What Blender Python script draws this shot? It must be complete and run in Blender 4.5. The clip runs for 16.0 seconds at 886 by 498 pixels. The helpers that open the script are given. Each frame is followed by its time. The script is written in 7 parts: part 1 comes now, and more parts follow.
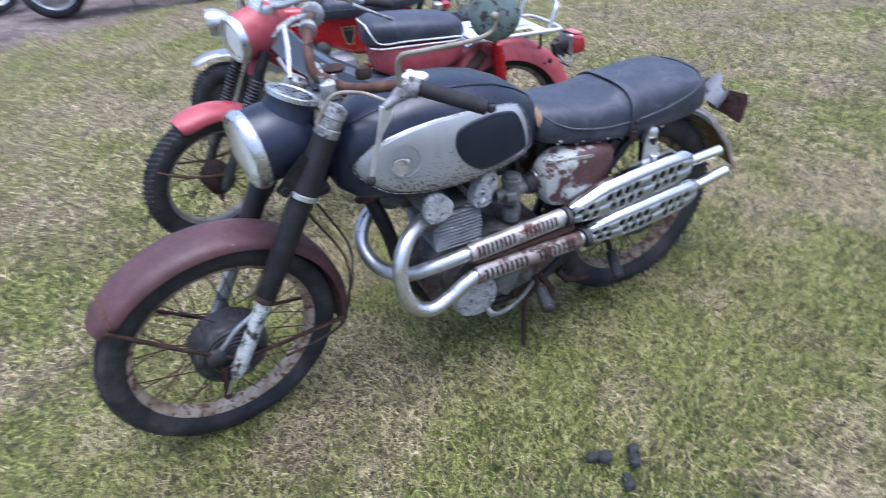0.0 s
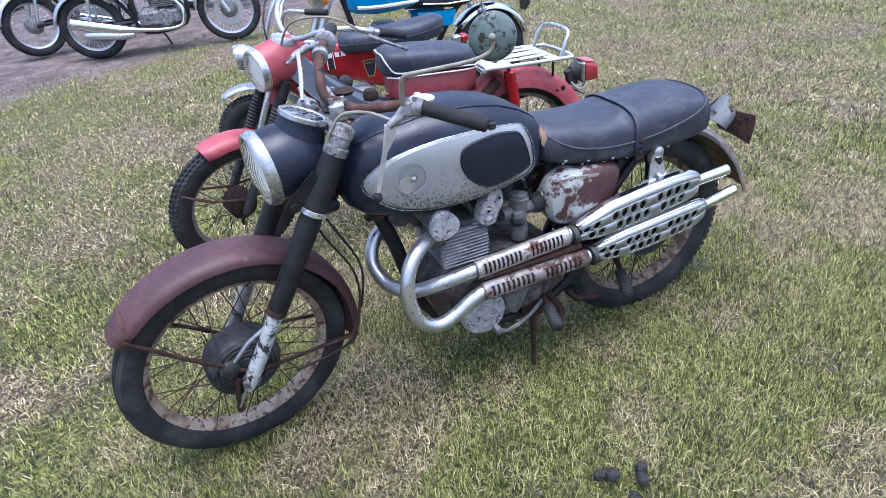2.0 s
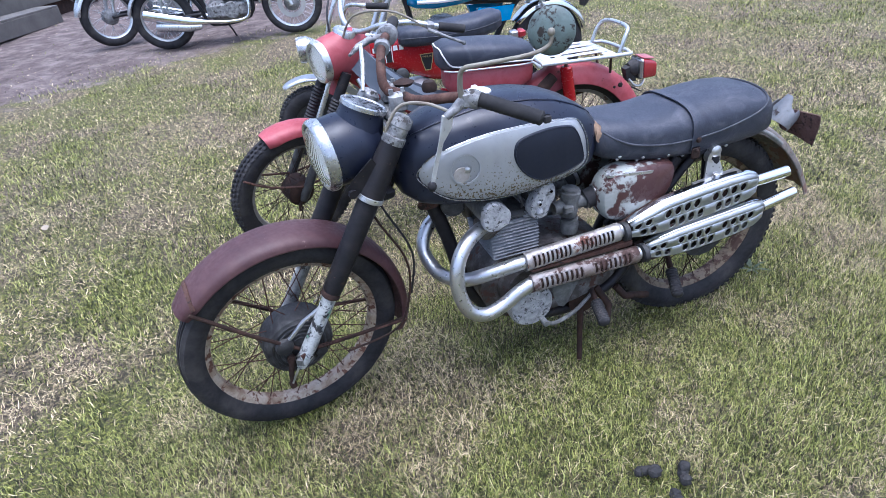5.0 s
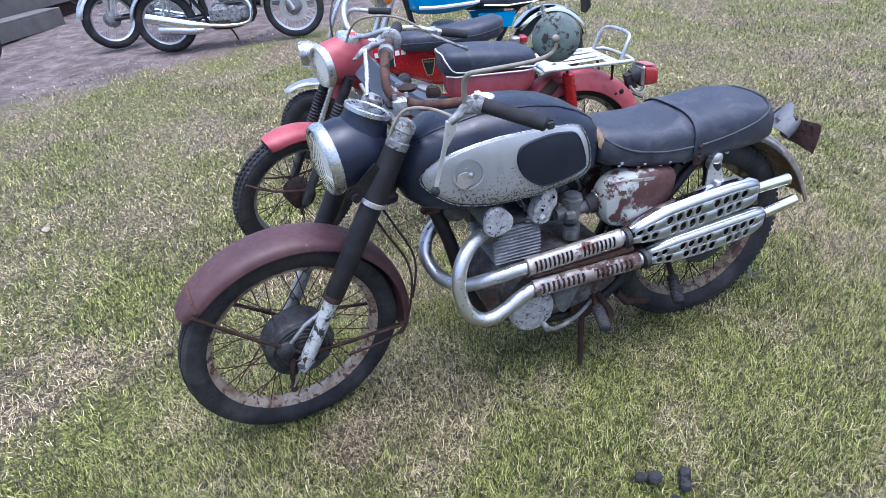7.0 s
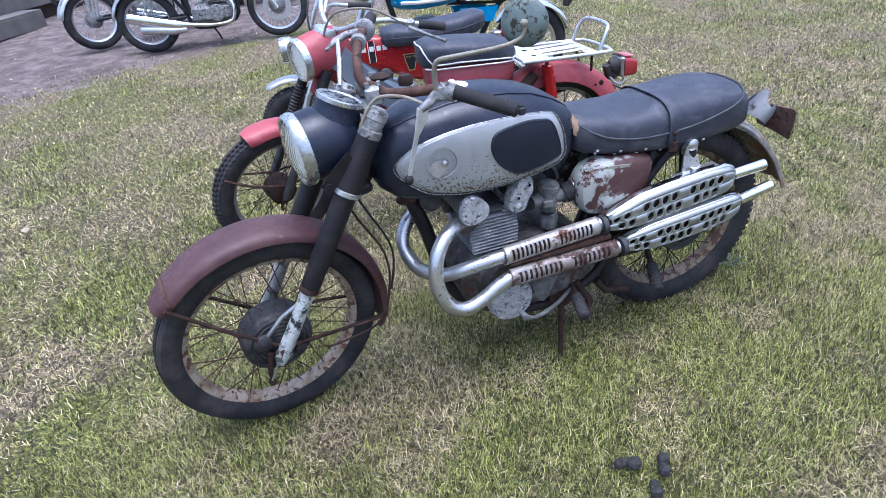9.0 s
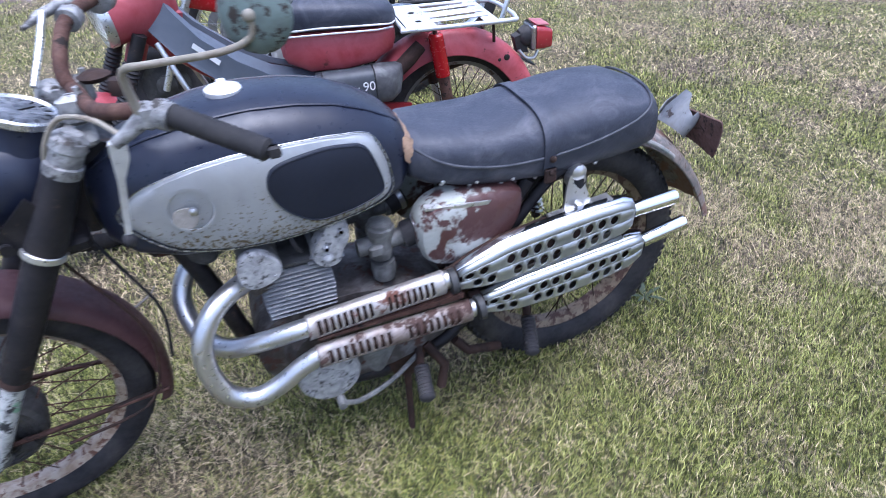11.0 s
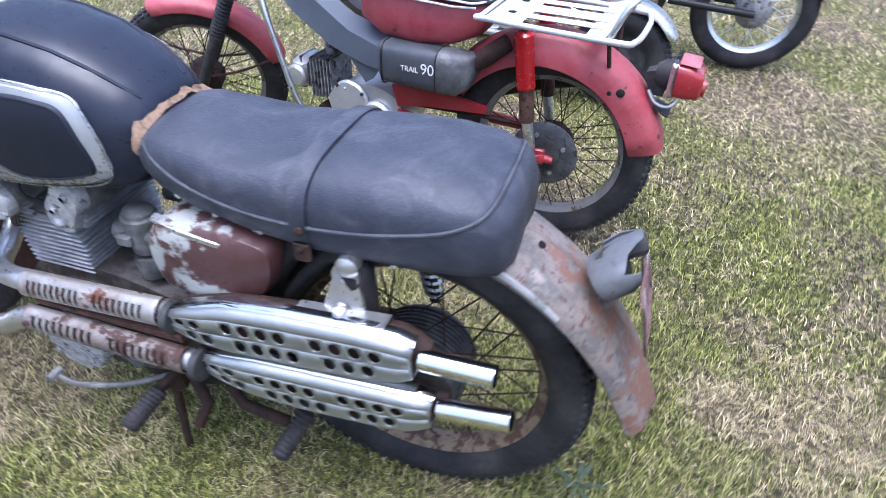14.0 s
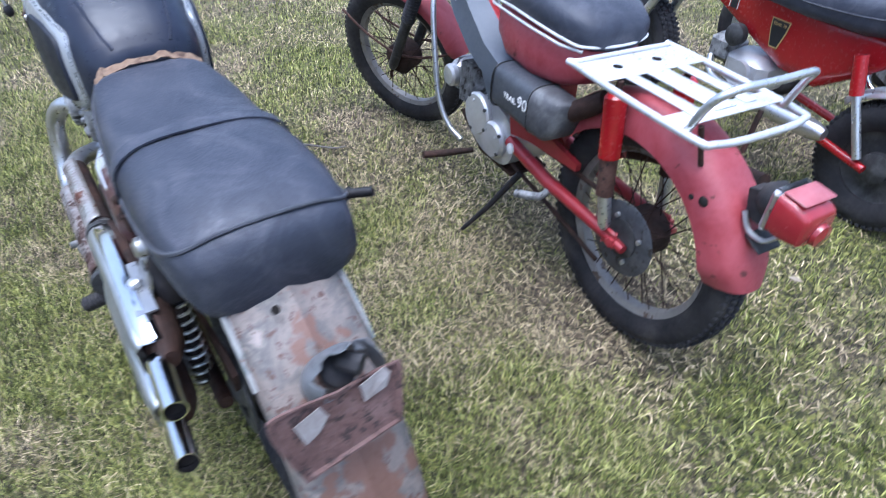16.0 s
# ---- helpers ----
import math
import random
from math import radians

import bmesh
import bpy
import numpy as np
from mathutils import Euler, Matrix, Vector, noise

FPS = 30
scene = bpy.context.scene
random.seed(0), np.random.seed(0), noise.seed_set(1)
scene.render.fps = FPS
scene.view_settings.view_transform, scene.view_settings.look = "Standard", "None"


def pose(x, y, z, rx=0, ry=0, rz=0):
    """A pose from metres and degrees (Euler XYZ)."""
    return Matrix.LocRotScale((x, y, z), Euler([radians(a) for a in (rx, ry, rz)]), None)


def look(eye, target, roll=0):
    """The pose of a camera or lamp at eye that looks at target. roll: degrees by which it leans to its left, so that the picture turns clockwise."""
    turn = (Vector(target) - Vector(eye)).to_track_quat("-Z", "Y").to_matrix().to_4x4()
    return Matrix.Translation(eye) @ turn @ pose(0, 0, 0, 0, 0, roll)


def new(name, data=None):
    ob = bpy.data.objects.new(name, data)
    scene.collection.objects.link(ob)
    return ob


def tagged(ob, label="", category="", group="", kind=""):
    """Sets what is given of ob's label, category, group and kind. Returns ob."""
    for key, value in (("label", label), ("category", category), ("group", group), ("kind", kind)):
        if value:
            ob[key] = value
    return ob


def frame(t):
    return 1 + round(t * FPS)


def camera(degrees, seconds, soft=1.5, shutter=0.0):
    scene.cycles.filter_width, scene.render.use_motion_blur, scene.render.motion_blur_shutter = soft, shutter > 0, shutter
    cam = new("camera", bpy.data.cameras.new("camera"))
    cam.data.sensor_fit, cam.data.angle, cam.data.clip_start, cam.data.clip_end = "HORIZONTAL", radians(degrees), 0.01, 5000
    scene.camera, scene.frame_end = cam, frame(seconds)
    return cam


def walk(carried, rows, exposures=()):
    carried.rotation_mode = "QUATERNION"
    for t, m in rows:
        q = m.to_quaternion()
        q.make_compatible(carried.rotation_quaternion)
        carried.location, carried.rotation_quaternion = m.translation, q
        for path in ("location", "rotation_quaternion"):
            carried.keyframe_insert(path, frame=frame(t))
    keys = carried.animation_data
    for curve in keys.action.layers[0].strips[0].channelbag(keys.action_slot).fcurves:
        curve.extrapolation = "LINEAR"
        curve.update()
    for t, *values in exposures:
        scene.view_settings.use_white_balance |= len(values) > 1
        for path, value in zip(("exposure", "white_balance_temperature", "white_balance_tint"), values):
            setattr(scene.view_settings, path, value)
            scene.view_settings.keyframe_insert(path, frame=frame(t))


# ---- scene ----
cam = camera(72.0, 16.0, soft=0.45, shutter=0.5)
PATH = [
    (0, (-0.624, -1.396, 1.406), (0.019, 0.125, 0.279), -4.8),
    (0.5, (-0.61, -1.454, 1.395), (-0.162, 0.207, 0.374), -7.8),
    (1, (-0.641, -1.457, 1.404), (-0.165, 0.212, 0.41), -7.5),
    (1.5, (-0.611, -1.462, 1.388), (-0.026, 0.159, 0.374), -5.6),
    (2, (-0.597, -1.471, 1.384), (-0.006, 0.14, 0.356), -6.3),
    (2.5, (-0.596, -1.483, 1.377), (-0.017, 0.129, 0.344), -5.8),
    (3, (-0.607, -1.494, 1.383), (-0.073, 0.138, 0.359), -5.6),
    (3.5, (-0.608, -1.503, 1.375), (-0.154, 0.159, 0.359), -5.4),
    (4, (-0.614, -1.506, 1.384), (-0.17, 0.153, 0.36), -6.7),
    (6.5, (-0.624, -1.502, 1.39), (-0.182, 0.16, 0.371), -6.4),
    (7, (-0.629, -1.505, 1.391), (-0.178, 0.161, 0.38), -6.1),
    (7.5, (-0.623, -1.508, 1.387), (-0.164, 0.158, 0.381), -6.2),
    (8, (-0.598, -1.526, 1.378), (-0.16, 0.147, 0.373), -6.6),
    (8.5, (-0.604, -1.55, 1.378), (-0.076, 0.094, 0.369), -5.8),
    (9, (-0.594, -1.526, 1.361), (-0.119, 0.131, 0.346), -6.6),
    (9.5, (-0.513, -1.402, 1.342), (0.031, 0.151, 0.205), -4.9),
    (10, (-0.374, -1.24, 1.358), (0.236, 0.263, 0.189), -2.0),
    (10.2, (-0.333, -1.225, 1.348), (0.281, 0.269, 0.169), -3.4),
    (12.3, (0.436, -0.979, 1.248), (0.358, 0.635, 0.07), 0.5),
    (12.5, (0.484, -0.981, 1.238), (0.205, 0.61, 0.059), -0.5),
    (13, (0.67, -1.005, 1.217), (0.282, 0.559, 0.033), -1.1),
    (13.5, (0.779, -0.936, 1.196), (0.366, 0.611, -0.003), -4.2),
    (14, (0.933, -0.741, 1.204), (0.461, 0.759, -0.031), 1.0),
    (14.5, (1.106, -0.637, 1.189), (0.223, 0.685, -0.024), -3.7),
    (15, (1.344, -0.543, 1.204), (0.2, 0.562, -0.009), -1.4),
    (15.5, (1.42, -0.385, 1.193), (0.191, 0.577, -0.058), 0.1),
    (16, (1.44, -0.189, 1.238), (0.193, 0.728, -0.028), 2.2),
]
walk(cam, [(t, look(eye, goal, roll)) for t, eye, goal, roll in PATH], [(0.0, 1.19, 5170.0, 15.0), (9.5, 1.19, 5120.0, 15.0), (12.3, 1.35, 5120.0, 19.0), (14.5, 1.46, 5240.0, 17.0), (15.5, 1.44, 5120.0, 14.0), (16.0, 1.28, 5050.0, 12.0)])

# ---- light ----
world = bpy.data.worlds.new("overcast_sky")
scene.world = world
world.use_nodes = True
wn = world.node_tree.nodes
sky = wn.new("ShaderNodeTexSky")
sky.sky_type = "NISHITA"
sky.sun_disc = False
sky.sun_elevation = radians(78)
sky.sun_rotation = radians(150)
sky.air_density, sky.dust_density, sky.ozone_density = 1.2, 6.0, 1.0
wn["Background"].inputs["Strength"].default_value = 0.15
haze = wn.new("ShaderNodeHueSaturation")
haze.inputs["Saturation"].default_value = 0.75
world.node_tree.links.new(sky.outputs[0], haze.inputs["Color"])
world.node_tree.links.new(haze.outputs[0], wn["Background"].inputs["Color"])
sun_data = bpy.data.lights.new("sun", "SUN")
sun_data.energy, sun_data.angle, sun_data.color = 1.2, radians(40), (1.0, 0.955, 0.88)
sun = new("sun", sun_data)
sun.matrix_world = look((-0.7, -0.5, 5.0), (0, 0, 0))


# ---- materials ----
def mat_nodes(name):
    m = bpy.data.materials.new(name)
    m.use_nodes = True
    t = m.node_tree
    return m, t, t.nodes["Principled BSDF"], t.nodes, t.links


def ramp(nodes, stops, interp="LINEAR"):
    r = nodes.new("ShaderNodeValToRGB")
    r.color_ramp.interpolation = interp
    e = r.color_ramp.elements
    while len(e) < len(stops):
        e.new(0.5)
    for i, (p, c) in enumerate(stops):
        e[i].position, e[i].color = p, (*c, 1)
    return r


def surface(name, colours, scale=8, detail=6, rough=(0.4, 0.6), metal=0.0, bump=0.1, fine=90.0,
            speck=None, speck_scale=25, speck_amount=0.62, coat=0.0, distortion=0.4, spec=0.5):
    """Two scales of variation: broad patches between the colours, then fine grain in gloss and relief; specks of rust or dirt."""
    m, t, b, n, l = mat_nodes(name)
    co = n.new("ShaderNodeTexCoord")
    broad = n.new("ShaderNodeTexNoise")
    broad.inputs["Scale"].default_value, broad.inputs["Detail"].default_value = scale, detail
    broad.inputs["Roughness"].default_value, broad.inputs["Distortion"].default_value = 0.65, distortion
    grain = n.new("ShaderNodeTexNoise")
    grain.inputs["Scale"].default_value, grain.inputs["Detail"].default_value = fine, 4
    l.new(co.outputs["Object"], broad.inputs["Vector"])
    l.new(co.outputs["Object"], grain.inputs["Vector"])
    k = len(colours)
    r = ramp(n, [(0.3 + 0.4 * i / max(k - 1, 1), c) for i, c in enumerate(colours)])
    l.new(broad.outputs["Fac"], r.inputs[0])
    colour = r.outputs[0]
    rough_map = n.new("ShaderNodeMapRange")
    rough_map.inputs["To Min"].default_value, rough_map.inputs["To Max"].default_value = rough
    rough_map.inputs["From Min"].default_value, rough_map.inputs["From Max"].default_value = 0.3, 0.7
    l.new(grain.outputs["Fac"], rough_map.inputs["Value"])
    rough_out = rough_map.outputs[0]
    b.inputs["Metallic"].default_value = metal
    b.inputs["Specular IOR Level"].default_value = spec
    if speck:
        sp = n.new("ShaderNodeTexNoise")
        sp.inputs["Scale"].default_value, sp.inputs["Detail"].default_value, sp.inputs["Roughness"].default_value = speck_scale, 8, 0.7
        l.new(co.outputs["Object"], sp.inputs["Vector"])
        mask = ramp(n, [(speck_amount, (0, 0, 0)), (speck_amount + 0.04, (1, 1, 1))])
        l.new(sp.outputs["Fac"], mask.inputs[0])
        mix = n.new("ShaderNodeMix")
        mix.data_type = "RGBA"
        l.new(mask.outputs[0], mix.inputs["Factor"])
        l.new(colour, mix.inputs[6])
        mix.inputs[7].default_value = (*speck, 1)
        colour = mix.outputs[2]
        mr = n.new("ShaderNodeMix")
        l.new(mask.outputs[0], mr.inputs["Factor"])
        l.new(rough_out, mr.inputs[2])
        mr.inputs[3].default_value = 0.85
        rough_out = mr.outputs[0]
        if metal > 0:
            mm = n.new("ShaderNodeMix")
            l.new(mask.outputs[0], mm.inputs["Factor"])
            mm.inputs[2].default_value, mm.inputs[3].default_value = metal, 0.1
            l.new(mm.outputs[0], b.inputs["Metallic"])
    l.new(colour, b.inputs["Base Color"])
    l.new(rough_out, b.inputs["Roughness"])
    if coat:
        b.inputs["Coat Weight"].default_value, b.inputs["Coat Roughness"].default_value = coat, 0.12
    if bump:
        bp = n.new("ShaderNodeBump")
        bp.inputs["Strength"].default_value, bp.inputs["Distance"].default_value = bump, 0.003
        l.new(grain.outputs["Fac"], bp.inputs["Height"])
        l.new(bp.outputs[0], b.inputs["Normal"])
    return m


def stained(m, colour, z0, z1, scale, y_fall=0.0, low=0.52, gain=0.16, axis="Z"):
    """Lays rust with a ragged edge over a material, more and more from z1 to z0 along an axis, in the thing's own measure."""
    t, n, l = m.node_tree, m.node_tree.nodes, m.node_tree.links
    co, sep, nz = n.new("ShaderNodeTexCoord"), n.new("ShaderNodeSeparateXYZ"), n.new("ShaderNodeTexNoise")
    nz.inputs["Scale"].default_value, nz.inputs["Detail"].default_value = scale, 6
    fall = n.new("ShaderNodeMapRange")
    fall.inputs["From Min"].default_value, fall.inputs["From Max"].default_value = z0, z1
    fall.inputs["To Min"].default_value, fall.inputs["To Max"].default_value = gain, -0.12
    side = n.new("ShaderNodeMath")
    side.operation = "ABSOLUTE"
    less = n.new("ShaderNodeMath")
    less.operation = "MULTIPLY_ADD"
    less.inputs[1].default_value = -y_fall
    both = n.new("ShaderNodeMath")
    mask = ramp(n, [(low, (0, 0, 0)), (low + 0.06, (1, 1, 1))])
    mix = n.new("ShaderNodeMix")
    mix.data_type = "RGBA"
    mix.inputs[7].default_value = (*colour, 1)
    l.new(co.outputs["Object"], sep.inputs[0])
    l.new(co.outputs["Object"], nz.inputs["Vector"])
    l.new(sep.outputs[axis], fall.inputs["Value"])
    l.new(sep.outputs["Y"], side.inputs[0])
    l.new(side.outputs[0], less.inputs[0])
    l.new(fall.outputs[0], less.inputs[2])
    l.new(less.outputs[0], both.inputs[0])
    l.new(nz.outputs["Fac"], both.inputs[1])
    l.new(both.outputs[0], mask.inputs[0])
    base = m.node_tree.nodes["Principled BSDF"].inputs["Base Color"]
    l.new(mask.outputs[0], mix.inputs["Factor"])
    l.new(base.links[0].from_socket, mix.inputs[6])
    l.new(mix.outputs[2], base)
    return m


RUST = (0.13, 0.05, 0.028)
black_paint = surface("faded_black_paint", [(0.006, 0.008, 0.018), (0.009, 0.012, 0.025), (0.02, 0.024, 0.04)], 8, rough=(0.26, 0.42), bump=0.05, spec=0.38, speck=(0.035, 0.037, 0.042), speck_scale=38, speck_amount=0.67)
black_worn = surface("worn_black_paint", [(0.007, 0.007, 0.009), (0.015, 0.014, 0.016), (0.03, 0.026, 0.025)], 12, rough=(0.4, 0.62), bump=0.2, speck=(0.06, 0.042, 0.034), speck_scale=24, speck_amount=0.61, spec=0.25)
silver_panel = surface("dull_silver_paint", [(0.25, 0.26, 0.27), (0.33, 0.34, 0.35), (0.28, 0.285, 0.285)], 5, rough=(0.3, 0.45), metal=0.35, bump=0.05)
stained(silver_panel, (0.11, 0.085, 0.045), 0.64, 0.79, 170, 0.0, 0.58, 0.135)
pad_rubber = surface("smooth_dark_pad", [(0.007, 0.009, 0.017), (0.011, 0.014, 0.024)], 6, rough=(0.45, 0.6), bump=0.05, spec=0.3)
vinyl = surface("scuffed_black_vinyl", [(0.019, 0.023, 0.036), (0.032, 0.036, 0.051), (0.065, 0.067, 0.083)], 11, rough=(0.42, 0.62), bump=0.3, fine=260, distortion=1.6, spec=0.38)
piping_mat = surface("dark_piping", [(0.034, 0.037, 0.047), (0.07, 0.074, 0.086)], 20, rough=(0.55, 0.75), spec=0.25)
white_piping = surface("white_piping", [(0.5, 0.5, 0.5), (0.62, 0.62, 0.62)], 20, rough=(0.3, 0.5))
rubber = surface("weathered_tyre_rubber", [(0.012, 0.012, 0.014), (0.024, 0.023, 0.025), (0.052, 0.048, 0.046)], 9, rough=(0.55, 0.8), bump=0.3, spec=0.25)
grey_rubber = surface("greyed_rubber", [(0.018, 0.018, 0.02), (0.04, 0.038, 0.038)], 10, rough=(0.7, 0.9), bump=0.3, spec=0.2)
chrome = surface("hazed_chrome", [(0.5, 0.51, 0.52), (0.64, 0.65, 0.66)], 12, rough=(0.24, 0.4), metal=0.85, bump=0.04, speck=(0.15, 0.11, 0.085), speck_scale=34, speck_amount=0.65)
bright_chrome = surface("bright_chrome", [(0.66, 0.67, 0.69), (0.74, 0.75, 0.77)], 9, rough=(0.05, 0.14), metal=1.0, bump=0.01)
cap_chrome = surface("clean_cap_chrome", [(0.78, 0.78, 0.77), (0.84, 0.84, 0.83)], 9, rough=(0.3, 0.4), metal=0.5, bump=0.02)
satin_pipe = surface("hazed_steel_pipe", [(0.42, 0.42, 0.42), (0.56, 0.56, 0.57)], 12, rough=(0.25, 0.42), metal=0.9, bump=0.06, speck=(0.2, 0.14, 0.1), speck_scale=26, speck_amount=0.66)
hole_plate = surface("dull_silver_chrome", [(0.31, 0.325, 0.325), (0.41, 0.425, 0.425)], 10, rough=(0.34, 0.48), metal=0.85, bump=0.03, speck=(0.16, 0.165, 0.15), speck_scale=24, speck_amount=0.68)
rusty_shield = surface("half_rusted_shield", [(0.4, 0.4, 0.39), (0.34, 0.32, 0.3), (0.17, 0.11, 0.09)], 9, rough=(0.35, 0.6), metal=0.6, bump=0.15, speck=(0.1, 0.04, 0.026), speck_scale=14, speck_amount=0.575)
rusty_lower = surface("mostly_rusted_shield", [(0.3, 0.29, 0.28), (0.22, 0.19, 0.175), (0.1, 0.06, 0.048)], 13, rough=(0.4, 0.7), metal=0.5, bump=0.2, speck=(0.05, 0.026, 0.02), speck_scale=16, speck_amount=0.52)
rust = surface("brown_rust", [(0.03, 0.015, 0.011), (0.06, 0.029, 0.021), (0.11, 0.06, 0.044)], 18, rough=(0.65, 0.95), bump=0.5, fine=160, spec=0.3, speck=(0.018, 0.013, 0.011), speck_scale=34, speck_amount=0.57)
dark_rust = surface("dark_rusted_steel", [(0.014, 0.011, 0.01), (0.032, 0.019, 0.015), (0.06, 0.032, 0.023)], 16, rough=(0.7, 0.9), bump=0.4, spec=0.2)
fender_rust = surface("maroon_oxidised_paint", [(0.04, 0.016, 0.019), (0.06, 0.026, 0.028), (0.085, 0.043, 0.042)], 9, rough=(0.45, 0.68), bump=0.25, speck=(0.16, 0.11, 0.1), speck_scale=46, speck_amount=0.66, spec=0.4)
peeling = surface("peeling_grey_paint_on_rust", [(0.15, 0.16, 0.155), (0.24, 0.235, 0.225), (0.1, 0.125, 0.125), (0.28, 0.265, 0.25)], 9, rough=(0.45, 0.7), bump=0.3, speck=(0.12, 0.05, 0.032), speck_scale=9, speck_amount=0.53)
patchy_cover = stained(surface("flaking_primer_cover", [(0.24, 0.25, 0.23), (0.33, 0.34, 0.32), (0.19, 0.22, 0.185)], 9, rough=(0.28, 0.48), bump=0.25, speck=(0.06, 0.027, 0.024), speck_scale=14, speck_amount=0.52, spec=0.45), (0.06, 0.026, 0.024), 0.45, 0.25, 20, 0.0, 0.44, 0.18, "X")
alloy = surface("oxidised_alloy", [(0.07, 0.07, 0.072), (0.22, 0.22, 0.22), (0.38, 0.38, 0.375)], 34, rough=(0.5, 0.75), metal=0.3, bump=0.5, fine=140, speck=(0.045, 0.04, 0.036), speck_scale=30, speck_amount=0.56)
pitted_alloy = surface("pitted_pale_alloy", [(0.2, 0.2, 0.205), (0.36, 0.36, 0.365), (0.5, 0.5, 0.5)], 55, rough=(0.5, 0.7), metal=0.3, bump=0.6, fine=180, speck=(0.07, 0.068, 0.066), speck_scale=75, speck_amount=0.56)
dark_alloy = surface("grimy_shaded_alloy", [(0.02, 0.02, 0.022), (0.05, 0.05, 0.05), (0.1, 0.1, 0.1)], 14, rough=(0.5, 0.75), metal=0.3, bump=0.3, spec=0.3)
clean_alloy = surface("clean_alloy", [(0.42, 0.42, 0.43), (0.55, 0.55, 0.56)], 12, rough=(0.3, 0.5), metal=0.6, bump=0.1)
rim_steel = surface("rust_flecked_rim", [(0.13, 0.075, 0.045), (0.26, 0.2, 0.145), (0.36, 0.31, 0.25), (0.15, 0.09, 0.06)], 22, rough=(0.5, 0.75), metal=0.25, bump=0.25, speck=(0.1, 0.045, 0.026), speck_scale=44, speck_amount=0.53)
old_rim = surface("dusty_old_rim", [(0.16, 0.15, 0.14), (0.26, 0.25, 0.235)], 14, rough=(0.45, 0.65), metal=0.4, bump=0.12, speck=(0.08, 0.055, 0.04), speck_scale=16, speck_amount=0.56)
red_paint = surface("sun_faded_red_paint", [(0.2, 0.012, 0.016), (0.26, 0.02, 0.026), (0.29, 0.04, 0.046)], 5, rough=(0.3, 0.48), bump=0.05, speck=(0.09, 0.02, 0.02), speck_scale=22, speck_amount=0.64)
pale_red = surface("chalky_red_paint", [(0.24, 0.028, 0.036), (0.31, 0.06, 0.072), (0.22, 0.02, 0.027)], 7, rough=(0.38, 0.6), bump=0.08, speck=(0.1, 0.028, 0.026), speck_scale=20, speck_amount=0.63)
bright_red = surface("glossy_red_paint", [(0.26, 0.006, 0.009), (0.33, 0.01, 0.014)], 5, rough=(0.18, 0.3), bump=0.02, coat=0.2)
blue_paint = surface("bright_blue_paint", [(0.0, 0.17, 0.42), (0.01, 0.24, 0.5)], 4, rough=(0.16, 0.28), bump=0.02, coat=0.4)
white_paint = surface("white_paint", [(0.68, 0.68, 0.68), (0.76, 0.76, 0.75)], 8, rough=(0.35, 0.5), bump=0.05)
rack_paint = surface("scuffed_white_rack", [(0.46, 0.48, 0.5), (0.56, 0.57, 0.58)], 10, rough=(0.25, 0.42), metal=0.25, bump=0.06, speck=(0.2, 0.18, 0.16), speck_scale=32, speck_amount=0.66)
grey_plastic = surface("grey_plastic_shield", [(0.06, 0.072, 0.092), (0.09, 0.103, 0.127)], 6, rough=(0.4, 0.55), bump=0.06)
box_plastic = surface("dusty_dark_plastic", [(0.03, 0.034, 0.042), (0.055, 0.06, 0.07), (0.12, 0.12, 0.125)], 5, rough=(0.45, 0.65), bump=0.08)
red_lens = surface("red_lamp_lens", [(0.22, 0.012, 0.018), (0.29, 0.025, 0.032)], 10, rough=(0.14, 0.28), bump=0.05, coat=0.4)
faded_lens = surface("sun_bleached_lens", [(0.26, 0.06, 0.068), (0.34, 0.11, 0.12)], 14, rough=(0.3, 0.5), bump=0.08)
orange_lens = surface("orange_lamp_lens", [(0.6, 0.16, 0.01), (0.7, 0.22, 0.02)], 10, rough=(0.12, 0.25), coat=0.5)
mirror_back = surface("teal_patina_mirror_back", [(0.06, 0.083, 0.078), (0.11, 0.145, 0.135), (0.05, 0.06, 0.056)], 14, rough=(0.45, 0.6), bump=0.25, speck=(0.025, 0.02, 0.016), speck_scale=34, speck_amount=0.54)
khaki = surface("khaki_weathered_tube", [(0.16, 0.14, 0.1), (0.22, 0.2, 0.16), (0.13, 0.09, 0.06)], 20, rough=(0.5, 0.7), bump=0.2)
foam = surface("torn_yellowed_foam", [(0.12, 0.066, 0.04), (0.23, 0.155, 0.1), (0.06, 0.032, 0.022)], 40, rough=(0.85, 0.95), bump=0.6, fine=120)
wood = surface("weathered_grey_boards", [(0.08, 0.073, 0.067), (0.13, 0.12, 0.11)], 4, rough=(0.75, 0.9), bump=0.3)
dung_mat = surface("dark_dry_dung", [(0.008, 0.008, 0.009), (0.02, 0.018, 0.017)], 30, rough=(0.7, 0.9), bump=0.6)
dry_leaf = surface("bleached_dry_leaf", [(0.2, 0.16, 0.11), (0.32, 0.27, 0.2)], 20, rough=(0.7, 0.9), bump=0.2)
plate_rust = surface("crusted_rust_plate", [(0.07, 0.038, 0.034), (0.105, 0.058, 0.05), (0.15, 0.095, 0.085)], 30, rough=(0.8, 0.95), bump=0.9, fine=120, speck=(0.03, 0.019, 0.017), speck_scale=70, speck_amount=0.55)
decal_white = surface("white_decal", [(0.66, 0.66, 0.65), (0.74, 0.74, 0.73)], 20, rough=(0.35, 0.5))
decal_black = surface("black_decal", [(0.015, 0.015, 0.016), (0.022, 0.022, 0.024)], 20, rough=(0.35, 0.5), spec=0.3)
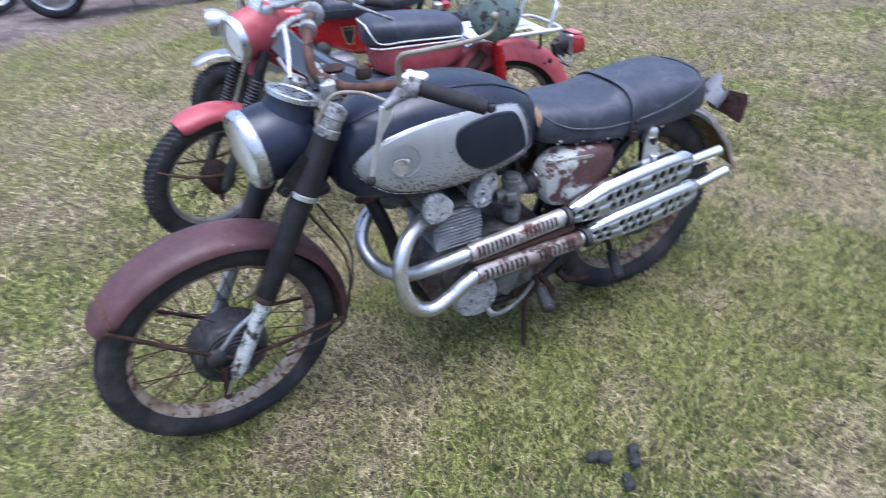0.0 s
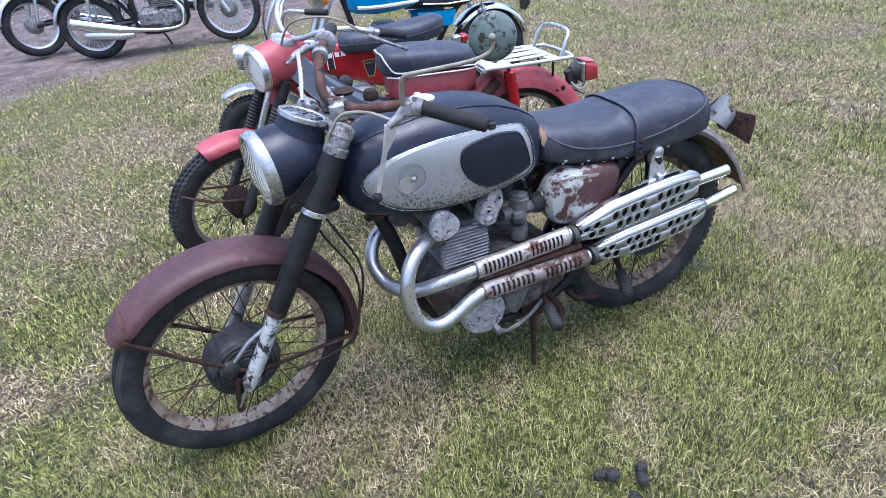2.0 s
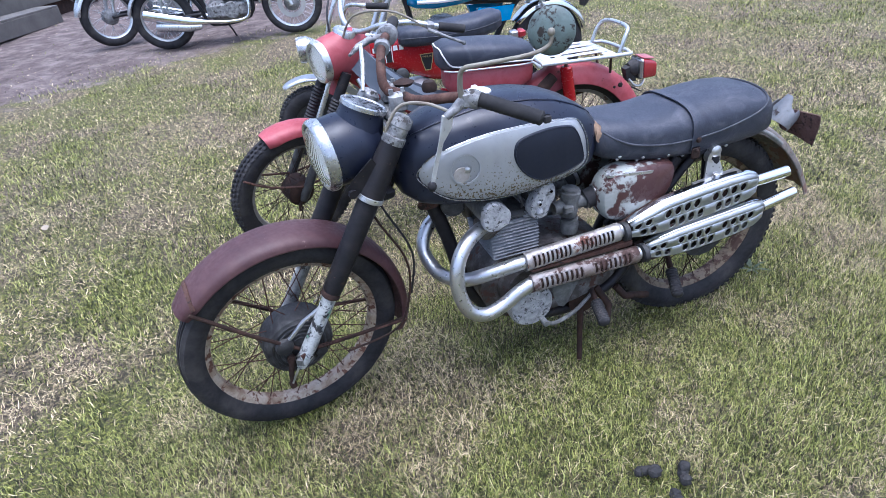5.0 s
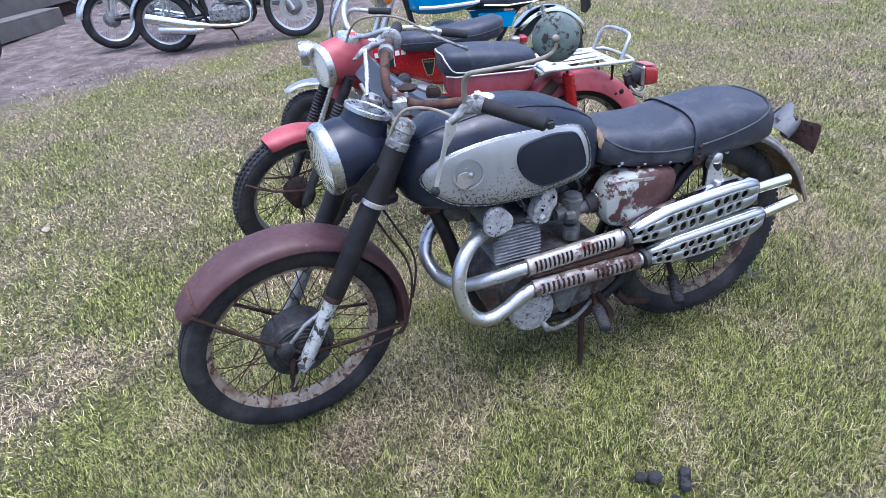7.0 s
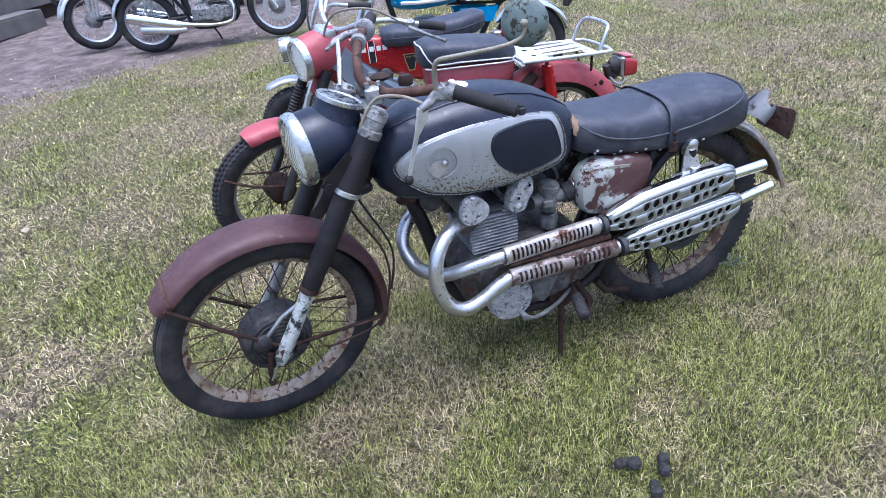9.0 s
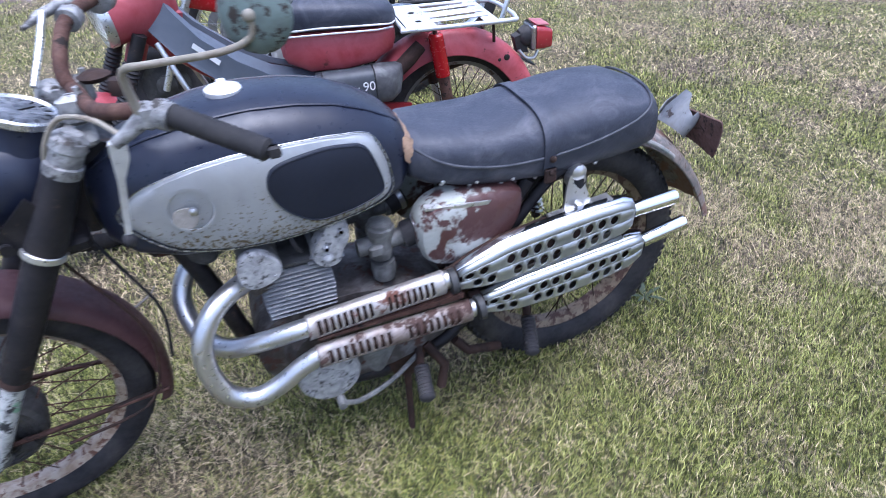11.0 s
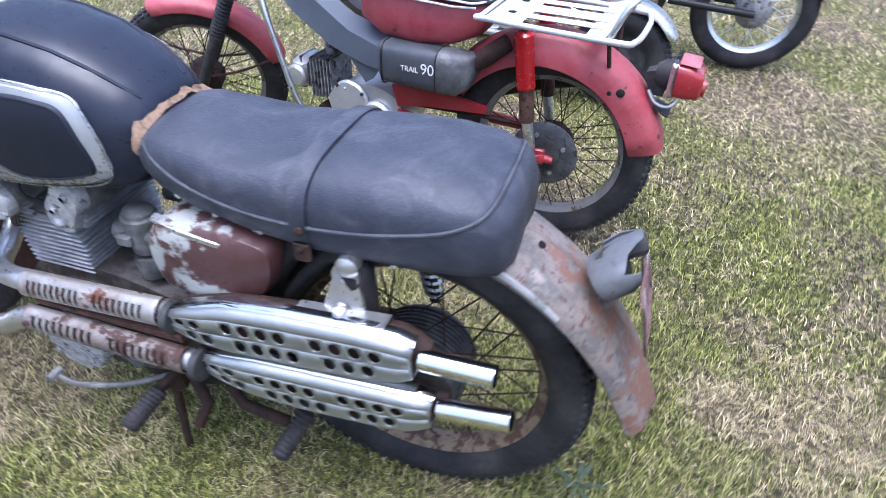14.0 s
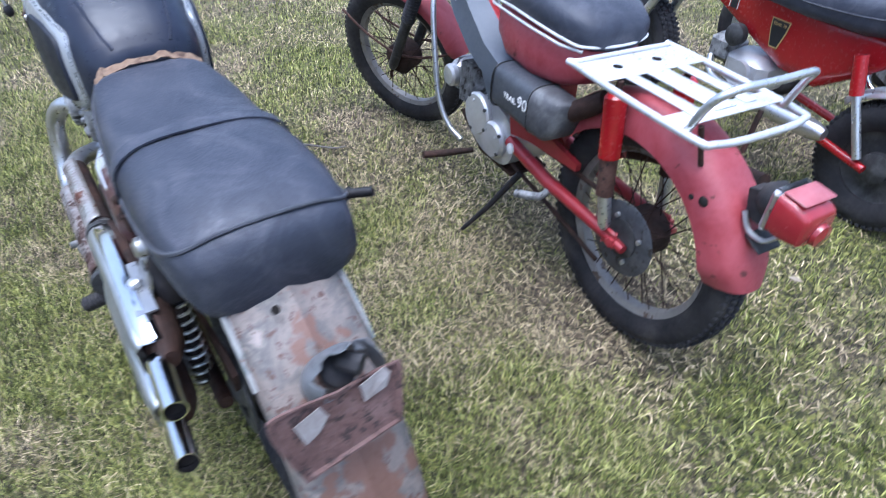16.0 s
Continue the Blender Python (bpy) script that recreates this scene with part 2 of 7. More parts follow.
decal_gold = surface("gold_decal", [(0.4, 0.28, 0.1), (0.48, 0.34, 0.14)], 20, rough=(0.35, 0.5))
# near-black for soot and stains, and for shade painted as flat hole discs
hole_dark = surface("hole_shade_and_soot", [(0.02, 0.018, 0.017), (0.03, 0.026, 0.024)], 20, rough=(0.8, 0.95), spec=0.1)
bulb_white = surface("cream_bulb_socket", [(0.6, 0.57, 0.52), (0.68, 0.65, 0.6)], 20, rough=(0.35, 0.5))

glass, gt, gb, gn, gl = mat_nodes("lamp_glass")
gb.inputs["Transmission Weight"].default_value, gb.inputs["Roughness"].default_value, gb.inputs["IOR"].default_value = 1.0, 0.03, 1.2
gb.inputs["Base Color"].default_value = (0.97, 0.98, 0.98, 1)
gb.inputs["Coat Weight"].default_value, gb.inputs["Coat Roughness"].default_value = 0.4, 0.05
gw = gn.new("ShaderNodeTexWave")
gw.inputs["Scale"].default_value, gw.wave_type, gw.bands_direction = 34, "BANDS", "Y"
gco = gn.new("ShaderNodeTexCoord")
gbump = gn.new("ShaderNodeBump")
gbump.inputs["Strength"].default_value, gbump.inputs["Distance"].default_value = 0.12, 0.002
gl.new(gco.outputs["Object"], gw.inputs["Vector"])
gl.new(gw.outputs["Fac"], gbump.inputs["Height"])
gl.new(gbump.outputs[0], gb.inputs["Normal"])

mirror_glass = surface("mirror_glass", [(0.8, 0.82, 0.82), (0.84, 0.86, 0.86)], 5, rough=(0.02, 0.05), metal=1.0, bump=0)


def blade_material(name, colours):
    """Every blade its own tone, and tufts and patches that lean lighter or darker together."""
    m, t, b, n, l = mat_nodes(name)
    g = n.new("ShaderNodeNewGeometry")
    co = n.new("ShaderNodeTexCoord")
    tone = None
    for scale, weight in ((2.2, 0.75), (11.0, 0.55)):
        nz = n.new("ShaderNodeTexNoise")
        nz.inputs["Scale"].default_value, nz.inputs["Detail"].default_value = scale, 3
        l.new(co.outputs["Object"], nz.inputs["Vector"])
        add = n.new("ShaderNodeMath")
        add.operation = "MULTIPLY_ADD"
        l.new(nz.outputs["Fac"], add.inputs[0])
        add.inputs[1].default_value, add.inputs[2].default_value = weight, -weight / 2
        if tone:
            both = n.new("ShaderNodeMath")
            l.new(tone, both.inputs[0])
            l.new(add.outputs[0], both.inputs[1])
            tone = both.outputs[0]
        else:
            tone = add.outputs[0]
    last = n.new("ShaderNodeMath")
    last.operation = "MULTIPLY_ADD"
    l.new(g.outputs["Random Per Island"], last.inputs[0])
    last.inputs[1].default_value = 1.4
    low = n.new("ShaderNodeMath")
    low.inputs[1].default_value = -0.25
    l.new(tone, low.inputs[0])
    l.new(low.outputs[0], last.inputs[2])
    r = ramp(n, [(i / (len(colours) - 1), c) for i, c in enumerate(colours)])
    l.new(last.outputs[0], r.inputs[0])
    l.new(r.outputs[0], b.inputs["Base Color"])
    b.inputs["Roughness"].default_value = 0.55
    b.inputs["Specular IOR Level"].default_value = 0.3
    return m


# near-black low ends paint the shaded gaps of the mat into blade colour
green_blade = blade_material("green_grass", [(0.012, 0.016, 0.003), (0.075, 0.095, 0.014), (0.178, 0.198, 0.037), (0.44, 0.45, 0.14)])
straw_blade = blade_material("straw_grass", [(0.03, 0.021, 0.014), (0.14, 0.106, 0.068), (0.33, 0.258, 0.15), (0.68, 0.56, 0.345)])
weed_leaf = blade_material("weed_leaf", [(0.045, 0.06, 0.03), (0.085, 0.11, 0.055), (0.15, 0.18, 0.1)])


# ---- mesh helpers ----
class Shape:
    """Vertices and faces of one mesh, gathered from tubes, turned forms, lofts and boxes."""

    def __init__(self):
        self.v, self.f = [], []

    def add(self, verts, faces):
        k = len(self.v)
        self.v += [tuple(p) for p in verts]
        self.f += [tuple(i + k for i in f) for f in faces]
        return self

    def rumpled(self, amount, size):
        """Soft dents and creases, as in old upholstery."""
        for i, p in enumerate(self.v):
            q = Vector(p)
            self.v[i] = tuple(q + noise.noise_vector(q / size) * amount + noise.noise_vector(q / (size * 0.35)) * (amount * 0.4))
        return self

    def loft(self, rings, closed=True, caps=True, loop=False):
        k, n = len(self.v), len(rings[0])
        for r in rings:
            self.v += [tuple(p) for p in r]
        m = len(rings)
        for i in range(m if loop else m - 1):
            a, b = k + i * n, k + ((i + 1) % m) * n
            for j in range(n if closed else n - 1):
                j2 = (j + 1) % n
                self.f.append((a + j, a + j2, b + j2, b + j))
        if caps and closed and not loop:
            self.f.append(tuple(k + j for j in range(n))[::-1])
            self.f.append(tuple(k + (m - 1) * n + j for j in range(n)))
        return self

    def sweep(self, path, profile, up=(0, 0, 1), caps=True, loop=False, scale=None):
        """A closed outline of (side, up) carried along a path."""
        path = [Vector(p) for p in path]
        rings, n = [], len(path)
        side0 = None
        for i, p in enumerate(path):
            a = path[(i - 1) % n] if (loop or i > 0) else p
            b = path[(i + 1) % n] if (loop or i < n - 1) else p
            d = (b - a).normalized()
            s = d.cross(Vector(up))
            if s.length < 1e-4:
                s = side0 or Vector((0, 1, 0))
            s.normalize()
            if side0 is not None and up == (0, 0, 1) and s.dot(side0) < 0:
                s = -s
            side0 = s
            u = s.cross(d).normalized()
            k = scale[i] if scale else 1.0
            rings.append([p + s * (x * k) + u * (y * k) for x, y in profile])
        return self.loft(rings, caps=caps, loop=loop)

    def tube(self, path, r, n=10, smooth=0, caps=True, loop=False):
        path = [Vector(p) for p in path]
        radii = list(r) if isinstance(r, (list, tuple)) else [r] * len(path)
        if smooth:
            path, radii = spline(path, smooth, radii, loop)
        m = len(path)
        rings, u = [], None
        for i, p in enumerate(path):
            a = path[(i - 1) % m] if (loop or i > 0) else p
            b = path[(i + 1) % m] if (loop or i < m - 1) else p
            d = (b - a).normalized()
            if u is None:
                u = d.orthogonal().normalized()
            u = (u - d * u.dot(d)).normalized()
            w = d.cross(u)
            rings.append([p + (u * math.cos(q) + w * math.sin(q)) * radii[i] for q in (2 * math.pi * j / n for j in range(n))])
        return self.loft(rings, caps=caps, loop=loop)

    def turn(self, profile, centre=(0, 0, 0), axis=(0, 1, 0), n=28, closed=False, caps=True):
        """profile: (radius, along the axis) from end to end; closed: the profile is a loop, as of a tyre."""
        c, w = Vector(centre), Vector(axis).normalized()
        u = w.orthogonal().normalized()
        x = w.cross(u)
        rings = []
        for j in range(n):
            q = 2 * math.pi * j / n
            e = u * math.cos(q) + x * math.sin(q)
            rings.append([c + e * max(r, 1e-4) + w * h for r, h in profile])
        k, m = len(self.v), len(profile)
        for r in rings:
            self.v += [tuple(p) for p in r]
        for j in range(n):
            a, b = k + j * m, k + ((j + 1) % n) * m
            for i in range(m if closed else m - 1):
                i2 = (i + 1) % m
                self.f.append((a + i, a + i2, b + i2, b + i))
        if caps and not closed:
            if profile[0][0] > 1e-3:
                self.f.append(tuple(k + j * m for j in range(n)))
            if profile[-1][0] > 1e-3:
                self.f.append(tuple(k + j * m + m - 1 for j in range(n))[::-1])
        return self

    def box(self, centre, size, bevel=0.003, m=None):
        """A box with bevelled edges."""
        b = min(bevel, 0.49 * min(size))
        hx, hy, hz = (s / 2 for s in size)
        rings = []
        for z, k in ((-hz, b), (-hz + b, 0), (hz - b, 0), (hz, b)):
            x, y = hx - k, hy - k
            rings.append([(x - b, -y, z), (x, -y + b, z), (x, y - b, z), (x - b, y, z), (-x + b, y, z), (-x, y - b, z), (-x, -y + b, z), (-x + b, -y, z)])
        c = Vector(centre)
        return self.loft([[c + (m @ Vector(p) if m else Vector(p)) for p in r] for r in rings])

    def ball(self, centre, radii, n=12, rings=8, rough=0.0, seed=0):
        out, c = [], Vector(centre)
        for i in range(1, rings):
            a = math.pi * i / rings
            ring = []
            for j in range(n):
                q = 2 * math.pi * j / n
                d = Vector((math.sin(a) * math.cos(q), math.sin(a) * math.sin(q), math.cos(a)))
                k = 1 + rough * noise.noise(d * 2.3 + Vector((seed * 7.1, 0, 0)))
                ring.append(c + Vector((d.x * radii[0], d.y * radii[1], d.z * radii[2])) * k)
            out.append(ring)
        return self.loft(out)

    def moved(self, m):
        self.v = [tuple(m @ Vector(p)) for p in self.v]
        return self


def spline(path, steps, radii=None, loop=False):
    """Points on a smooth curve through the path."""
    out, rr, n = [], [], len(path)
    radii = radii or [0] * n
    for i in range(n if loop else n - 1):
        p0 = path[(i - 1) % n] if (loop or i > 0) else path[i]
        p1, p2 = path[i], path[(i + 1) % n]
        p3 = path[(i + 2) % n] if (loop or i + 2 < n) else p2
        for s in range(steps):
            t = s / steps
            out.append(0.5 * (2 * p1 + (p2 - p0) * t + (2 * p0 - 5 * p1 + 4 * p2 - p3) * t * t + (3 * p1 - p0 - 3 * p2 + p3) * t ** 3))
            rr.append(radii[i] + (radii[(i + 1) % n] - radii[i]) * t)
    if not loop:
        out.append(path[-1])
        rr.append(radii[-1])
    return out, rr


def mesh_of(name, shape, material, angle=38):
    me = bpy.data.meshes.new(name)
    me.from_pydata(shape.v, [], shape.f)
    bm = bmesh.new()
    bm.from_mesh(me)
    bmesh.ops.remove_doubles(bm, verts=bm.verts, dist=1e-5)
    bmesh.ops.recalc_face_normals(bm, faces=bm.faces)
    bm.to_mesh(me)
    bm.free()
    me.materials.append(material)
    me.shade_smooth()
    me.set_sharp_from_angle(angle=radians(angle))
    return me


def part(name, shape, material, parent, label="", angle=38, m=None):
    ob = new(name, mesh_of(name, shape, material, angle))
    ob.parent = parent
    if m:
        ob.matrix_basis = m
    return tagged(ob, label) if label else ob


def thing(name, label, category, m=None, group="", kind=""):
    ob = new(name)
    ob.empty_display_size = 0.1
    if m:
        ob.matrix_basis = m
    return tagged(ob, label, category, group, kind)


def lone(name, shape, material, label, category, group="", kind="", angle=38):
    return tagged(new(name, mesh_of(name, shape, material, angle)), label, category, group, kind)


def outline(points, steps=5):
    """A smooth closed outline through flat points."""
    return [(p.x, p.y) for p in spline([Vector((x, y, 0)) for x, y in points], steps, None, True)[0]]


def arc_path(cx, cz, r, a0, a1, n, y=0.0):
    return [(cx + r * math.cos(radians(a0 + (a1 - a0) * i / n)), y, cz + r * math.sin(radians(a0 + (a1 - a0) * i / n))) for i in range(n + 1)]


def mudguard(cx, cz, r, a0, a1, half, drop=0.03, n=28, thick=0.003, rib=0.0, flare=0.0):
    """A curved sheet-metal guard round (cx, cz): a crowned strip with turned-down sides."""
    s = Shape()
    rings = []
    for i in range(n + 1):
        a = radians(a0 + (a1 - a0) * i / n)
        e = Vector((math.cos(a), 0, math.sin(a)))
        end = min(i, n - i) / n
        k = min(1.0, 0.72 + end * 5) if flare == 0 else 1.0
        rr = r + flare * (i / n) ** 6
        prof = []
        for j in range(13):
            q = -1 + 2 * j / 12
            y = half * k * math.sin(q * math.pi / 2)
            h = -drop * (abs(q) ** 2.6) + rib * math.exp(-(q * 9) ** 2)
            prof.append((y, h))
        outer = [Vector((cx, 0, cz)) + e * (rr + h) + Vector((0, y, 0)) for y, h in prof]
        inner = [Vector((cx, 0, cz)) + e * (rr + h - thick) + Vector((0, y * 0.97, 0)) for y, h in reversed(prof)]
        rings.append(outer + inner)
    return s.loft(rings)


def tyre_shape(r, w, depth, tread="rib", n=72):
    """A tyre: casing turned round y, with ribs or separate tread blocks."""
    s = Shape()
    h = w / 2
    prof = [(r - depth, -h * 0.62), (r - depth * 0.75, -h * 0.93), (r - depth * 0.45, -h), (r - depth * 0.2, -h * 0.88), (r - 0.006, -h * 0.62)]
    if tread == "rib":
        for y in (-0.5, -0.25, 0.0, 0.25, 0.5):
            prof += [(r - 0.001 - 0.008 * y * y * 2, h * (y - 0.09)), (r - 0.001 - 0.008 * y * y * 2, h * (y + 0.06)), (r - 0.006, h * (y + 0.075)), (r - 0.006, h * (y + 0.145))]
    else:
        prof += [(r - 0.007, -h * 0.3), (r - 0.006, 0), (r - 0.007, h * 0.3)]
    prof += [(r - 0.006, h * 0.62), (r - depth * 0.2, h * 0.88), (r - depth * 0.45, h), (r - depth * 0.75, h * 0.93), (r - depth, h * 0.62)]
    s.turn(prof, n=n, closed=True)
    if tread == "block":
        count = int(2 * math.pi * r / 0.024)
        for i in range(count):
            for row, (y, lift) in enumerate(((-0.72, -0.009), (-0.3, 0), (0.3, 0), (0.72, -0.009))):
                a = 2 * math.pi * (i + (0.5 if row % 2 else 0)) / count
                m = Matrix.Rotation(a, 3, "Y")
                c = m @ Vector((0, 0, r - 0.004 + lift))
                s.box((c.x, h * y, c.z), (0.015, h * 0.34, 0.012), 0.002, m)
    return s


def rim_shape(r, w, n=48):
    h = w / 2
    return Shape().turn([(r, -h), (r + 0.004, -h * 0.95), (r - 0.004, -h * 0.8), (r - 0.016, -h * 0.55), (r - 0.02, 0), (r - 0.016, h * 0.55),
                         (r - 0.004, h * 0.8), (r + 0.004, h * 0.95), (r, h), (r - 0.005, h * 0.9), (r - 0.022, h * 0.55), (r - 0.026, 0), (r - 0.022, -h * 0.55), (r - 0.005, -h * 0.9)], n=n, closed=True)


SPOKES = {}


def spoked_wheel(parent, centre, r, w, r_rim, hub, tread="rib", spokes=36, tyre_mat=None, rim_mat=None, hub_mat=None, spoke_mat=None, m=None, flange=0.06):
    """wheel > tyre, rim, hub, each spoke."""
    wheel = new("wheel")
    wheel.empty_display_size = 0.05
    wheel.parent = parent
    wheel.matrix_basis = (m or Matrix()) @ Matrix.Translation(centre)
    part("tyre", tyre_shape(r, w, r - r_rim + 0.006, tread), tyre_mat or rubber, wheel)
    part("rim", rim_shape(r_rim, w * 0.62), rim_mat or rim_steel, wheel)
    part("hub", hub, hub_mat or dark_alloy, wheel)
    key = (round(r_rim, 3), flange)
    if key not in SPOKES:
        SPOKES[key] = mesh_of("spoke", Shape().tube([(0, 0, 0), (0, 0, 1)], 0.0017, n=5), spoke_mat or dark_rust)
    for i in range(spokes):
        side = 1 if i % 2 else -1
        a = 2 * math.pi * i / spokes
        b = a + (0.5 if (i // 2) % 2 else -0.5)
        p = Vector((flange * math.cos(b), side * 0.03, flange * math.sin(b)))
        q = Vector(((r_rim - 0.016) * math.cos(a), side * 0.006, (r_rim - 0.016) * math.sin(a)))
        ob = new("spoke", SPOKES[key])
        ob.parent = wheel
        ob.matrix_basis = Matrix.Translation(p) @ (q - p).to_track_quat("Z", "Y").to_matrix().to_4x4() @ Matrix.Diagonal((1, 1, (q - p).length, 1))
    return wheel


def lettering(name, text, size, material, parent, m, depth=0.0006):
    cu = bpy.data.curves.new(name, "FONT")
    cu.body, cu.size, cu.extrude, cu.align_x, cu.align_y = text, size, depth, "CENTER", "CENTER"
    tmp = new(name, cu)
    me = bpy.data.meshes.new_from_object(tmp.evaluated_get(bpy.context.evaluated_depsgraph_get()))
    bpy.data.objects.remove(tmp)
    me.materials.clear()
    me.materials.append(material)
    ob = new(name, me)
    ob.parent, ob.matrix_basis = parent, m
    return ob


def perforated(spots, place, hole=0.34, tall=0.34):
    """A sheet of square cells, some with a round hole through them. spots: rows of 0 and 1; place(u, v) gives the point."""
    s = Shape()
    rows, cols = len(spots), len(spots[0])
    for j in range(rows):
        for i in range(cols):
            edge = [(0, 0), (0.5, 0), (1, 0), (1, 0.5), (1, 1), (0.5, 1), (0, 1), (0, 0.5)]
            e = [place((i + x) / cols, (j + y) / rows) for x, y in edge]
            if spots[j][i]:
                ang = [225, 270, 315, 0, 45, 90, 135, 180]
                c = [place((i + 0.5 + hole * math.cos(radians(a))) / cols, (j + 0.5 + tall * math.sin(radians(a))) / rows) for a in ang]
                s.add(e + c, [(k, (k + 1) % 8, 8 + (k + 1) % 8, 8 + k) for k in range(8)])
            else:
                s.add(e, [tuple(range(8))])
    return s


def seat_shape(stations, n=22, power=3.2):
    """Padded saddle: stations of (x, half width, bottom, top)."""
    rings = []
    for x, hw, z0, z1 in stations:
        zc, hh = (z0 + z1) / 2, (z1 - z0) / 2
        ring = []
        for j in range(n):
            a = 2 * math.pi * j / n
            c, s_ = math.cos(a), math.sin(a)
            p = power if s_ < 0 else 3.0
            ring.append((x, hw * math.copysign(abs(c) ** (2 / p), c), zc + hh * math.copysign(abs(s_) ** (2 / p), s_)))
        rings.append(ring)
    return Shape().loft(rings)


# ---- ground ----
def rise(x, y):
    """The lawn is level round the motorcycles and climbs gently towards the yard behind."""
    d = max(0.0, y - 1.5)
    return 0.031 * d * d / (d + 0.6) if d < 30 else 0.031 * 29.4


def graded(lo, hi, step, out):
    vals = [lo + step * i for i in range(int(round((hi - lo) / step)) + 1)]
    s, a, b = step, lo, hi
    while b < out:
        s *= 1.35
        a, b = a - s, b + s
        vals = [a] + vals + [b]
    return vals


gx, gy = graded(-4.4, 4.4, 0.08, 900), graded(-2.0, 9.0, 0.08, 900)
gv = [(x, y, rise(x, y) + (0.012 * noise.noise(Vector((x * 1.1, y * 1.1, 0))) + 0.006 * noise.noise(Vector((x * 5, y * 5, 3))) - 0.006 if -6 < x < 6 and -3 < y < 12 else 0)) for y in gy for x in gx]
gf = [(j * len(gx) + i, j * len(gx) + i + 1, (j + 1) * len(gx) + i + 1, (j + 1) * len(gx) + i) for j in range(len(gy) - 1) for i in range(len(gx) - 1)]
gme = bpy.data.meshes.new("ground")
gme.from_pydata(gv, [], gf)
gme.shade_smooth()

gm, gt_, gb_, gn_, gl_ = mat_nodes("lawn_soil_and_yard")
gco_ = gn_.new("ShaderNodeTexCoord")


def gnoise(scale, detail=6, rough=0.6):
    nz = gn_.new("ShaderNodeTexNoise")
    nz.inputs["Scale"].default_value, nz.inputs["Detail"].default_value, nz.inputs["Roughness"].default_value = scale, detail, rough
    gl_.new(gco_.outputs["Object"], nz.inputs["Vector"])
    return nz


def gmix(fac, a, b):
    mx = gn_.new("ShaderNodeMix")
    mx.data_type = "RGBA"
    gl_.new(fac, mx.inputs["Factor"])
    gl_.new(a, mx.inputs[6])
    gl_.new(b, mx.inputs[7])
    return mx.outputs[2]


lawn_fine, lawn_broad, yard_noise = gnoise(60, 8, 0.75), gnoise(1.6, 5), gnoise(5, 8, 0.7)
# darkest stops put the shade between blades into the soil colour
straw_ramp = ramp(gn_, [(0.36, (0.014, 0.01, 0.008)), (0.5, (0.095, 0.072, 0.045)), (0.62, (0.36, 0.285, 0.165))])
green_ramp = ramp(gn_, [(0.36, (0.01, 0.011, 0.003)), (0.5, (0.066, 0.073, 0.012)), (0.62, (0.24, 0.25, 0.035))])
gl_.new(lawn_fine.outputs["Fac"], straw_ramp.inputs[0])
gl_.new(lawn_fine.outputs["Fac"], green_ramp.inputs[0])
broad_mask = ramp(gn_, [(0.4, (0, 0, 0)), (0.56, (0.85, 0.85, 0.85))])
gl_.new(lawn_broad.outputs["Fac"], broad_mask.inputs[0])
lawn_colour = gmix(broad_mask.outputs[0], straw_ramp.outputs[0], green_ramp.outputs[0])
yard_ramp = ramp(gn_, [(0.3, (0.032, 0.022, 0.019)), (0.48, (0.098, 0.073, 0.066)), (0.66, (0.195, 0.157, 0.145))])
gl_.new(yard_noise.outputs["Fac"], yard_ramp.inputs[0])
# the bare yard lies behind a ragged line that runs away to the east
sep = gn_.new("ShaderNodeSeparateXYZ")
gl_.new(gco_.outputs["Object"], sep.inputs[0])
line = gn_.new("ShaderNodeMath")
line.operation = "MULTIPLY_ADD"
line.inputs[1].default_value, line.inputs[2].default_value = -0.42, -6.0
gl_.new(sep.outputs["X"], line.inputs[0])
dist = gn_.new("ShaderNodeMath")
gl_.new(sep.outputs["Y"], dist.inputs[0])
gl_.new(line.outputs[0], dist.inputs[1])
wob = gn_.new("ShaderNodeMath")
wob.operation = "MULTIPLY_ADD"
gl_.new(yard_noise.outputs["Fac"], wob.inputs[0])
wob.inputs[1].default_value = 1.6
gl_.new(dist.outputs[0], wob.inputs[2])
yard_mask = ramp(gn_, [(0.42, (0, 0, 0)), (0.58, (1, 1, 1))])
yr = gn_.new("ShaderNodeMapRange")
yr.inputs["From Min"].default_value, yr.inputs["From Max"].default_value = 0.0, 1.6
gl_.new(wob.outputs[0], yr.inputs["Value"])
gl_.new(yr.outputs[0], yard_mask.inputs[0])
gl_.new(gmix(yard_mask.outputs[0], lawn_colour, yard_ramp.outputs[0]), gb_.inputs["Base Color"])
gb_.inputs["Roughness"].default_value = 0.92
gbmp = gn_.new("ShaderNodeBump")
gbmp.inputs["Strength"].default_value, gbmp.inputs["Distance"].default_value = 0.7, 0.02
gl_.new(lawn_fine.outputs["Fac"], gbmp.inputs["Height"])
gl_.new(gbmp.outputs[0], gb_.inputs["Normal"])
gme.materials.append(gm)
ground = tagged(new("ground", gme), "patchy lawn of straw and green with a bare earth yard", "ground", kind="structure")


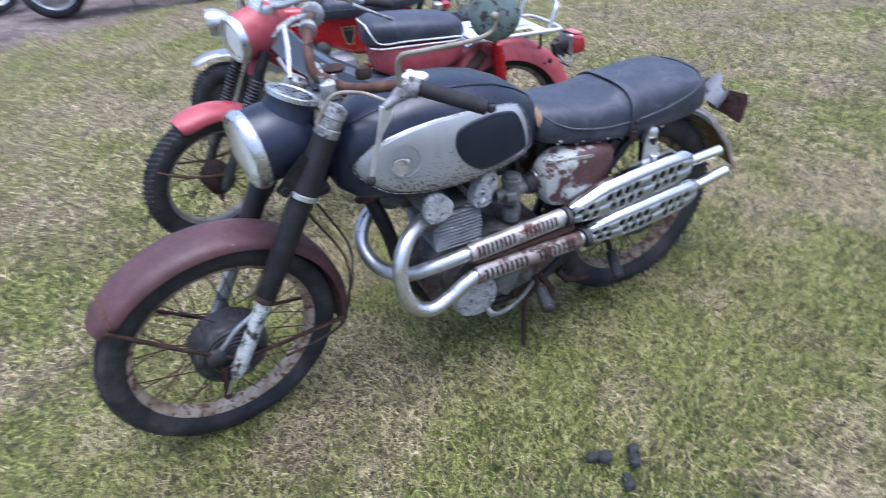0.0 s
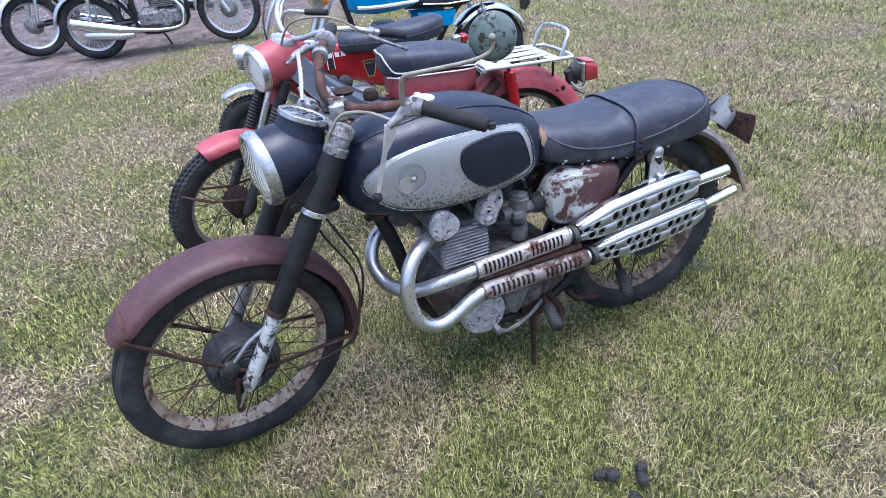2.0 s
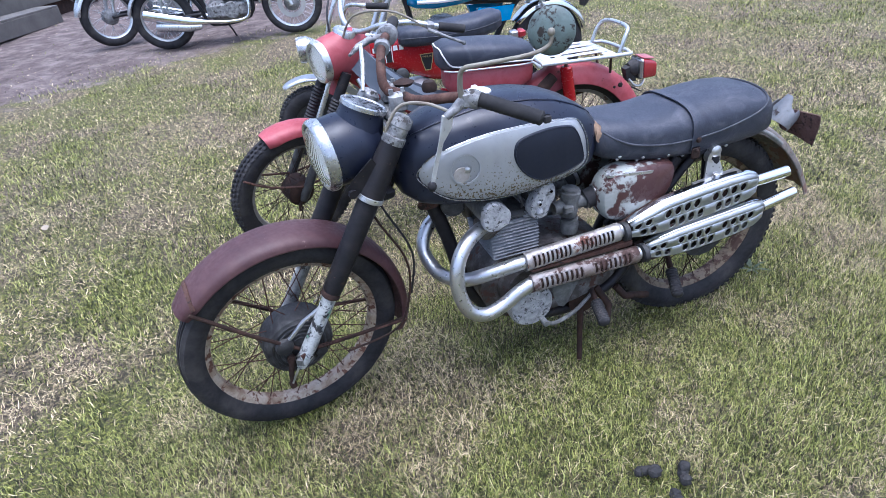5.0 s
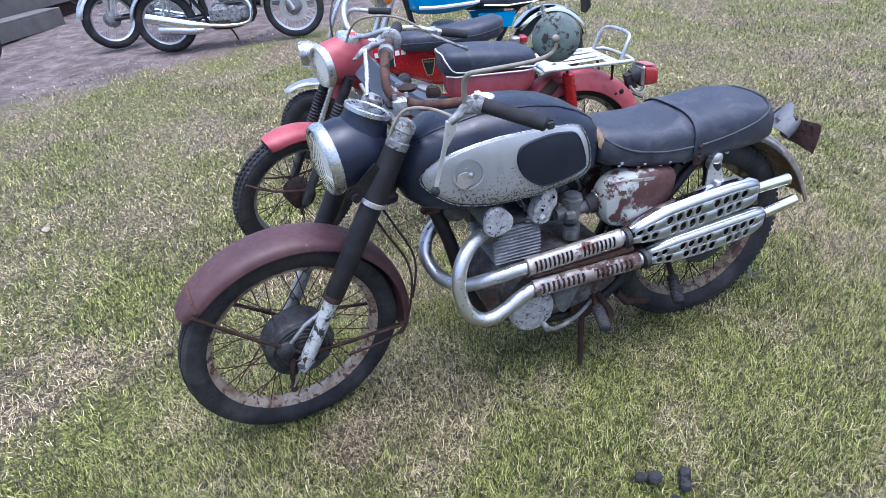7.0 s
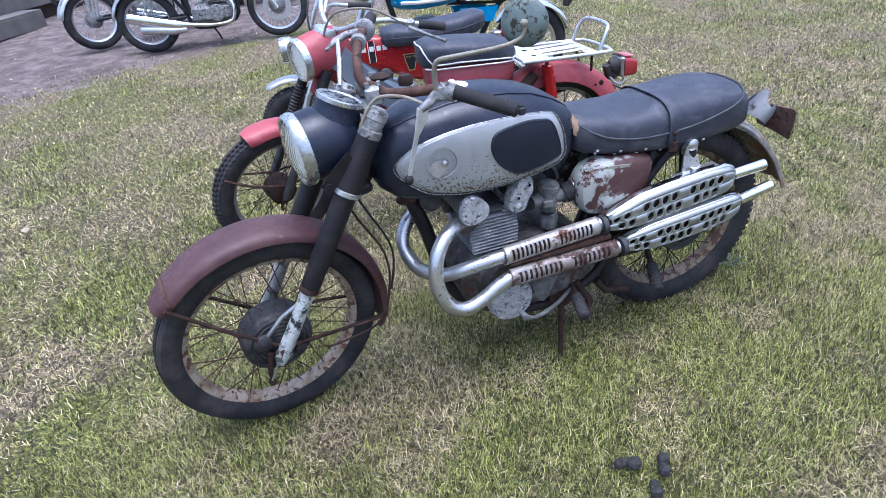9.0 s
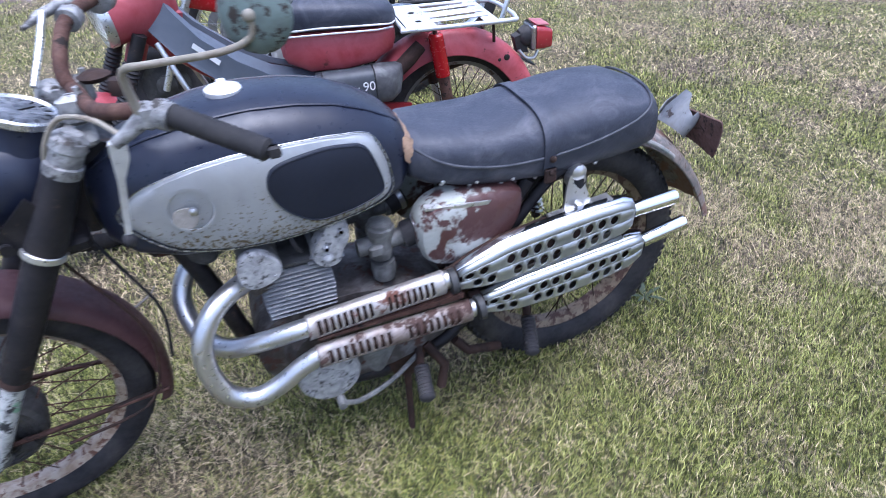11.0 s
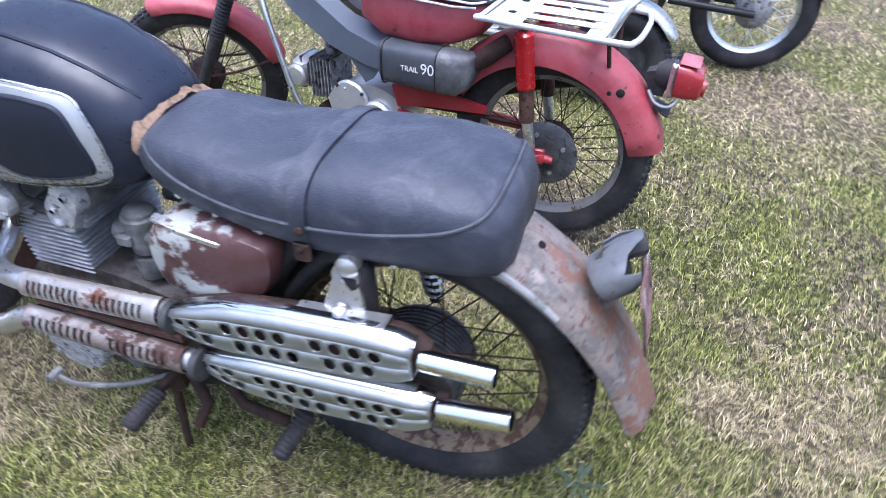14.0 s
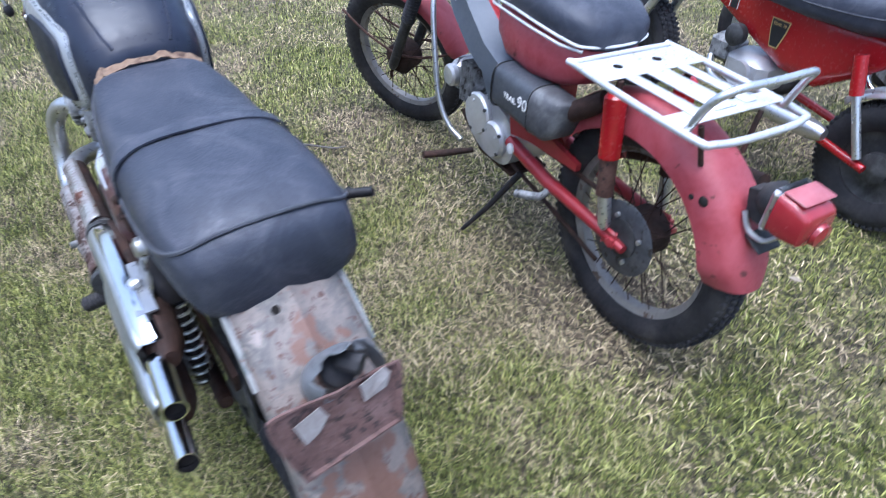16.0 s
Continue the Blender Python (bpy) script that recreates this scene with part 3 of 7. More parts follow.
def grass(name, count, reach, green, seed, length, width, label):
    """Many bent blades in one mesh, thinner and larger with distance. green: whether the blades grow where the lawn is green or where it has bleached."""
    rng = np.random.default_rng(seed)
    r0, r1 = reach
    u = rng.uniform(0, 1, count)
    r = np.sqrt(r0 * r0 + (r1 * r1 - r0 * r0) * u) if r1 < 5 else r0 * (r1 / r0) ** u
    a = np.radians(rng.uniform(16, 174, count))
    x, y = 0.4 + r * np.cos(a), -1.8 + r * np.sin(a)
    patch = np.zeros(count)
    wr = np.random.default_rng(11)
    for k in range(40):
        f = 2.2 + 24.0 * (k / 40) ** 1.5
        d, p = wr.uniform(0, 2 * np.pi, 2)
        patch += np.sin(f * (x * np.cos(d) + y * np.sin(d)) + p + 0.8 * np.sin(f * 0.7 * (y * np.cos(d) - x * np.sin(d)))) / (f ** 0.45)
    patch /= 1.55
    for cx, cy, size, amount in ((4.9, 3.2, 0.9, 1.4), (2.9, 3.6, 1.3, -0.7), (-1.7, 1.6, 0.9, 0.5), (0.6, 0.2, 0.7, 0.3), (1.4, 1.0, 0.4, 0.4), (-0.3, 3.2, 1.0, -0.5), (-1.0, 0.0, 0.6, 0.6), (0.9, -0.4, 0.6, 0.7), (1.9, 0.2, 0.4, 0.8), (0.1, 0.5, 0.35, -0.6), (-0.15, -0.45, 0.4, 0.9), (0.25, -0.35, 0.25, 0.7), (-2.0, 3.2, 1.2, 0.4), (2.2, 0.9, 0.5, -0.5), (1.3, 1.5, 0.5, 0.9), (0.95, 0.75, 0.35, 0.6), (1.8, 1.5, 0.4, 0.5)):
        patch += amount * np.exp(-((x - cx) ** 2 + (y - cy) ** 2) / size ** 2)
    patch -= 1.3 * np.exp(-((y - 5.6 - 0.42 * x) / 0.55) ** 2)
    patch -= 0.9 / (1 + np.exp((1.9 - y) / 0.4)) - 0.05
    share = 1 / (1 + np.exp(-(patch * 2.5 + 0.05)))
    keep = rng.uniform(0, 1, count) < (share * 0.8 + 0.18 if green else (1 - share) * 0.82 + 0.14)
    keep &= rng.uniform(0, 1, count) < 0.015 + 0.985 / (1 + np.exp((y - 5.75 - 0.42 * x - 0.3 * np.clip(patch + 1.0, -1, 1)) / 0.28))
    edge = np.minimum(np.degrees(a) - 16, 174 - np.degrees(a))
    keep &= (rng.uniform(0, 1, count) < edge / 14) & (rng.uniform(0, 1, count) < (r - 0.4) / 0.35)
    x, y, r = x[keep], y[keep], r[keep]
    n = len(x)
    d = np.maximum(0, y - 1.5)
    z = 0.031 * d * d / (d + 0.6) - 0.008
    yaw = rng.uniform(0, 2 * np.pi, n)
    far = np.maximum(1.0, r / 2.4)
    ln = length * rng.uniform(0.4, 1.2, n) * np.where(rng.uniform(0, 1, n) < 0.06, 1.7, 1.0) * far ** 0.12
    lean = np.radians(rng.uniform(42, 90, n) if green else rng.uniform(60, 96, n))
    bend = yaw + rng.uniform(-2.2, 2.2, n)
    ex, ey = np.cos(bend), np.sin(bend)
    wd = width * rng.uniform(0.6, 1.3, n) * far ** 0.6
    dx, dy = np.cos(yaw), np.sin(yaw)
    sx, sy = -dy * wd / 2, dx * wd / 2
    mid_r, mid_z = ln * 0.55 * np.sin(lean * 0.7), ln * 0.55 * np.cos(lean * 0.7)
    tip_r, tip_z = ln * 0.55 * np.sin(np.minimum(lean * 1.3, 1.8)), mid_z + ln * 0.55 * np.cos(np.minimum(lean * 1.3, 1.8))
    lift = rng.uniform(0.002, 0.016, n)
    v = np.empty((n, 5, 3), np.float32)
    v[:, 0] = np.stack([x - sx, y - sy, z + lift * (not green)], 1)
    v[:, 1] = np.stack([x + sx, y + sy, z + lift * (not green)], 1)
    v[:, 2] = np.stack([x + dx * mid_r - sx * 0.8, y + dy * mid_r - sy * 0.8, z + lift + mid_z], 1)
    v[:, 3] = np.stack([x + dx * mid_r + sx * 0.8, y + dy * mid_r + sy * 0.8, z + lift + mid_z], 1)
    v[:, 4] = np.stack([x + dx * mid_r + ex * tip_r, y + dy * mid_r + ey * tip_r, z + lift + np.maximum(tip_z, 0.004)], 1)
    base = np.arange(n, dtype=np.int32)[:, None] * 5
    loops = (base + np.array([0, 1, 3, 2, 2, 3, 4], np.int32)).ravel()
    me = bpy.data.meshes.new(name)
    me.vertices.add(n * 5)
    me.vertices.foreach_set("co", v.ravel())
    me.loops.add(n * 7)
    me.loops.foreach_set("vertex_index", loops)
    me.polygons.add(n * 2)
    starts = (np.arange(n, dtype=np.int32)[:, None] * 7 + np.array([0, 4], np.int32)).ravel()
    me.polygons.foreach_set("loop_start", starts)
    me.update(calc_edges=True)
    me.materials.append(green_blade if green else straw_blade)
    return tagged(new(name, me), label, "grass", kind="stuff")


grass("green_grass", 430000, (0.5, 2.6), True, 3, 0.029, 0.0016, "short green lawn grass growing in patches")
grass("straw_grass", 360000, (0.5, 2.6), False, 4, 0.036, 0.0013, "bleached straw-coloured lawn grass lying matted")
grass("green_grass", 540000, (2.6, 16.0), True, 5, 0.027, 0.0023, "green lawn grass further across the yard")
grass("straw_grass", 540000, (2.6, 16.0), False, 6, 0.034, 0.0023, "bleached straw lawn grass further across the yard")


# ---- the scrambler motorcycle in the foreground ----
bike = thing("scrambler_motorcycle", "weathered black scrambler motorcycle with high twin exhausts on the grass", "motorcycle")
FA, RA = Vector((-0.695, 0, 0.318)), Vector((0.66, 0, 0.318))
axis_p, axis_d = Vector((-0.31, 0, 0.88)), Vector((0.512, 0, 0.859))
STEER = Matrix.Translation(axis_p) @ Matrix.Rotation(radians(12), 4, axis_d) @ Matrix.Translation(-axis_p)


def fork_at(z):
    return -0.695 + (z - 0.306) * 0.596


grimy_cast = surface("grimy_cast_metal", [(0.05, 0.05, 0.05), (0.12, 0.12, 0.115), (0.22, 0.22, 0.215)], 24, rough=(0.5, 0.75), metal=0.3, bump=0.3)
# front wheel with a large drum brake
face = []
for i in range(5):
    face += [(0.03 + i * 0.012, -0.07 + i * 0.0012), (0.032 + i * 0.012, -0.073 + i * 0.0012), (0.036 + i * 0.012, -0.073 + i * 0.0012), (0.038 + i * 0.012, -0.07 + i * 0.0012)]
hub = Shape().turn([(0.02, -0.075)] + face + [(0.094, -0.062), (0.1, -0.05), (0.1, 0.01), (0.085, 0.02), (0.06, 0.03), (0.055, 0.06), (0.02, 0.065)], n=32)
brake_plate = surface("dusty_brake_drum", [(0.02, 0.02, 0.022), (0.045, 0.044, 0.044), (0.1, 0.097, 0.094)], 18, rough=(0.5, 0.75), metal=0.3, bump=0.3, spec=0.3)
fw = spoked_wheel(bike, FA, 0.318, 0.084, 0.257, hub, "rib", 36, rubber, rim_steel, brake_plate, rust, STEER, 0.085)
part("brake_arm", Shape().tube([(-0.035, -0.08, -0.02), (-0.05, -0.085, -0.075), (-0.052, -0.085, -0.11)], [0.011, 0.007, 0.006]).turn([(0.014, -0.006), (0.014, 0.006)], (-0.035, -0.082, -0.02)).turn([(0.01, -0.008), (0.01, 0.008)], (-0.052, -0.085, -0.11)), dark_rust, fw)
part("brake_rod", Shape().tube([(-0.052, -0.09, -0.1), (-0.01, -0.094, -0.02), (0.05, -0.094, 0.06)], 0.0035, n=8), satin_pipe, fw)
part("brake_boss", Shape().turn([(0.02, -0.072), (0.026, -0.078), (0.024, -0.09), (0.012, -0.096), (0.0, -0.096)], (-0.045, 0, 0.035), (0, 1, 0), 18), brake_plate, fw)
part("brake_boss", Shape().turn([(0.014, -0.07), (0.018, -0.078), (0.016, -0.088), (0.0, -0.09)], (0.05, 0, -0.03), (0, 1, 0), 14), brake_plate, fw)
part("torque_arm", Shape().tube([(-0.04, -0.078, 0.04), (0.02, -0.085, 0.1), (0.075, -0.09, 0.13)], 0.006), satin_pipe, fw)
part("axle_nut", Shape().turn([(0.014, -0.115), (0.014, -0.1), (0.008, -0.1), (0.008, 0.11), (0.014, 0.11), (0.014, 0.12)], n=6), rust, fw)

flaking_fork = surface("flaking_fork_paint", [(0.02, 0.02, 0.022), (0.3, 0.31, 0.3), (0.42, 0.43, 0.42), (0.05, 0.05, 0.05)], 30, rough=(0.4, 0.6), bump=0.3, speck=(0.02, 0.02, 0.022), speck_scale=26, speck_amount=0.53)
stained(flaking_fork, (0.14, 0.27, 0.18), 0.52, 0.36, 34, 0.0, 0.53, 0.06)
# fork legs
for side, name in ((-1, "left"), (1, "right")):
    y = side * 0.098
    leg = new("fork_leg")
    leg.empty_display_size = 0.05
    leg.parent, leg.matrix_basis = bike, STEER
    lo = [(fork_at(z), y, z) for z in (0.275, 0.30, 0.33, 0.40, 0.47, 0.50)]
    part("slider", Shape().tube(lo, [0.013, 0.02, 0.021, 0.0195, 0.02, 0.022], n=18), alloy if side > 0 else flaking_fork, leg, "fork slider with flaking paint" if side < 0 else "")
    part("lower_cover", Shape().tube([(fork_at(z), y, z) for z in (0.485, 0.5, 0.60, 0.72, 0.735)], [0.023, 0.0265, 0.028, 0.029, 0.028], n=20), black_worn, leg)
    part("cover_edge", Shape().tube([(fork_at(z), y, z) for z in (0.478, 0.481, 0.492, 0.495)], [0.022, 0.026, 0.026, 0.024], n=20), dark_rust, leg)
    part("axle_lug", Shape().box((fork_at(0.3), y, 0.3), (0.05, 0.034, 0.045), 0.012), grimy_cast, leg)
    part("chrome_ring", Shape().tube([(fork_at(z), y, z) for z in (0.73, 0.733, 0.743, 0.746)], [0.029, 0.036, 0.036, 0.03], n=22), chrome, leg)
    part("upper_cover", Shape().tube([(fork_at(z), y, z) for z in (0.742, 0.76, 0.80, 0.872)], [0.034, 0.034, 0.032, 0.028], n=20), black_worn, leg)
    part("top_clamp", Shape().tube([(fork_at(z), y, z) for z in (0.866, 0.869, 0.884, 0.886, 0.906, 0.908, 0.922, 0.932)], [0.027, 0.0295, 0.0295, 0.026, 0.026, 0.029, 0.028, 0.016], n=20), alloy, leg)
    c = Vector((fork_at(0.79), y, 0.79))
    part("lamp_bracket", Shape().sweep([c + Vector((0.0, side * 0.012, 0.03)), c + Vector((-0.05, side * 0.006, 0.0)), c + Vector((-0.085, side * -0.002, -0.03))], [(-0.002, -0.028), (0.002, -0.028), (0.002, 0.028), (-0.002, 0.028)], scale=[1.2, 0.8, 0.55]).turn([(0.012, -0.006), (0.012, 0.006), (0.006, 0.01)], c + Vector((-0.075, side * 0.004, -0.025)), n=8), black_worn, leg)
part("fork_crown", Shape().box((-0.315, 0, 0.897), (0.05, 0.17, 0.018), 0.006), grimy_cast, bike, m=STEER)
part("fork_yoke", Shape().box((-0.4, 0, 0.725), (0.07, 0.2, 0.03), 0.008), black_worn, bike, m=STEER)
part("steering_head", Shape().tube([(-0.37, 0, 0.71), (-0.285, 0, 0.87)], 0.034, n=18), black_worn, bike)

# front mudguard with stays
guard = part("front_mudguard", mudguard(FA.x, FA.z, 0.352, 141, -20, 0.066, 0.03, 34, 0.003, 0.0), fender_rust, bike, "maroon rust-flecked steel front mudguard", m=STEER)
part("guard_band", Shape().sweep([(FA.x + 0.3545 * math.cos(radians(130)), y, FA.z + 0.3545 * math.sin(radians(130)) - 0.028 * (abs(y) / 0.066) ** 3) for y in (-0.066, -0.06, -0.04, 0, 0.04, 0.06, 0.066)], [(-0.006, -0.002), (0.006, -0.002), (0.006, 0.002), (-0.006, 0.002)], up=(-0.64, 0, 0.77)), rust, guard)
for side in (-1, 1):
    for a in (136, -10):
        e = (FA.x + 0.335 * math.cos(radians(a)), side * 0.06, FA.z + 0.335 * math.sin(radians(a)))
        part("stay", Shape().tube([(FA.x + 0.01, side * 0.088, FA.z - 0.005), ((FA.x + e[0]) / 2, side * 0.08, (FA.z + e[2]) / 2), e], 0.0055, n=8), dark_rust, guard)
    part("rear_stay", Shape().tube([(FA.x + 0.01, side * 0.09, FA.z + 0.0), (FA.x + 0.335 * math.cos(radians(-12)), side * 0.066, FA.z - 0.06)], 0.005, n=8), rust, guard)

rim_chrome = surface("spotted_rim_chrome", [(0.34, 0.35, 0.36), (0.5, 0.51, 0.52), (0.26, 0.25, 0.24)], 16, rough=(0.2, 0.38), metal=0.85, bump=0.08, speck=(0.12, 0.1, 0.08), speck_scale=55, speck_amount=0.64)
reflector_mat = surface("hazed_reflector", [(0.74, 0.75, 0.74), (0.82, 0.83, 0.82)], 8, rough=(0.4, 0.55), metal=0.35, bump=0.02)
# headlamp with the speedometer let into its top
lamp = new("headlamp")
lamp.empty_display_size = 0.05
lamp.parent, lamp.matrix_basis = bike, STEER
LC, LD = Vector((-0.514, 0, 0.837)), Vector((0.985, 0, 0.08)).normalized()
part("shell", Shape().turn([(0.083, 0.0), (0.089, 0.02), (0.091, 0.06), (0.086, 0.1), (0.068, 0.14), (0.03, 0.165), (0.0, 0.172)], LC, LD, 40), black_paint, lamp)
part("chrome_rim", Shape().turn([(0.08, -0.012), (0.087, -0.014), (0.093, -0.007), (0.095, 0.007), (0.092, 0.016), (0.086, 0.015), (0.082, -0.004)], LC, LD, 44, closed=True), rim_chrome, lamp, "chipped chrome headlamp rim")
part("reflector", Shape().turn([(0.0, 0.05), (0.03, 0.045), (0.06, 0.028), (0.08, -0.004)], LC, LD, 36), reflector_mat, lamp)
lens = part("lens", Shape().turn([(0.0, -0.03), (0.03, -0.028), (0.06, -0.02), (0.081, -0.006), (0.081, -0.003), (0.06, -0.016), (0.03, -0.024), (0.0, -0.026)], LC, LD, 36, caps=False), glass, lamp, "ribbed glass headlamp lens")
lens.visible_shadow = False
SC, SD = Vector((-0.385, 0, 0.937)), Vector((0.42, 0, 0.9)).normalized()
part("speedometer_housing", Shape().turn([(0.078, -0.09), (0.066, -0.055), (0.058, -0.02), (0.057, 0.0), (0.053, 0.004)], SC, SD, 36), black_paint, lamp)
part("speedometer_ring", Shape().turn([(0.05, 0.005), (0.055, 0.0085), (0.06, 0.006), (0.06, -0.004), (0.0565, -0.004)], SC, SD, 40, closed=True), rim_chrome, lamp)
# pale mottling in the dial colour stands for sky reflected in cloudy glass
part("speedometer_dial", Shape().turn([(0.0, 0.0048), (0.051, 0.0048)], SC, SD, 36), surface("sky_pale_speedometer_dial", [(0.05, 0.055, 0.07), (0.14, 0.15, 0.17), (0.3, 0.31, 0.33)], 34, rough=(0.2, 0.4)), lamp, "grey speedometer dial with the glass's sky reflection coloured in")
dial = Shape()
for i in range(11):
    a = radians(210 + i * 24)
    u, w = SD.orthogonal().normalized(), SD.cross(SD.orthogonal().normalized())
    p, q = (SC + SD * 0.0056 + (u * math.cos(a) + w * math.sin(a)) * r for r in (0.036, 0.046))
    dial.tube([p, q], 0.0014, n=4)
part("dial_marks", dial.tube([SC + SD * 0.0058, SC + SD * 0.0058 + SD.orthogonal().normalized() * 0.032], 0.0016, n=4), decal_black, lamp)

# handlebar, twisted so that one half stands up
bar = new("handlebar")
bar.empty_display_size = 0.05
bar.parent = bike
left_bar = [(-0.305, 0.03, 0.945), (-0.29, -0.02, 0.95), (-0.27, -0.08, 0.945), (-0.24, -0.14, 0.955), (-0.2, -0.185, 0.965), (-0.15, -0.205, 0.958), (-0.07, -0.265, 0.928)]
right_bar = [(-0.305, 0.03, 0.945), (-0.314, 0.045, 0.97), (-0.3, 0.09, 1.02), (-0.278, 0.15, 1.04), (-0.25, 0.225, 1.042)]
part("bar_tube", Shape().tube(left_bar, 0.0125, n=14, smooth=4).tube(right_bar, 0.0125, n=14, smooth=4), rust, bar, "bare rusted handlebar tube")
for y in (-0.045, 0.05):
    part("bar_clamp", Shape().box((-0.3, y, 0.935), (0.045, 0.03, 0.05), 0.008).turn([(0.006, 0.0), (0.006, 0.012)], (-0.315, y, 0.958), (0, 0, 1), 6).turn([(0.006, 0.0), (0.006, 0.012)], (-0.285, y, 0.958), (0, 0, 1), 6), alloy, bar)
grip_path = [Vector((-0.152, -0.203, 0.958)), Vector((-0.028, -0.298, 0.912))]
ridge = [(0.0, 0.02), (0.03, 0.0165)] + [(0.08 + k * 0.031, 0.0165 if k % 2 else 0.0182) for k in range(28)] + [(0.97, 0.0178), (1.0, 0.012)]
g = Shape().tube([grip_path[0].lerp(grip_path[1], t) for t, _ in ridge], [q for _, q in ridge], n=16)
part("grip", g, grey_rubber, bar, "ribbed black rubber handlebar grip")
part("grip_end", Shape().box(Vector((-0.022, -0.303, 0.912)), (0.02, 0.012, 0.02), 0.004), rubber, bar)
part("lever_perch", Shape().box((-0.178, -0.2, 0.96), (0.03, 0.032, 0.042), 0.008).tube([(-0.18, -0.2, 0.96), (-0.21, -0.215, 0.945), (-0.232, -0.215, 0.932)], [0.015, 0.011, 0.009]).turn([(0.021, -0.01), (0.023, 0.0), (0.021, 0.018)], (-0.16, -0.2, 0.958), (0.8, -0.58, -0.25), 16), alloy, bar)
lever_metal = surface("chalky_white_alloy", [(0.45, 0.45, 0.45), (0.62, 0.62, 0.61)], 30, rough=(0.4, 0.6), metal=0.35, bump=0.15, speck=(0.2, 0.19, 0.18), speck_scale=60, speck_amount=0.62)
part("lever", Shape().sweep([Vector(p) for p in ((-0.228, -0.215, 0.935), (-0.232, -0.212, 0.91), (-0.245, -0.2, 0.87), (-0.257, -0.188, 0.82), (-0.27, -0.178, 0.765))], [(-0.008, -0.004), (0.008, -0.004), (0.008, 0.004), (-0.008, 0.004)], up=(0, 1, 0), scale=[1.5, 1.5, 0.68, 0.62, 0.6]), lever_metal, bar, "pitted alloy lever hanging straight down")
part("lever_ball", Shape().ball((-0.273, -0.176, 0.752), (0.012, 0.011, 0.014)), rubber, bar)
part("cable", Shape().tube([(-0.22, -0.212, 0.942), (-0.26, -0.16, 0.955), (-0.31, -0.12, 0.95), (-0.345, -0.11, 0.91), (-0.36, -0.1, 0.86), (-0.36, -0.07, 0.8)], 0.0042, n=8, smooth=5), khaki, bar)
part("cable", Shape().tube([(-0.44, -0.06, 0.73), (-0.4, -0.05, 0.62), (-0.345, -0.06, 0.5), (-0.345, -0.05, 0.38), (-0.4, -0.06, 0.27), (-0.56, -0.09, 0.26)], 0.0035, n=7, smooth=5), dark_rust, bar)
part("cable", Shape().tube([(-0.42, 0.05, 0.73), (-0.36, 0.02, 0.6), (-0.31, 0.0, 0.47), (-0.33, 0.01, 0.33)], 0.0035, n=7, smooth=5), rubber, bar)
arm = [(-0.187, -0.205, 0.965), (-0.19, -0.21, 1.0), (-0.186, -0.225, 1.035), (-0.15, -0.25, 1.045), (-0.06, -0.293, 1.058), (-0.018, -0.308, 1.074), (-0.012, -0.31, 1.1)]
mir = part("mirror", Shape().turn([(0.0, -0.012), (0.026, -0.01), (0.043, -0.004), (0.05, 0.003), (0.051, 0.007), (0.0, 0.007)], (-0.008, -0.3, 1.1), (0.5, 0.83, -0.1), 32), mirror_back, bike, "round mirror with a spotted teal back")
part("mirror_glass", Shape().turn([(0.0, 0.0085), (0.047, 0.0085)], (-0.008, -0.3, 1.1), (0.5, 0.83, -0.1), 32), mirror_glass, mir)
part("mirror_arm", Shape().tube(arm, [0.0075, 0.0065, 0.0058, 0.0052, 0.0048, 0.0048, 0.0048], n=10, smooth=4).ball((-0.013, -0.31, 1.101), (0.009, 0.007, 0.009)), khaki, mir)
part("throttle_housing", Shape().turn([(0.016, -0.022), (0.028, -0.016), (0.03, 0.008), (0.02, 0.022)], (-0.243, 0.236, 1.042), (0.35, 0.93, 0.1), 18), alloy, bar)
part("throttle_perch", Shape().turn([(0.013, -0.014), (0.021, -0.012), (0.021, 0.012), (0.013, 0.014)], (-0.285, 0.13, 1.034), (0.3, 0.9, 0.2), 14).tube([(-0.25, 0.22, 1.04), (-0.3, 0.2, 1.045), (-0.34, 0.18, 1.035), (-0.37, 0.16, 1.02)], [0.012, 0.01, 0.009, 0.004]), alloy, bar)
part("grip", Shape().tube([(-0.236, 0.255, 1.044), (-0.233, 0.262, 1.045), (-0.19, 0.37, 1.05), (-0.188, 0.374, 1.05)], [0.014, 0.0165, 0.0165, 0.01], n=14), grey_rubber, bar)
part("lever", Shape().tube([(-0.332, 0.175, 1.04), (-0.345, 0.12, 1.0), (-0.366, 0.055, 0.95)], [0.006, 0.0065, 0.005], n=8), chrome, bar)
part("switch_knob", Shape().turn([(0.018, -0.012), (0.02, 0.0), (0.014, 0.012)], (-0.22, -0.06, 0.965), (0, 0, 1), 16), dark_rust, bar)
part("damper_knob", Shape().turn([(0.022, -0.004), (0.028, 0.004), (0.012, 0.012)], (-0.265, 0.02, 0.96), (0, 0, 1), 18), dark_rust, bar)

# fuel tank
TANK = [(-0.338, 0.045, 0.72, 0.80), (-0.325, 0.075, 0.69, 0.83), (-0.285, 0.106, 0.66, 0.858), (-0.215, 0.129, 0.642, 0.884), (-0.12, 0.14, 0.631, 0.902), (-0.04, 0.144, 0.629, 0.906),
        (0.04, 0.141, 0.632, 0.898), (0.11, 0.133, 0.638, 0.882), (0.17, 0.12, 0.647, 0.855), (0.215, 0.103, 0.664, 0.825), (0.24, 0.08, 0.694, 0.80), (0.248, 0.05, 0.71, 0.775)]


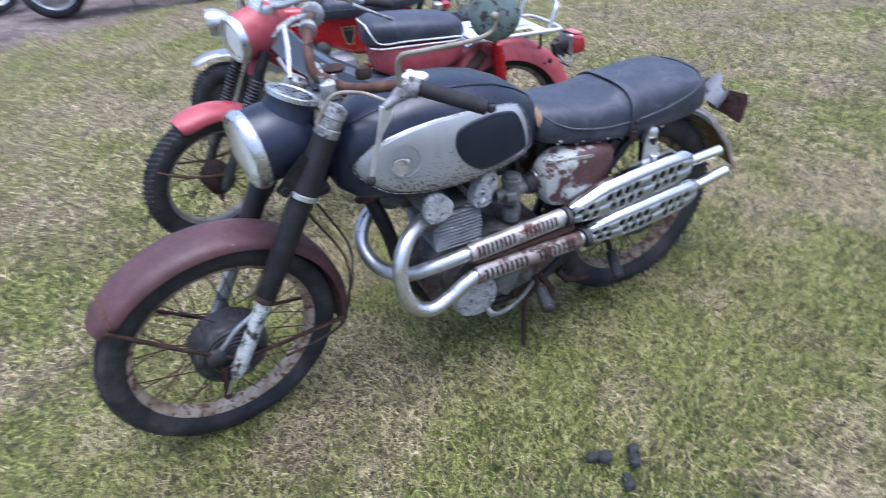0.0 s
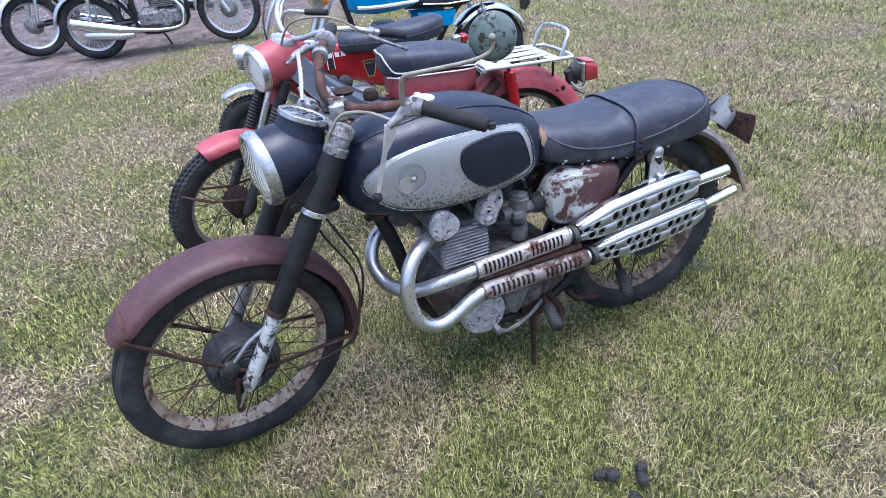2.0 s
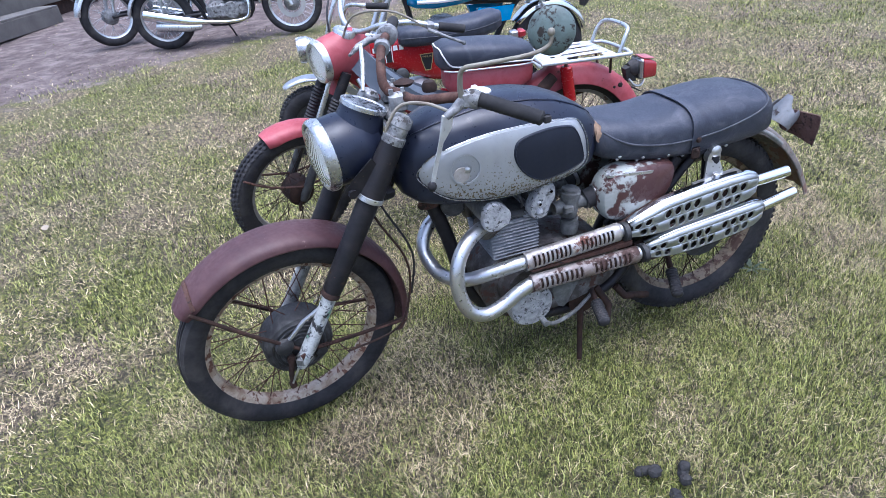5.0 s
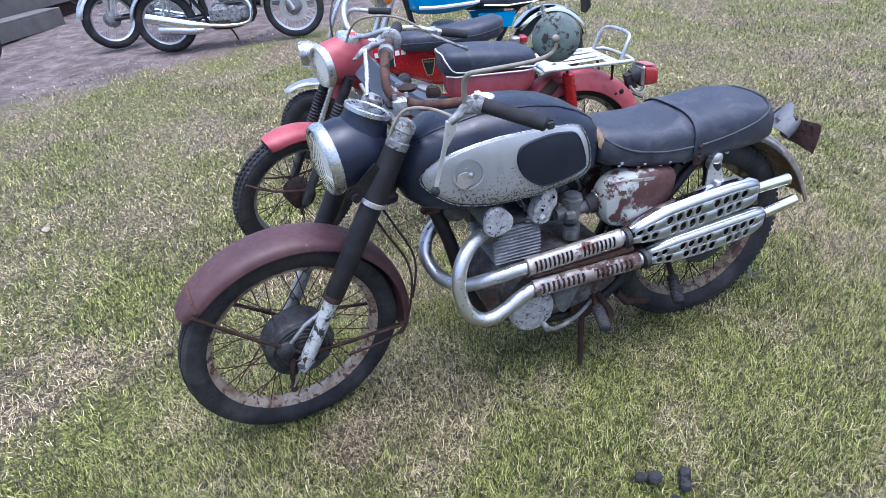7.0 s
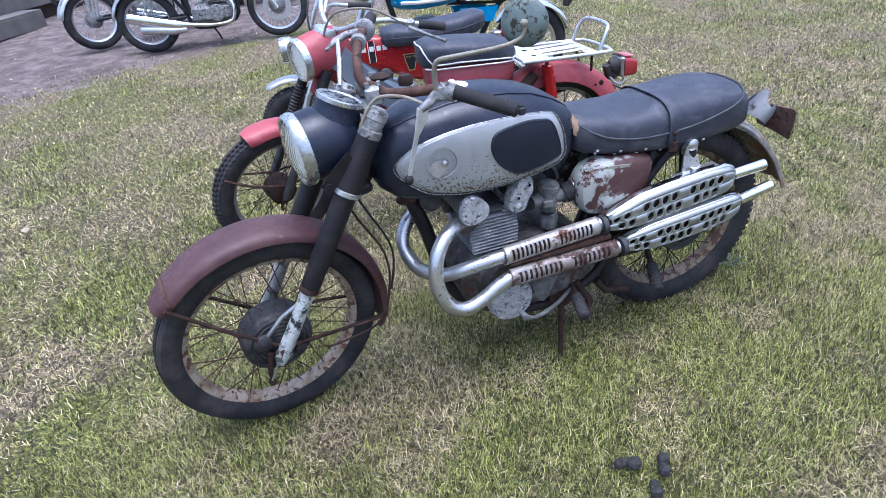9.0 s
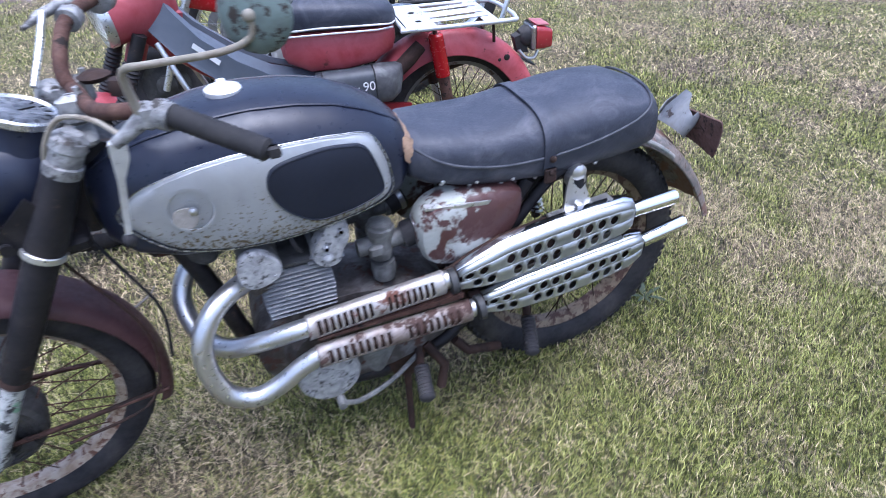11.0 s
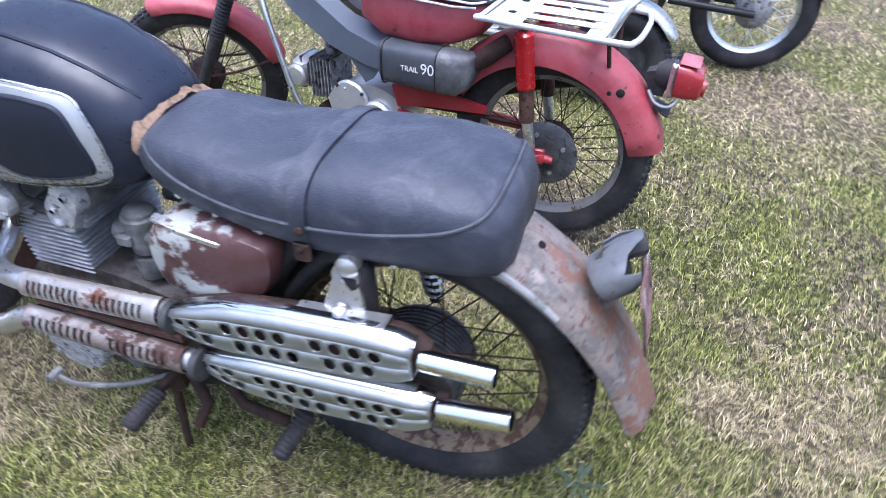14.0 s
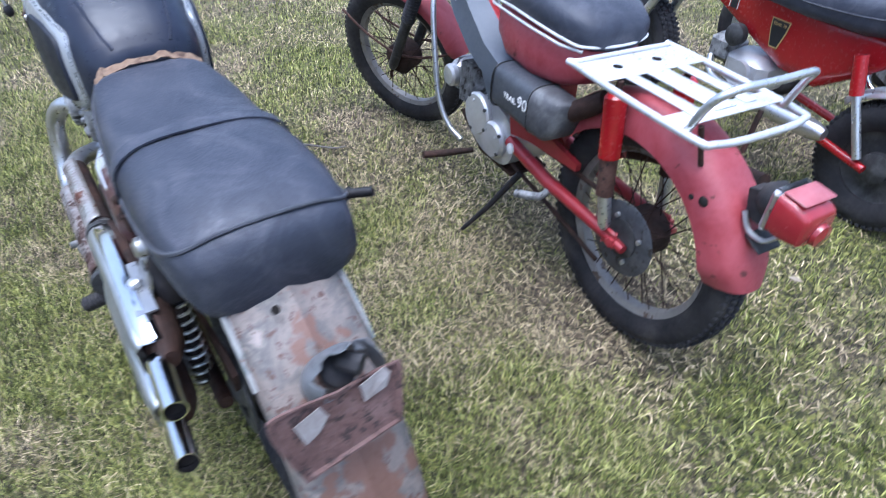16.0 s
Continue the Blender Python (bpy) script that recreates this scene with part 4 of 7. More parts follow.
def tank_at(x):
    for (xa, *a), (xb, *b) in zip(TANK, TANK[1:]):
        if xa <= x <= xb:
            t = (x - xa) / (xb - xa)
            return [p + (q - p) * t for p, q in zip(a, b)]
    return TANK[0][1:] if x < TANK[0][0] else TANK[-1][1:]


def tank_side(x, z):
    hw, z0, z1 = tank_at(x)
    zc = z0 + (z1 - z0) * 0.42
    k = (z - zc) / (z1 - zc) if z > zc else (zc - z) / (zc - z0)
    p = 2.8 if z > zc else 4.2
    return hw * max(0.0, 1 - min(1, abs(k)) ** p) ** (1 / p)


rings = []
for x, hw, z0, z1 in [(x, *tank_at(x)) for x in sorted({a + (b - a) * k / 3 for (a, *_), (b, *_) in zip(TANK, TANK[1:]) for k in range(4)})]:
    zc = z0 + (z1 - z0) * 0.42
    ring = []
    for j in range(40):
        a = 2 * math.pi * j / 40
        c, s_ = math.cos(a), math.sin(a)
        h = (z1 - zc) if s_ > 0 else (zc - z0)
        p = 2.8 if s_ > 0 else 4.2
        ring.append((x, hw * math.copysign(abs(c) ** (2 / p), c), zc + h * math.copysign(abs(s_) ** (2 / p), s_)))
    rings.append(ring)
tank = part("fuel_tank", Shape().loft(rings), black_paint, bike, "faded black fuel tank with silver side panels", 50)
seam = Shape()
for side in (-1, 1):
    pts = []
    for i in range(24):
        x = -0.31 + 0.54 * i / 23
        hw, z0, z1 = tank_at(x)
        zc = z0 + (z1 - z0) * 0.42
        a = radians(63)
        pts.append((x, side * hw * math.cos(a) ** (2 / 2.8) * 1.005, zc + (z1 - zc) * math.sin(a) ** (2 / 2.8) * 1.003))
    seam.tube(pts, 0.0028, n=6)
part("tank_seam", seam, black_paint, tank)


badge_tan = surface("torn_tan_badge", [(0.24, 0.22, 0.19), (0.36, 0.33, 0.3)], 40, rough=(0.5, 0.7), bump=0.2, speck=(0.03, 0.025, 0.02), speck_scale=60, speck_amount=0.64)


def on_tank(points, lift, side, inner=None, rings_n=16):
    """A thin panel that hugs the tank's flank, from a flat outline of (x, z)."""
    o = outline(points, 6)
    cx, cz = sum(p[0] for p in o) / len(o), sum(p[1] for p in o) / len(o)
    out = []
    for k in range(rings_n + 1):
        t = k / rings_n
        edge = lift if t < 0.97 else -0.002
        out.append([(cx + (x - cx) * t, side * (tank_side(cx + (x - cx) * t, cz + (z - cz) * t) + edge), cz + (z - cz) * t) for x, z in o] if k else [(cx, side * (tank_side(cx, cz) + lift), cz)] * len(o))
    return Shape().loft(out, caps=False)


trim_chrome = surface("worn_trim_chrome", [(0.25, 0.255, 0.26), (0.4, 0.41, 0.42), (0.2, 0.19, 0.18)], 14, rough=(0.18, 0.35), metal=0.9, bump=0.05)
PANEL = [(-0.292, 0.76), (-0.25, 0.804), (-0.17, 0.829), (-0.08, 0.841), (0.02, 0.841), (0.1, 0.834), (0.158, 0.819), (0.182, 0.78), (0.192, 0.735), (0.19, 0.695), (0.155, 0.674), (0.06, 0.661), (-0.04, 0.654), (-0.14, 0.661), (-0.215, 0.682), (-0.268, 0.72)]
PAD = [(-0.045, 0.785), (-0.025, 0.814), (0.05, 0.825), (0.11, 0.82), (0.15, 0.804), (0.17, 0.755), (0.178, 0.708), (0.158, 0.692), (0.09, 0.68), (0.03, 0.682), (-0.015, 0.712), (-0.04, 0.75)]
for side in (-1, 1):
    pn = part("side_panel", on_tank(PANEL, 0.0075, side), silver_panel, tank, "dull silver tank panel speckled with rust")
    trim_o = outline(PANEL, 6)
    part("panel_trim", Shape().tube([(x, side * (tank_side(x, z) + 0.0065), z) for x, z in trim_o], 0.0013, n=6, loop=True), trim_chrome, pn, "thin worn trim")
    kp = part("knee_pad", on_tank(PAD, 0.0125, side), pad_rubber, tank, "dark blue-black knee pad")
    lip = [(0.066 + (x - 0.066) * 0.93, 0.752 + (z - 0.752) * 0.91) for x, z in outline(PAD, 6)]
    part("pad_lip", Shape().tube([(x, side * (tank_side(x, z) + 0.0122), z) for x, z in lip], 0.0016, n=6, loop=True), pad_rubber, kp)
    c = Vector((-0.172, side * (tank_side(-0.172, 0.763) + 0.0095), 0.763))
    ax = Vector((-0.12, side, 0.08))
    part("badge_ring", Shape().turn([(0.04, 0.0), (0.042, 0.0035), (0.037, 0.0035), (0.036, 0.001)], c, ax, 36, closed=True).turn([(0.017, 0.0), (0.018, 0.003), (0.015, 0.003), (0.0145, 0.001)], c, ax, 28, closed=True).turn([(0.004, 0.0), (0.008, 0.004), (0.0, 0.006)], c + Vector((0.004, 0, -0.002)), ax, 12), silver_panel, tank)
    if side < 0:
        stub = [(-0.034, -0.012), (-0.024, 0.004), (-0.004, 0.006), (0.008, -0.004), (0.006, -0.022), (-0.008, -0.034), (-0.026, -0.03)]
        part("badge_stub", Shape().loft([[c + Vector((x, -d + 0.09 * -x, z)) for x, z in outline(stub, 4)] for d in (0.0, 0.005)]), badge_tan, tank, "torn pale remains of a badge")
        part("badge_screw", Shape().turn([(0.0075, -0.002), (0.007, 0.004), (0.003, 0.006), (0.0, 0.0062)], c + Vector((0.003, -0.005, -0.001)), ax, 14), satin_pipe, tank)
part("fuel_cap", Shape().turn([(0.03, -0.006), (0.033, 0.004), (0.033, 0.011), (0.03, 0.014), (0.014, 0.016), (0.0, 0.016)], (-0.07, 0, 0.899), (0.05, 0, 1), 32).box((-0.07, 0.03, 0.913), (0.016, 0.02, 0.006), 0.002), cap_chrome, tank, "bright chrome fuel cap")
part("tank_strap", Shape().sweep([(-0.27, -0.02, 0.675), (-0.255, -0.03, 0.66)], [(-0.02, -0.002), (0.02, -0.002), (0.02, 0.002), (-0.02, 0.002)]), rust, tank)

# seat
ST = [(0.232, 0.07, 0.69, 0.757), (0.24, 0.098, 0.678, 0.776), (0.27, 0.112, 0.662, 0.78), (0.34, 0.124, 0.642, 0.772), (0.43, 0.133, 0.628, 0.768), (0.53, 0.138, 0.62, 0.776),
      (0.62, 0.139, 0.618, 0.786), (0.70, 0.137, 0.62, 0.788), (0.77, 0.13, 0.624, 0.782), (0.812, 0.116, 0.632, 0.766), (0.829, 0.086, 0.646, 0.742)]
seat = part("seat", seat_shape(ST, 36).rumpled(0.0035, 0.07), vinyl, bike, "scuffed black vinyl dual seat with strap and piping", 60)


def seat_edge(x, f):
    for (xa, *a), (xb, *b) in zip(ST, ST[1:]):
        if xa <= x <= xb:
            t = (x - xa) / (xb - xa)
            hw, z0, z1 = (p + (q - p) * t for p, q in zip(a, b))
            break
    zc, hh = (z0 + z1) / 2, (z1 - z0) / 2
    k = (2 * f - 1)
    p = 3.0 if k > 0 else 3.2
    return hw * (1 - abs(k) ** p) ** (1 / p), zc + k * hh


for x in (0.3, 0.36, 0.43, 0.51, 0.59, 0.66):
    for s_ in (-1, 1):
        y, z = seat_edge(x, 0.1)
        part("stud", Shape().turn([(0.0055, -0.003), (0.0055, 0.001), (0.003, 0.0035), (0.0, 0.004)], (x, s_ * (y + 0.001), z), (0, s_, -0.15), 10), satin_pipe, seat)
pip = Shape()
loop_pts = [(x, -seat_edge(x, f)[0] - 0.0015, seat_edge(x, f)[1]) for x, f in ((0.25, 0.80), (0.285, 0.62), (0.34, 0.52), (0.43, 0.47), (0.53, 0.47), (0.62, 0.5), (0.69, 0.57), (0.745, 0.66), (0.78, 0.78), (0.795, 0.88))]
for y in (-0.075, -0.04, 0.0):
    loop_pts.append((0.806 - 0.6 * y * y, y, 0.703 + 0.0695 * (1 - (abs(y) / 0.12) ** 3) ** (1 / 3)))
loop_pts += [(x, -y, z) for x, y, z in reversed(loop_pts[:-1])]
part("piping", pip.tube(loop_pts, 0.0032, n=7, smooth=4), piping_mat, seat)
sx = 0.527
strap = []
for i in range(27):
    f = i / 26
    a = math.pi * (-0.12 + 1.24 * f)
    hw, z0, z1 = 0.1385, 0.62, 0.777
    zc, hh = (z0 + z1) / 2, (z1 - z0) / 2
    c, s_ = math.cos(a), math.sin(a)
    p = 3.2 if s_ < 0 else 3.0
    strap.append((sx + 0.012 * f, -(hw + 0.0045) * math.copysign(abs(c) ** (2 / p), c), zc + (hh + 0.006) * math.copysign(abs(s_) ** (2 / p), s_)))
part("seat_strap", Shape().loft([[(x - 0.014, y, z), (x + 0.014, y, z), (x + 0.014, y * 0.985, z - 0.003 * (z > 0.7)), (x - 0.014, y * 0.985, z - 0.003 * (z > 0.7))] for x, y, z in strap]), vinyl, seat)
part("strap_buckle", Shape().box((0.53, -0.141, 0.65), (0.028, 0.01, 0.036), 0.004).ball((0.53, -0.147, 0.658), (0.006, 0.005, 0.006)).ball((0.532, -0.146, 0.69), (0.008, 0.006, 0.008)), dark_rust, seat)
studs = ((0.3, 0.678), (0.37, 0.664), (0.45, 0.655))
for x, z in studs:
    part("seat_stud", Shape().ball((x, -seat_edge(x, 0.18)[0] - 0.001, z), (0.0055, 0.004, 0.0055), 8, 6), chrome, seat)
foam_rings = []
for i in range(25):
    q = math.pi * (0.06 + 0.88 * i / 24)
    w_ = 0.006 + 0.012 * abs(noise.noise(Vector((i * 0.83, 1.7, 0))))
    lift = 0.009 * noise.noise(Vector((i * 0.47, 5.1, 0))) - 0.003
    c_ = Vector((0.236, 0.1 * math.cos(q), 0.73 + 0.06 * math.sin(q) ** 0.7 + lift))
    foam_rings.append([c_ + Vector((-w_, 0, -0.006)), c_ + Vector((-w_ * 0.6, 0, 0.004)), c_ + Vector((0.004, 0, 0.006)), c_ + Vector((0.016, 0, -0.004)), c_ + Vector((0.0, 0, -0.014))])
part("torn_foam", Shape().loft(foam_rings), foam, seat, "torn yellowed seat foam showing at the tank")

# frame
fr = Shape().tube([(-0.3, 0, 0.80), (-0.25, 0, 0.66), (-0.2, 0, 0.5), (-0.16, 0, 0.32), (-0.1, 0, 0.22)], 0.021, n=14, smooth=3)
fr.tube([(-0.3, 0, 0.8), (0.0, 0, 0.72), (0.3, 0, 0.67), (0.75, 0, 0.66)], 0.018, n=10, smooth=3)
for s_ in (-1, 1):
    fr.tube([(-0.1, 0, 0.22), (0.05, s_ * 0.09, 0.19), (0.25, s_ * 0.1, 0.22), (0.36, s_ * 0.1, 0.32), (0.42, s_ * 0.09, 0.5), (0.5, s_ * 0.1, 0.63)], 0.016, n=10, smooth=3)
    fr.tube([(0.4, s_ * 0.09, 0.42), (0.5, s_ * 0.1, 0.56), (0.58, s_ * 0.11, 0.64), (0.75, s_ * 0.1, 0.655)], 0.013, n=10, smooth=3)
part("frame", fr, black_worn, bike)
part("horn", Shape().turn([(0.012, -0.02), (0.03, -0.012), (0.034, 0.0), (0.03, 0.008), (0.012, 0.014)], (-0.19, -0.05, 0.62), (-0.4, -1, -0.1), 22), dark_alloy, bike)
part("frame_clamp", Shape().tube([(-0.275, -0.04, 0.635), (-0.245, 0, 0.64), (-0.23, 0.04, 0.645)], 0.012).box((-0.25, -0.03, 0.635), (0.05, 0.03, 0.03), 0.006), rust, bike)
for s_ in (-1, 1):
    part("swingarm", Shape().tube([(0.33, s_ * 0.085, 0.3), (0.5, s_ * 0.095, 0.305), (0.68, s_ * 0.1, 0.318)], [0.02, 0.018, 0.014], n=12), dark_rust, bike)
    sh = part("shock_absorber", Shape().tube([(0.60, s_ * 0.12, 0.63), (0.605, s_ * 0.12, 0.62), (0.61, s_ * 0.12, 0.54), (0.615, s_ * 0.12, 0.53), (0.648, s_ * 0.122, 0.36)], [0.02, 0.026, 0.026, 0.014, 0.012], n=16), black_worn, bike)
    coil = [(0.612 + 0.036 * i / 90 + 0.02 * math.cos(i * 0.63), s_ * 0.121 + 0.02 * math.sin(i * 0.63), 0.53 - 0.15 * i / 90) for i in range(91)]
    part("coil_spring", Shape().tube(coil, 0.0034, n=6), chrome, sh)
    part("shock_bolt", Shape().turn([(0.018, -0.01), (0.018, 0.01), (0.01, 0.016)], (0.6, s_ * 0.135, 0.64), (0, s_, 0), 12), satin_pipe, sh)

# engine
eng = new("engine")
eng.empty_display_size = 0.05
eng.parent, eng.matrix_basis = bike, Matrix.Translation((-0.006, -0.004, 0.016))
case = Shape().loft([[(x, y * k, z) for x, z in outline([(-0.14, 0.33), (-0.1, 0.24), (0.0, 0.2), (0.15, 0.2), (0.28, 0.24), (0.33, 0.31), (0.29, 0.38), (0.18, 0.42), (0.05, 0.44), (-0.09, 0.42)], 3)] for y, k in ((-0.1, 1), (-0.06, 1), (0.06, 1), (0.1, 1))])
oily_case = surface("oily_mottled_case", [(0.022, 0.018, 0.016), (0.06, 0.052, 0.048), (0.16, 0.155, 0.15)], 20, rough=(0.5, 0.75), metal=0.25, bump=0.35, speck=(0.06, 0.028, 0.02), speck_scale=24, speck_amount=0.56)
part("crankcase", case, oily_case, eng)
part("clutch_cover", Shape().loft([[(0.1 + (x - 0.1) * k, y, 0.33 + (z - 0.33) * k) for x, z in outline([(-0.09, 0.33), (-0.05, 0.25), (0.05, 0.22), (0.2, 0.24), (0.29, 0.31), (0.25, 0.37), (0.12, 0.4), (-0.03, 0.4)], 3)] for y, k in ((-0.098, 1), (-0.125, 0.97), (-0.14, 0.9))]), oily_case, eng)
part("gearbox_cover", Shape().loft([[(x, y, z) for x, z in outline([(0.07, 0.34), (0.085, 0.25), (0.11, 0.225), (0.135, 0.26), (0.19, 0.37), (0.12, 0.385)], 2)] for y in (-0.12, -0.142)]), grimy_cast, eng)
rc = Shape().turn([(0.07, 0.0), (0.07, 0.022), (0.064, 0.03), (0.03, 0.033), (0.0, 0.033)], (-0.006, -0.135, 0.278), (0, -1, 0), 40)
for i in range(3):
    a = radians(90 + 120 * i)
    rc.turn([(0.006, 0.0), (0.006, 0.005), (0.0, 0.006)], (-0.006 + 0.056 * math.cos(a), -0.165, 0.278 + 0.056 * math.sin(a)), (0, -1, 0), 10)
part("round_side_cover", rc, pitted_alloy, eng, "pitted round alloy crankcase cover")
TILT = Matrix.Rotation(radians(-8), 3, "Y")
fin_metal = surface("grey_cast_fins", [(0.15, 0.155, 0.165), (0.24, 0.245, 0.255), (0.36, 0.36, 0.36)], 22, rough=(0.45, 0.65), metal=0.35, bump=0.2, speck=(0.06, 0.055, 0.05), speck_scale=30, speck_amount=0.62)
# dark core behind paler fins colours in the shade of the gaps
barrel = part("cylinder_barrel", Shape().box((-0.022, 0, 0.49), (0.115, 0.17, 0.15), 0.02), dark_alloy, eng, "finned alloy cylinder barrel")
for i in range(11):
    part("fin", Shape().box((-0.022, 0, 0.43 + i * 0.0105), (0.152 - 0.002 * abs(i - 5), 0.208, 0.0042), 0.002), fin_metal, barrel)
# two cam towers lean apart over the barrel, with a gap between them
head = part("cylinder_head", Shape().box((-0.022, 0, 0.55), (0.13, 0.19, 0.018), 0.006).box((0.05, 0, 0.575), (0.045, 0.18, 0.07), 0.01).box((-0.085, 0, 0.57), (0.045, 0.18, 0.04), 0.01), dark_alloy, eng)
part("camshaft_housing", Shape().turn([(0.036, -0.122), (0.04, -0.112), (0.04, 0.112), (0.036, 0.122)], (-0.086, 0, 0.58), (0, 1, 0), 24), grimy_cast, head)
part("camshaft_housing", Shape().turn([(0.03, -0.1), (0.033, -0.09), (0.033, 0.09), (0.03, 0.1)], (0.062, 0, 0.592), (0, 1, 0), 24), grimy_cast, head)
for i in range(3):
    part("fin", Shape().box((-0.078 - i * 0.002, 0, 0.547 + i * 0.0105), (0.07, 0.212, 0.0042), 0.0015), fin_metal, head)
for i in range(6):
    part("fin", Shape().box((0.044 + i * 0.0035, 0, 0.545 + i * 0.0105), (0.075 - 0.004 * i, 0.208 - 0.006 * i, 0.0042), 0.0015), fin_metal, head)
for s_ in (-1, 1):
    c1 = Shape().loft([[(-0.089 + rr * (1 + 0.07 * math.cos(3 * q + 0.6)) * math.cos(q), s_ * y, 0.582 + rr * (1 + 0.07 * math.cos(3 * q + 0.6)) * math.sin(q)) for q in (2 * math.pi * j / 36 for j in range(36))] for y, rr in ((0.116, 0.042), (0.13, 0.0425), (0.136, 0.039), (0.1375, 0.02))])
    for a in (85, 205, 325):
        c1.turn([(0.005, 0.0), (0.005, 0.005), (0.0, 0.005)], (-0.089 + 0.035 * math.cos(radians(a)), s_ * 0.134, 0.582 + 0.035 * math.sin(radians(a))), (0, s_, 0), 8)
    part("camshaft_cap", c1, pitted_alloy, eng)
    c2 = Shape().loft([[(0.058 + (x - 0.088) * k, y, 0.586 + (z - 0.615) * k) for x, z in outline([(0.046, 0.59), (0.066, 0.564), (0.098, 0.568), (0.11, 0.596), (0.128, 0.625), (0.124, 0.662), (0.092, 0.672), (0.07, 0.645), (0.052, 0.622)], 3)] for y, k in ((s_ * 0.09, 1), (s_ * 0.112, 0.98), (s_ * 0.119, 0.9))])
    for dx_, dz_, rr in ((-0.012, -0.026, 0.011), (-0.012, 0.0, 0.007), (0.022, 0.032, 0.007)):
        c2.turn([(rr, 0.0), (rr, 0.006), (rr * 0.5, 0.01)], (0.058 + dx_, s_ * 0.117, 0.586 + dz_), (0, s_, 0), 12)
    part("camshaft_cap", c2, pitted_alloy, eng)
    for dx_, dz_ in ((-0.012, 0.0), (0.022, 0.032)):
        part("cap_bolt_hole", Shape().turn([(0.0, 0.0), (0.0045, 0.0)], (0.058 + dx_, s_ * 0.1275, 0.586 + dz_), (0, s_, 0), 10), hole_dark, eng)
    cb = Shape().turn([(0.024, -0.05), (0.027, -0.03), (0.027, 0.012), (0.031, 0.014), (0.031, 0.026), (0.027, 0.029), (0.026, 0.036), (0.018, 0.041), (0.0, 0.042)], (0.168, s_ * 0.068, 0.545), (0.08, 0, 1), 26)
    cb.turn([(0.02, -0.05), (0.02, 0.05), (0.026, 0.05), (0.026, 0.06)], (0.165, s_ * 0.068, 0.53), (1, 0, 0.05), 16).turn([(0.025, -0.045), (0.028, -0.02), (0.026, 0.0)], (0.166, s_ * 0.07, 0.485), (0, 0, 1), 18)
    cb.box((0.15, s_ * 0.096, 0.53), (0.03, 0.016, 0.024), 0.004)
    part("carburettor", cb, grimy_cast, eng, "grey carburettor with a domed cap")
    part("intake_boot", Shape().tube([(0.22, s_ * 0.068, 0.533), (0.262, s_ * 0.075, 0.548)], 0.03, n=16), rubber, eng)
    part("boot_clamp", Shape().turn([(0.031, -0.006), (0.034, -0.005), (0.034, 0.005), (0.031, 0.006)], (0.252, s_ * 0.073, 0.545), (1, s_ * 0.12, 0.3), 22), satin_pipe, eng)
part("spark_plug_lead", Shape().tube([(0.0, -0.1, 0.58), (-0.01, -0.125, 0.61), (-0.03, -0.1, 0.655), (-0.1, -0.04, 0.68)], 0.004, n=7, smooth=4), rubber, eng)
part("gear_pedal", Shape().tube([(0.2, -0.15, 0.25), (0.12, -0.19, 0.235), (0.04, -0.22, 0.24), (0.005, -0.228, 0.262)], 0.006, n=8, smooth=4).turn([(0.009, -0.012), (0.009, 0.016)], (0.002, -0.232, 0.265), (0, 1, 0), 10), grimy_cast, eng)

# side covers
for s_ in (-1, 1):
    o = outline([(0.235, 0.6), (0.24, 0.515), (0.29, 0.485), (0.38, 0.485), (0.45, 0.54), (0.472, 0.61), (0.44, 0.64), (0.29, 0.645)], 4)
    cx, cz = 0.35, 0.567
    part("side_cover", Shape().loft([[(cx + (x - cx) * k, s_ * y, cz + (z - cz) * k) for x, z in o] for y, k in ((0.07, 1), (0.122, 1), (0.138, 0.94), (0.146, 0.8), (0.15, 0.5))]), patchy_cover, bike, "side cover with flaking white primer over rust")
    # added chrome strip: bare flaked top edge plus its white sky highlight
    part("cover_top_glint", Shape().sweep([(0.25, s_ * 0.122, 0.636), (0.31, s_ * 0.134, 0.638), (0.38, s_ * 0.136, 0.631), (0.44, s_ * 0.128, 0.622)], [(-0.012, -0.003), (0.012, -0.008), (0.012, 0.0), (-0.01, 0.006)], scale=[0.6, 1.0, 1.0, 0.5]), chrome, bike, "pale bare strip with an added sky glint along the side cover's top")

# exhaust: two pipes that sweep back along one side
p_low = [(-0.085, -0.075, 0.545), (-0.13, -0.1, 0.555), (-0.19, -0.145, 0.545), (-0.228, -0.172, 0.5), (-0.236, -0.185, 0.43), (-0.215, -0.195, 0.365), (-0.165, -0.2, 0.338), (-0.11, -0.2, 0.355), (-0.05, -0.2, 0.39), (0.02, -0.2, 0.402), (0.32, -0.2, 0.402)]
p_high = [(-0.085, 0.075, 0.545), (-0.16, 0.07, 0.55), (-0.235, 0.06, 0.52), (-0.27, 0.03, 0.46), (-0.25, -0.04, 0.41), (-0.2, -0.11, 0.41), (-0.13, -0.15, 0.435), (-0.06, -0.17, 0.455), (0.0, -0.172, 0.46), (0.28, -0.172, 0.478)]
collar_metal = surface("browned_collar", [(0.05, 0.042, 0.036), (0.11, 0.095, 0.08), (0.19, 0.175, 0.155)], 26, rough=(0.5, 0.75), metal=0.35, bump=0.3)
ex = new("exhaust")
ex.empty_display_size = 0.05
ex.parent = bike
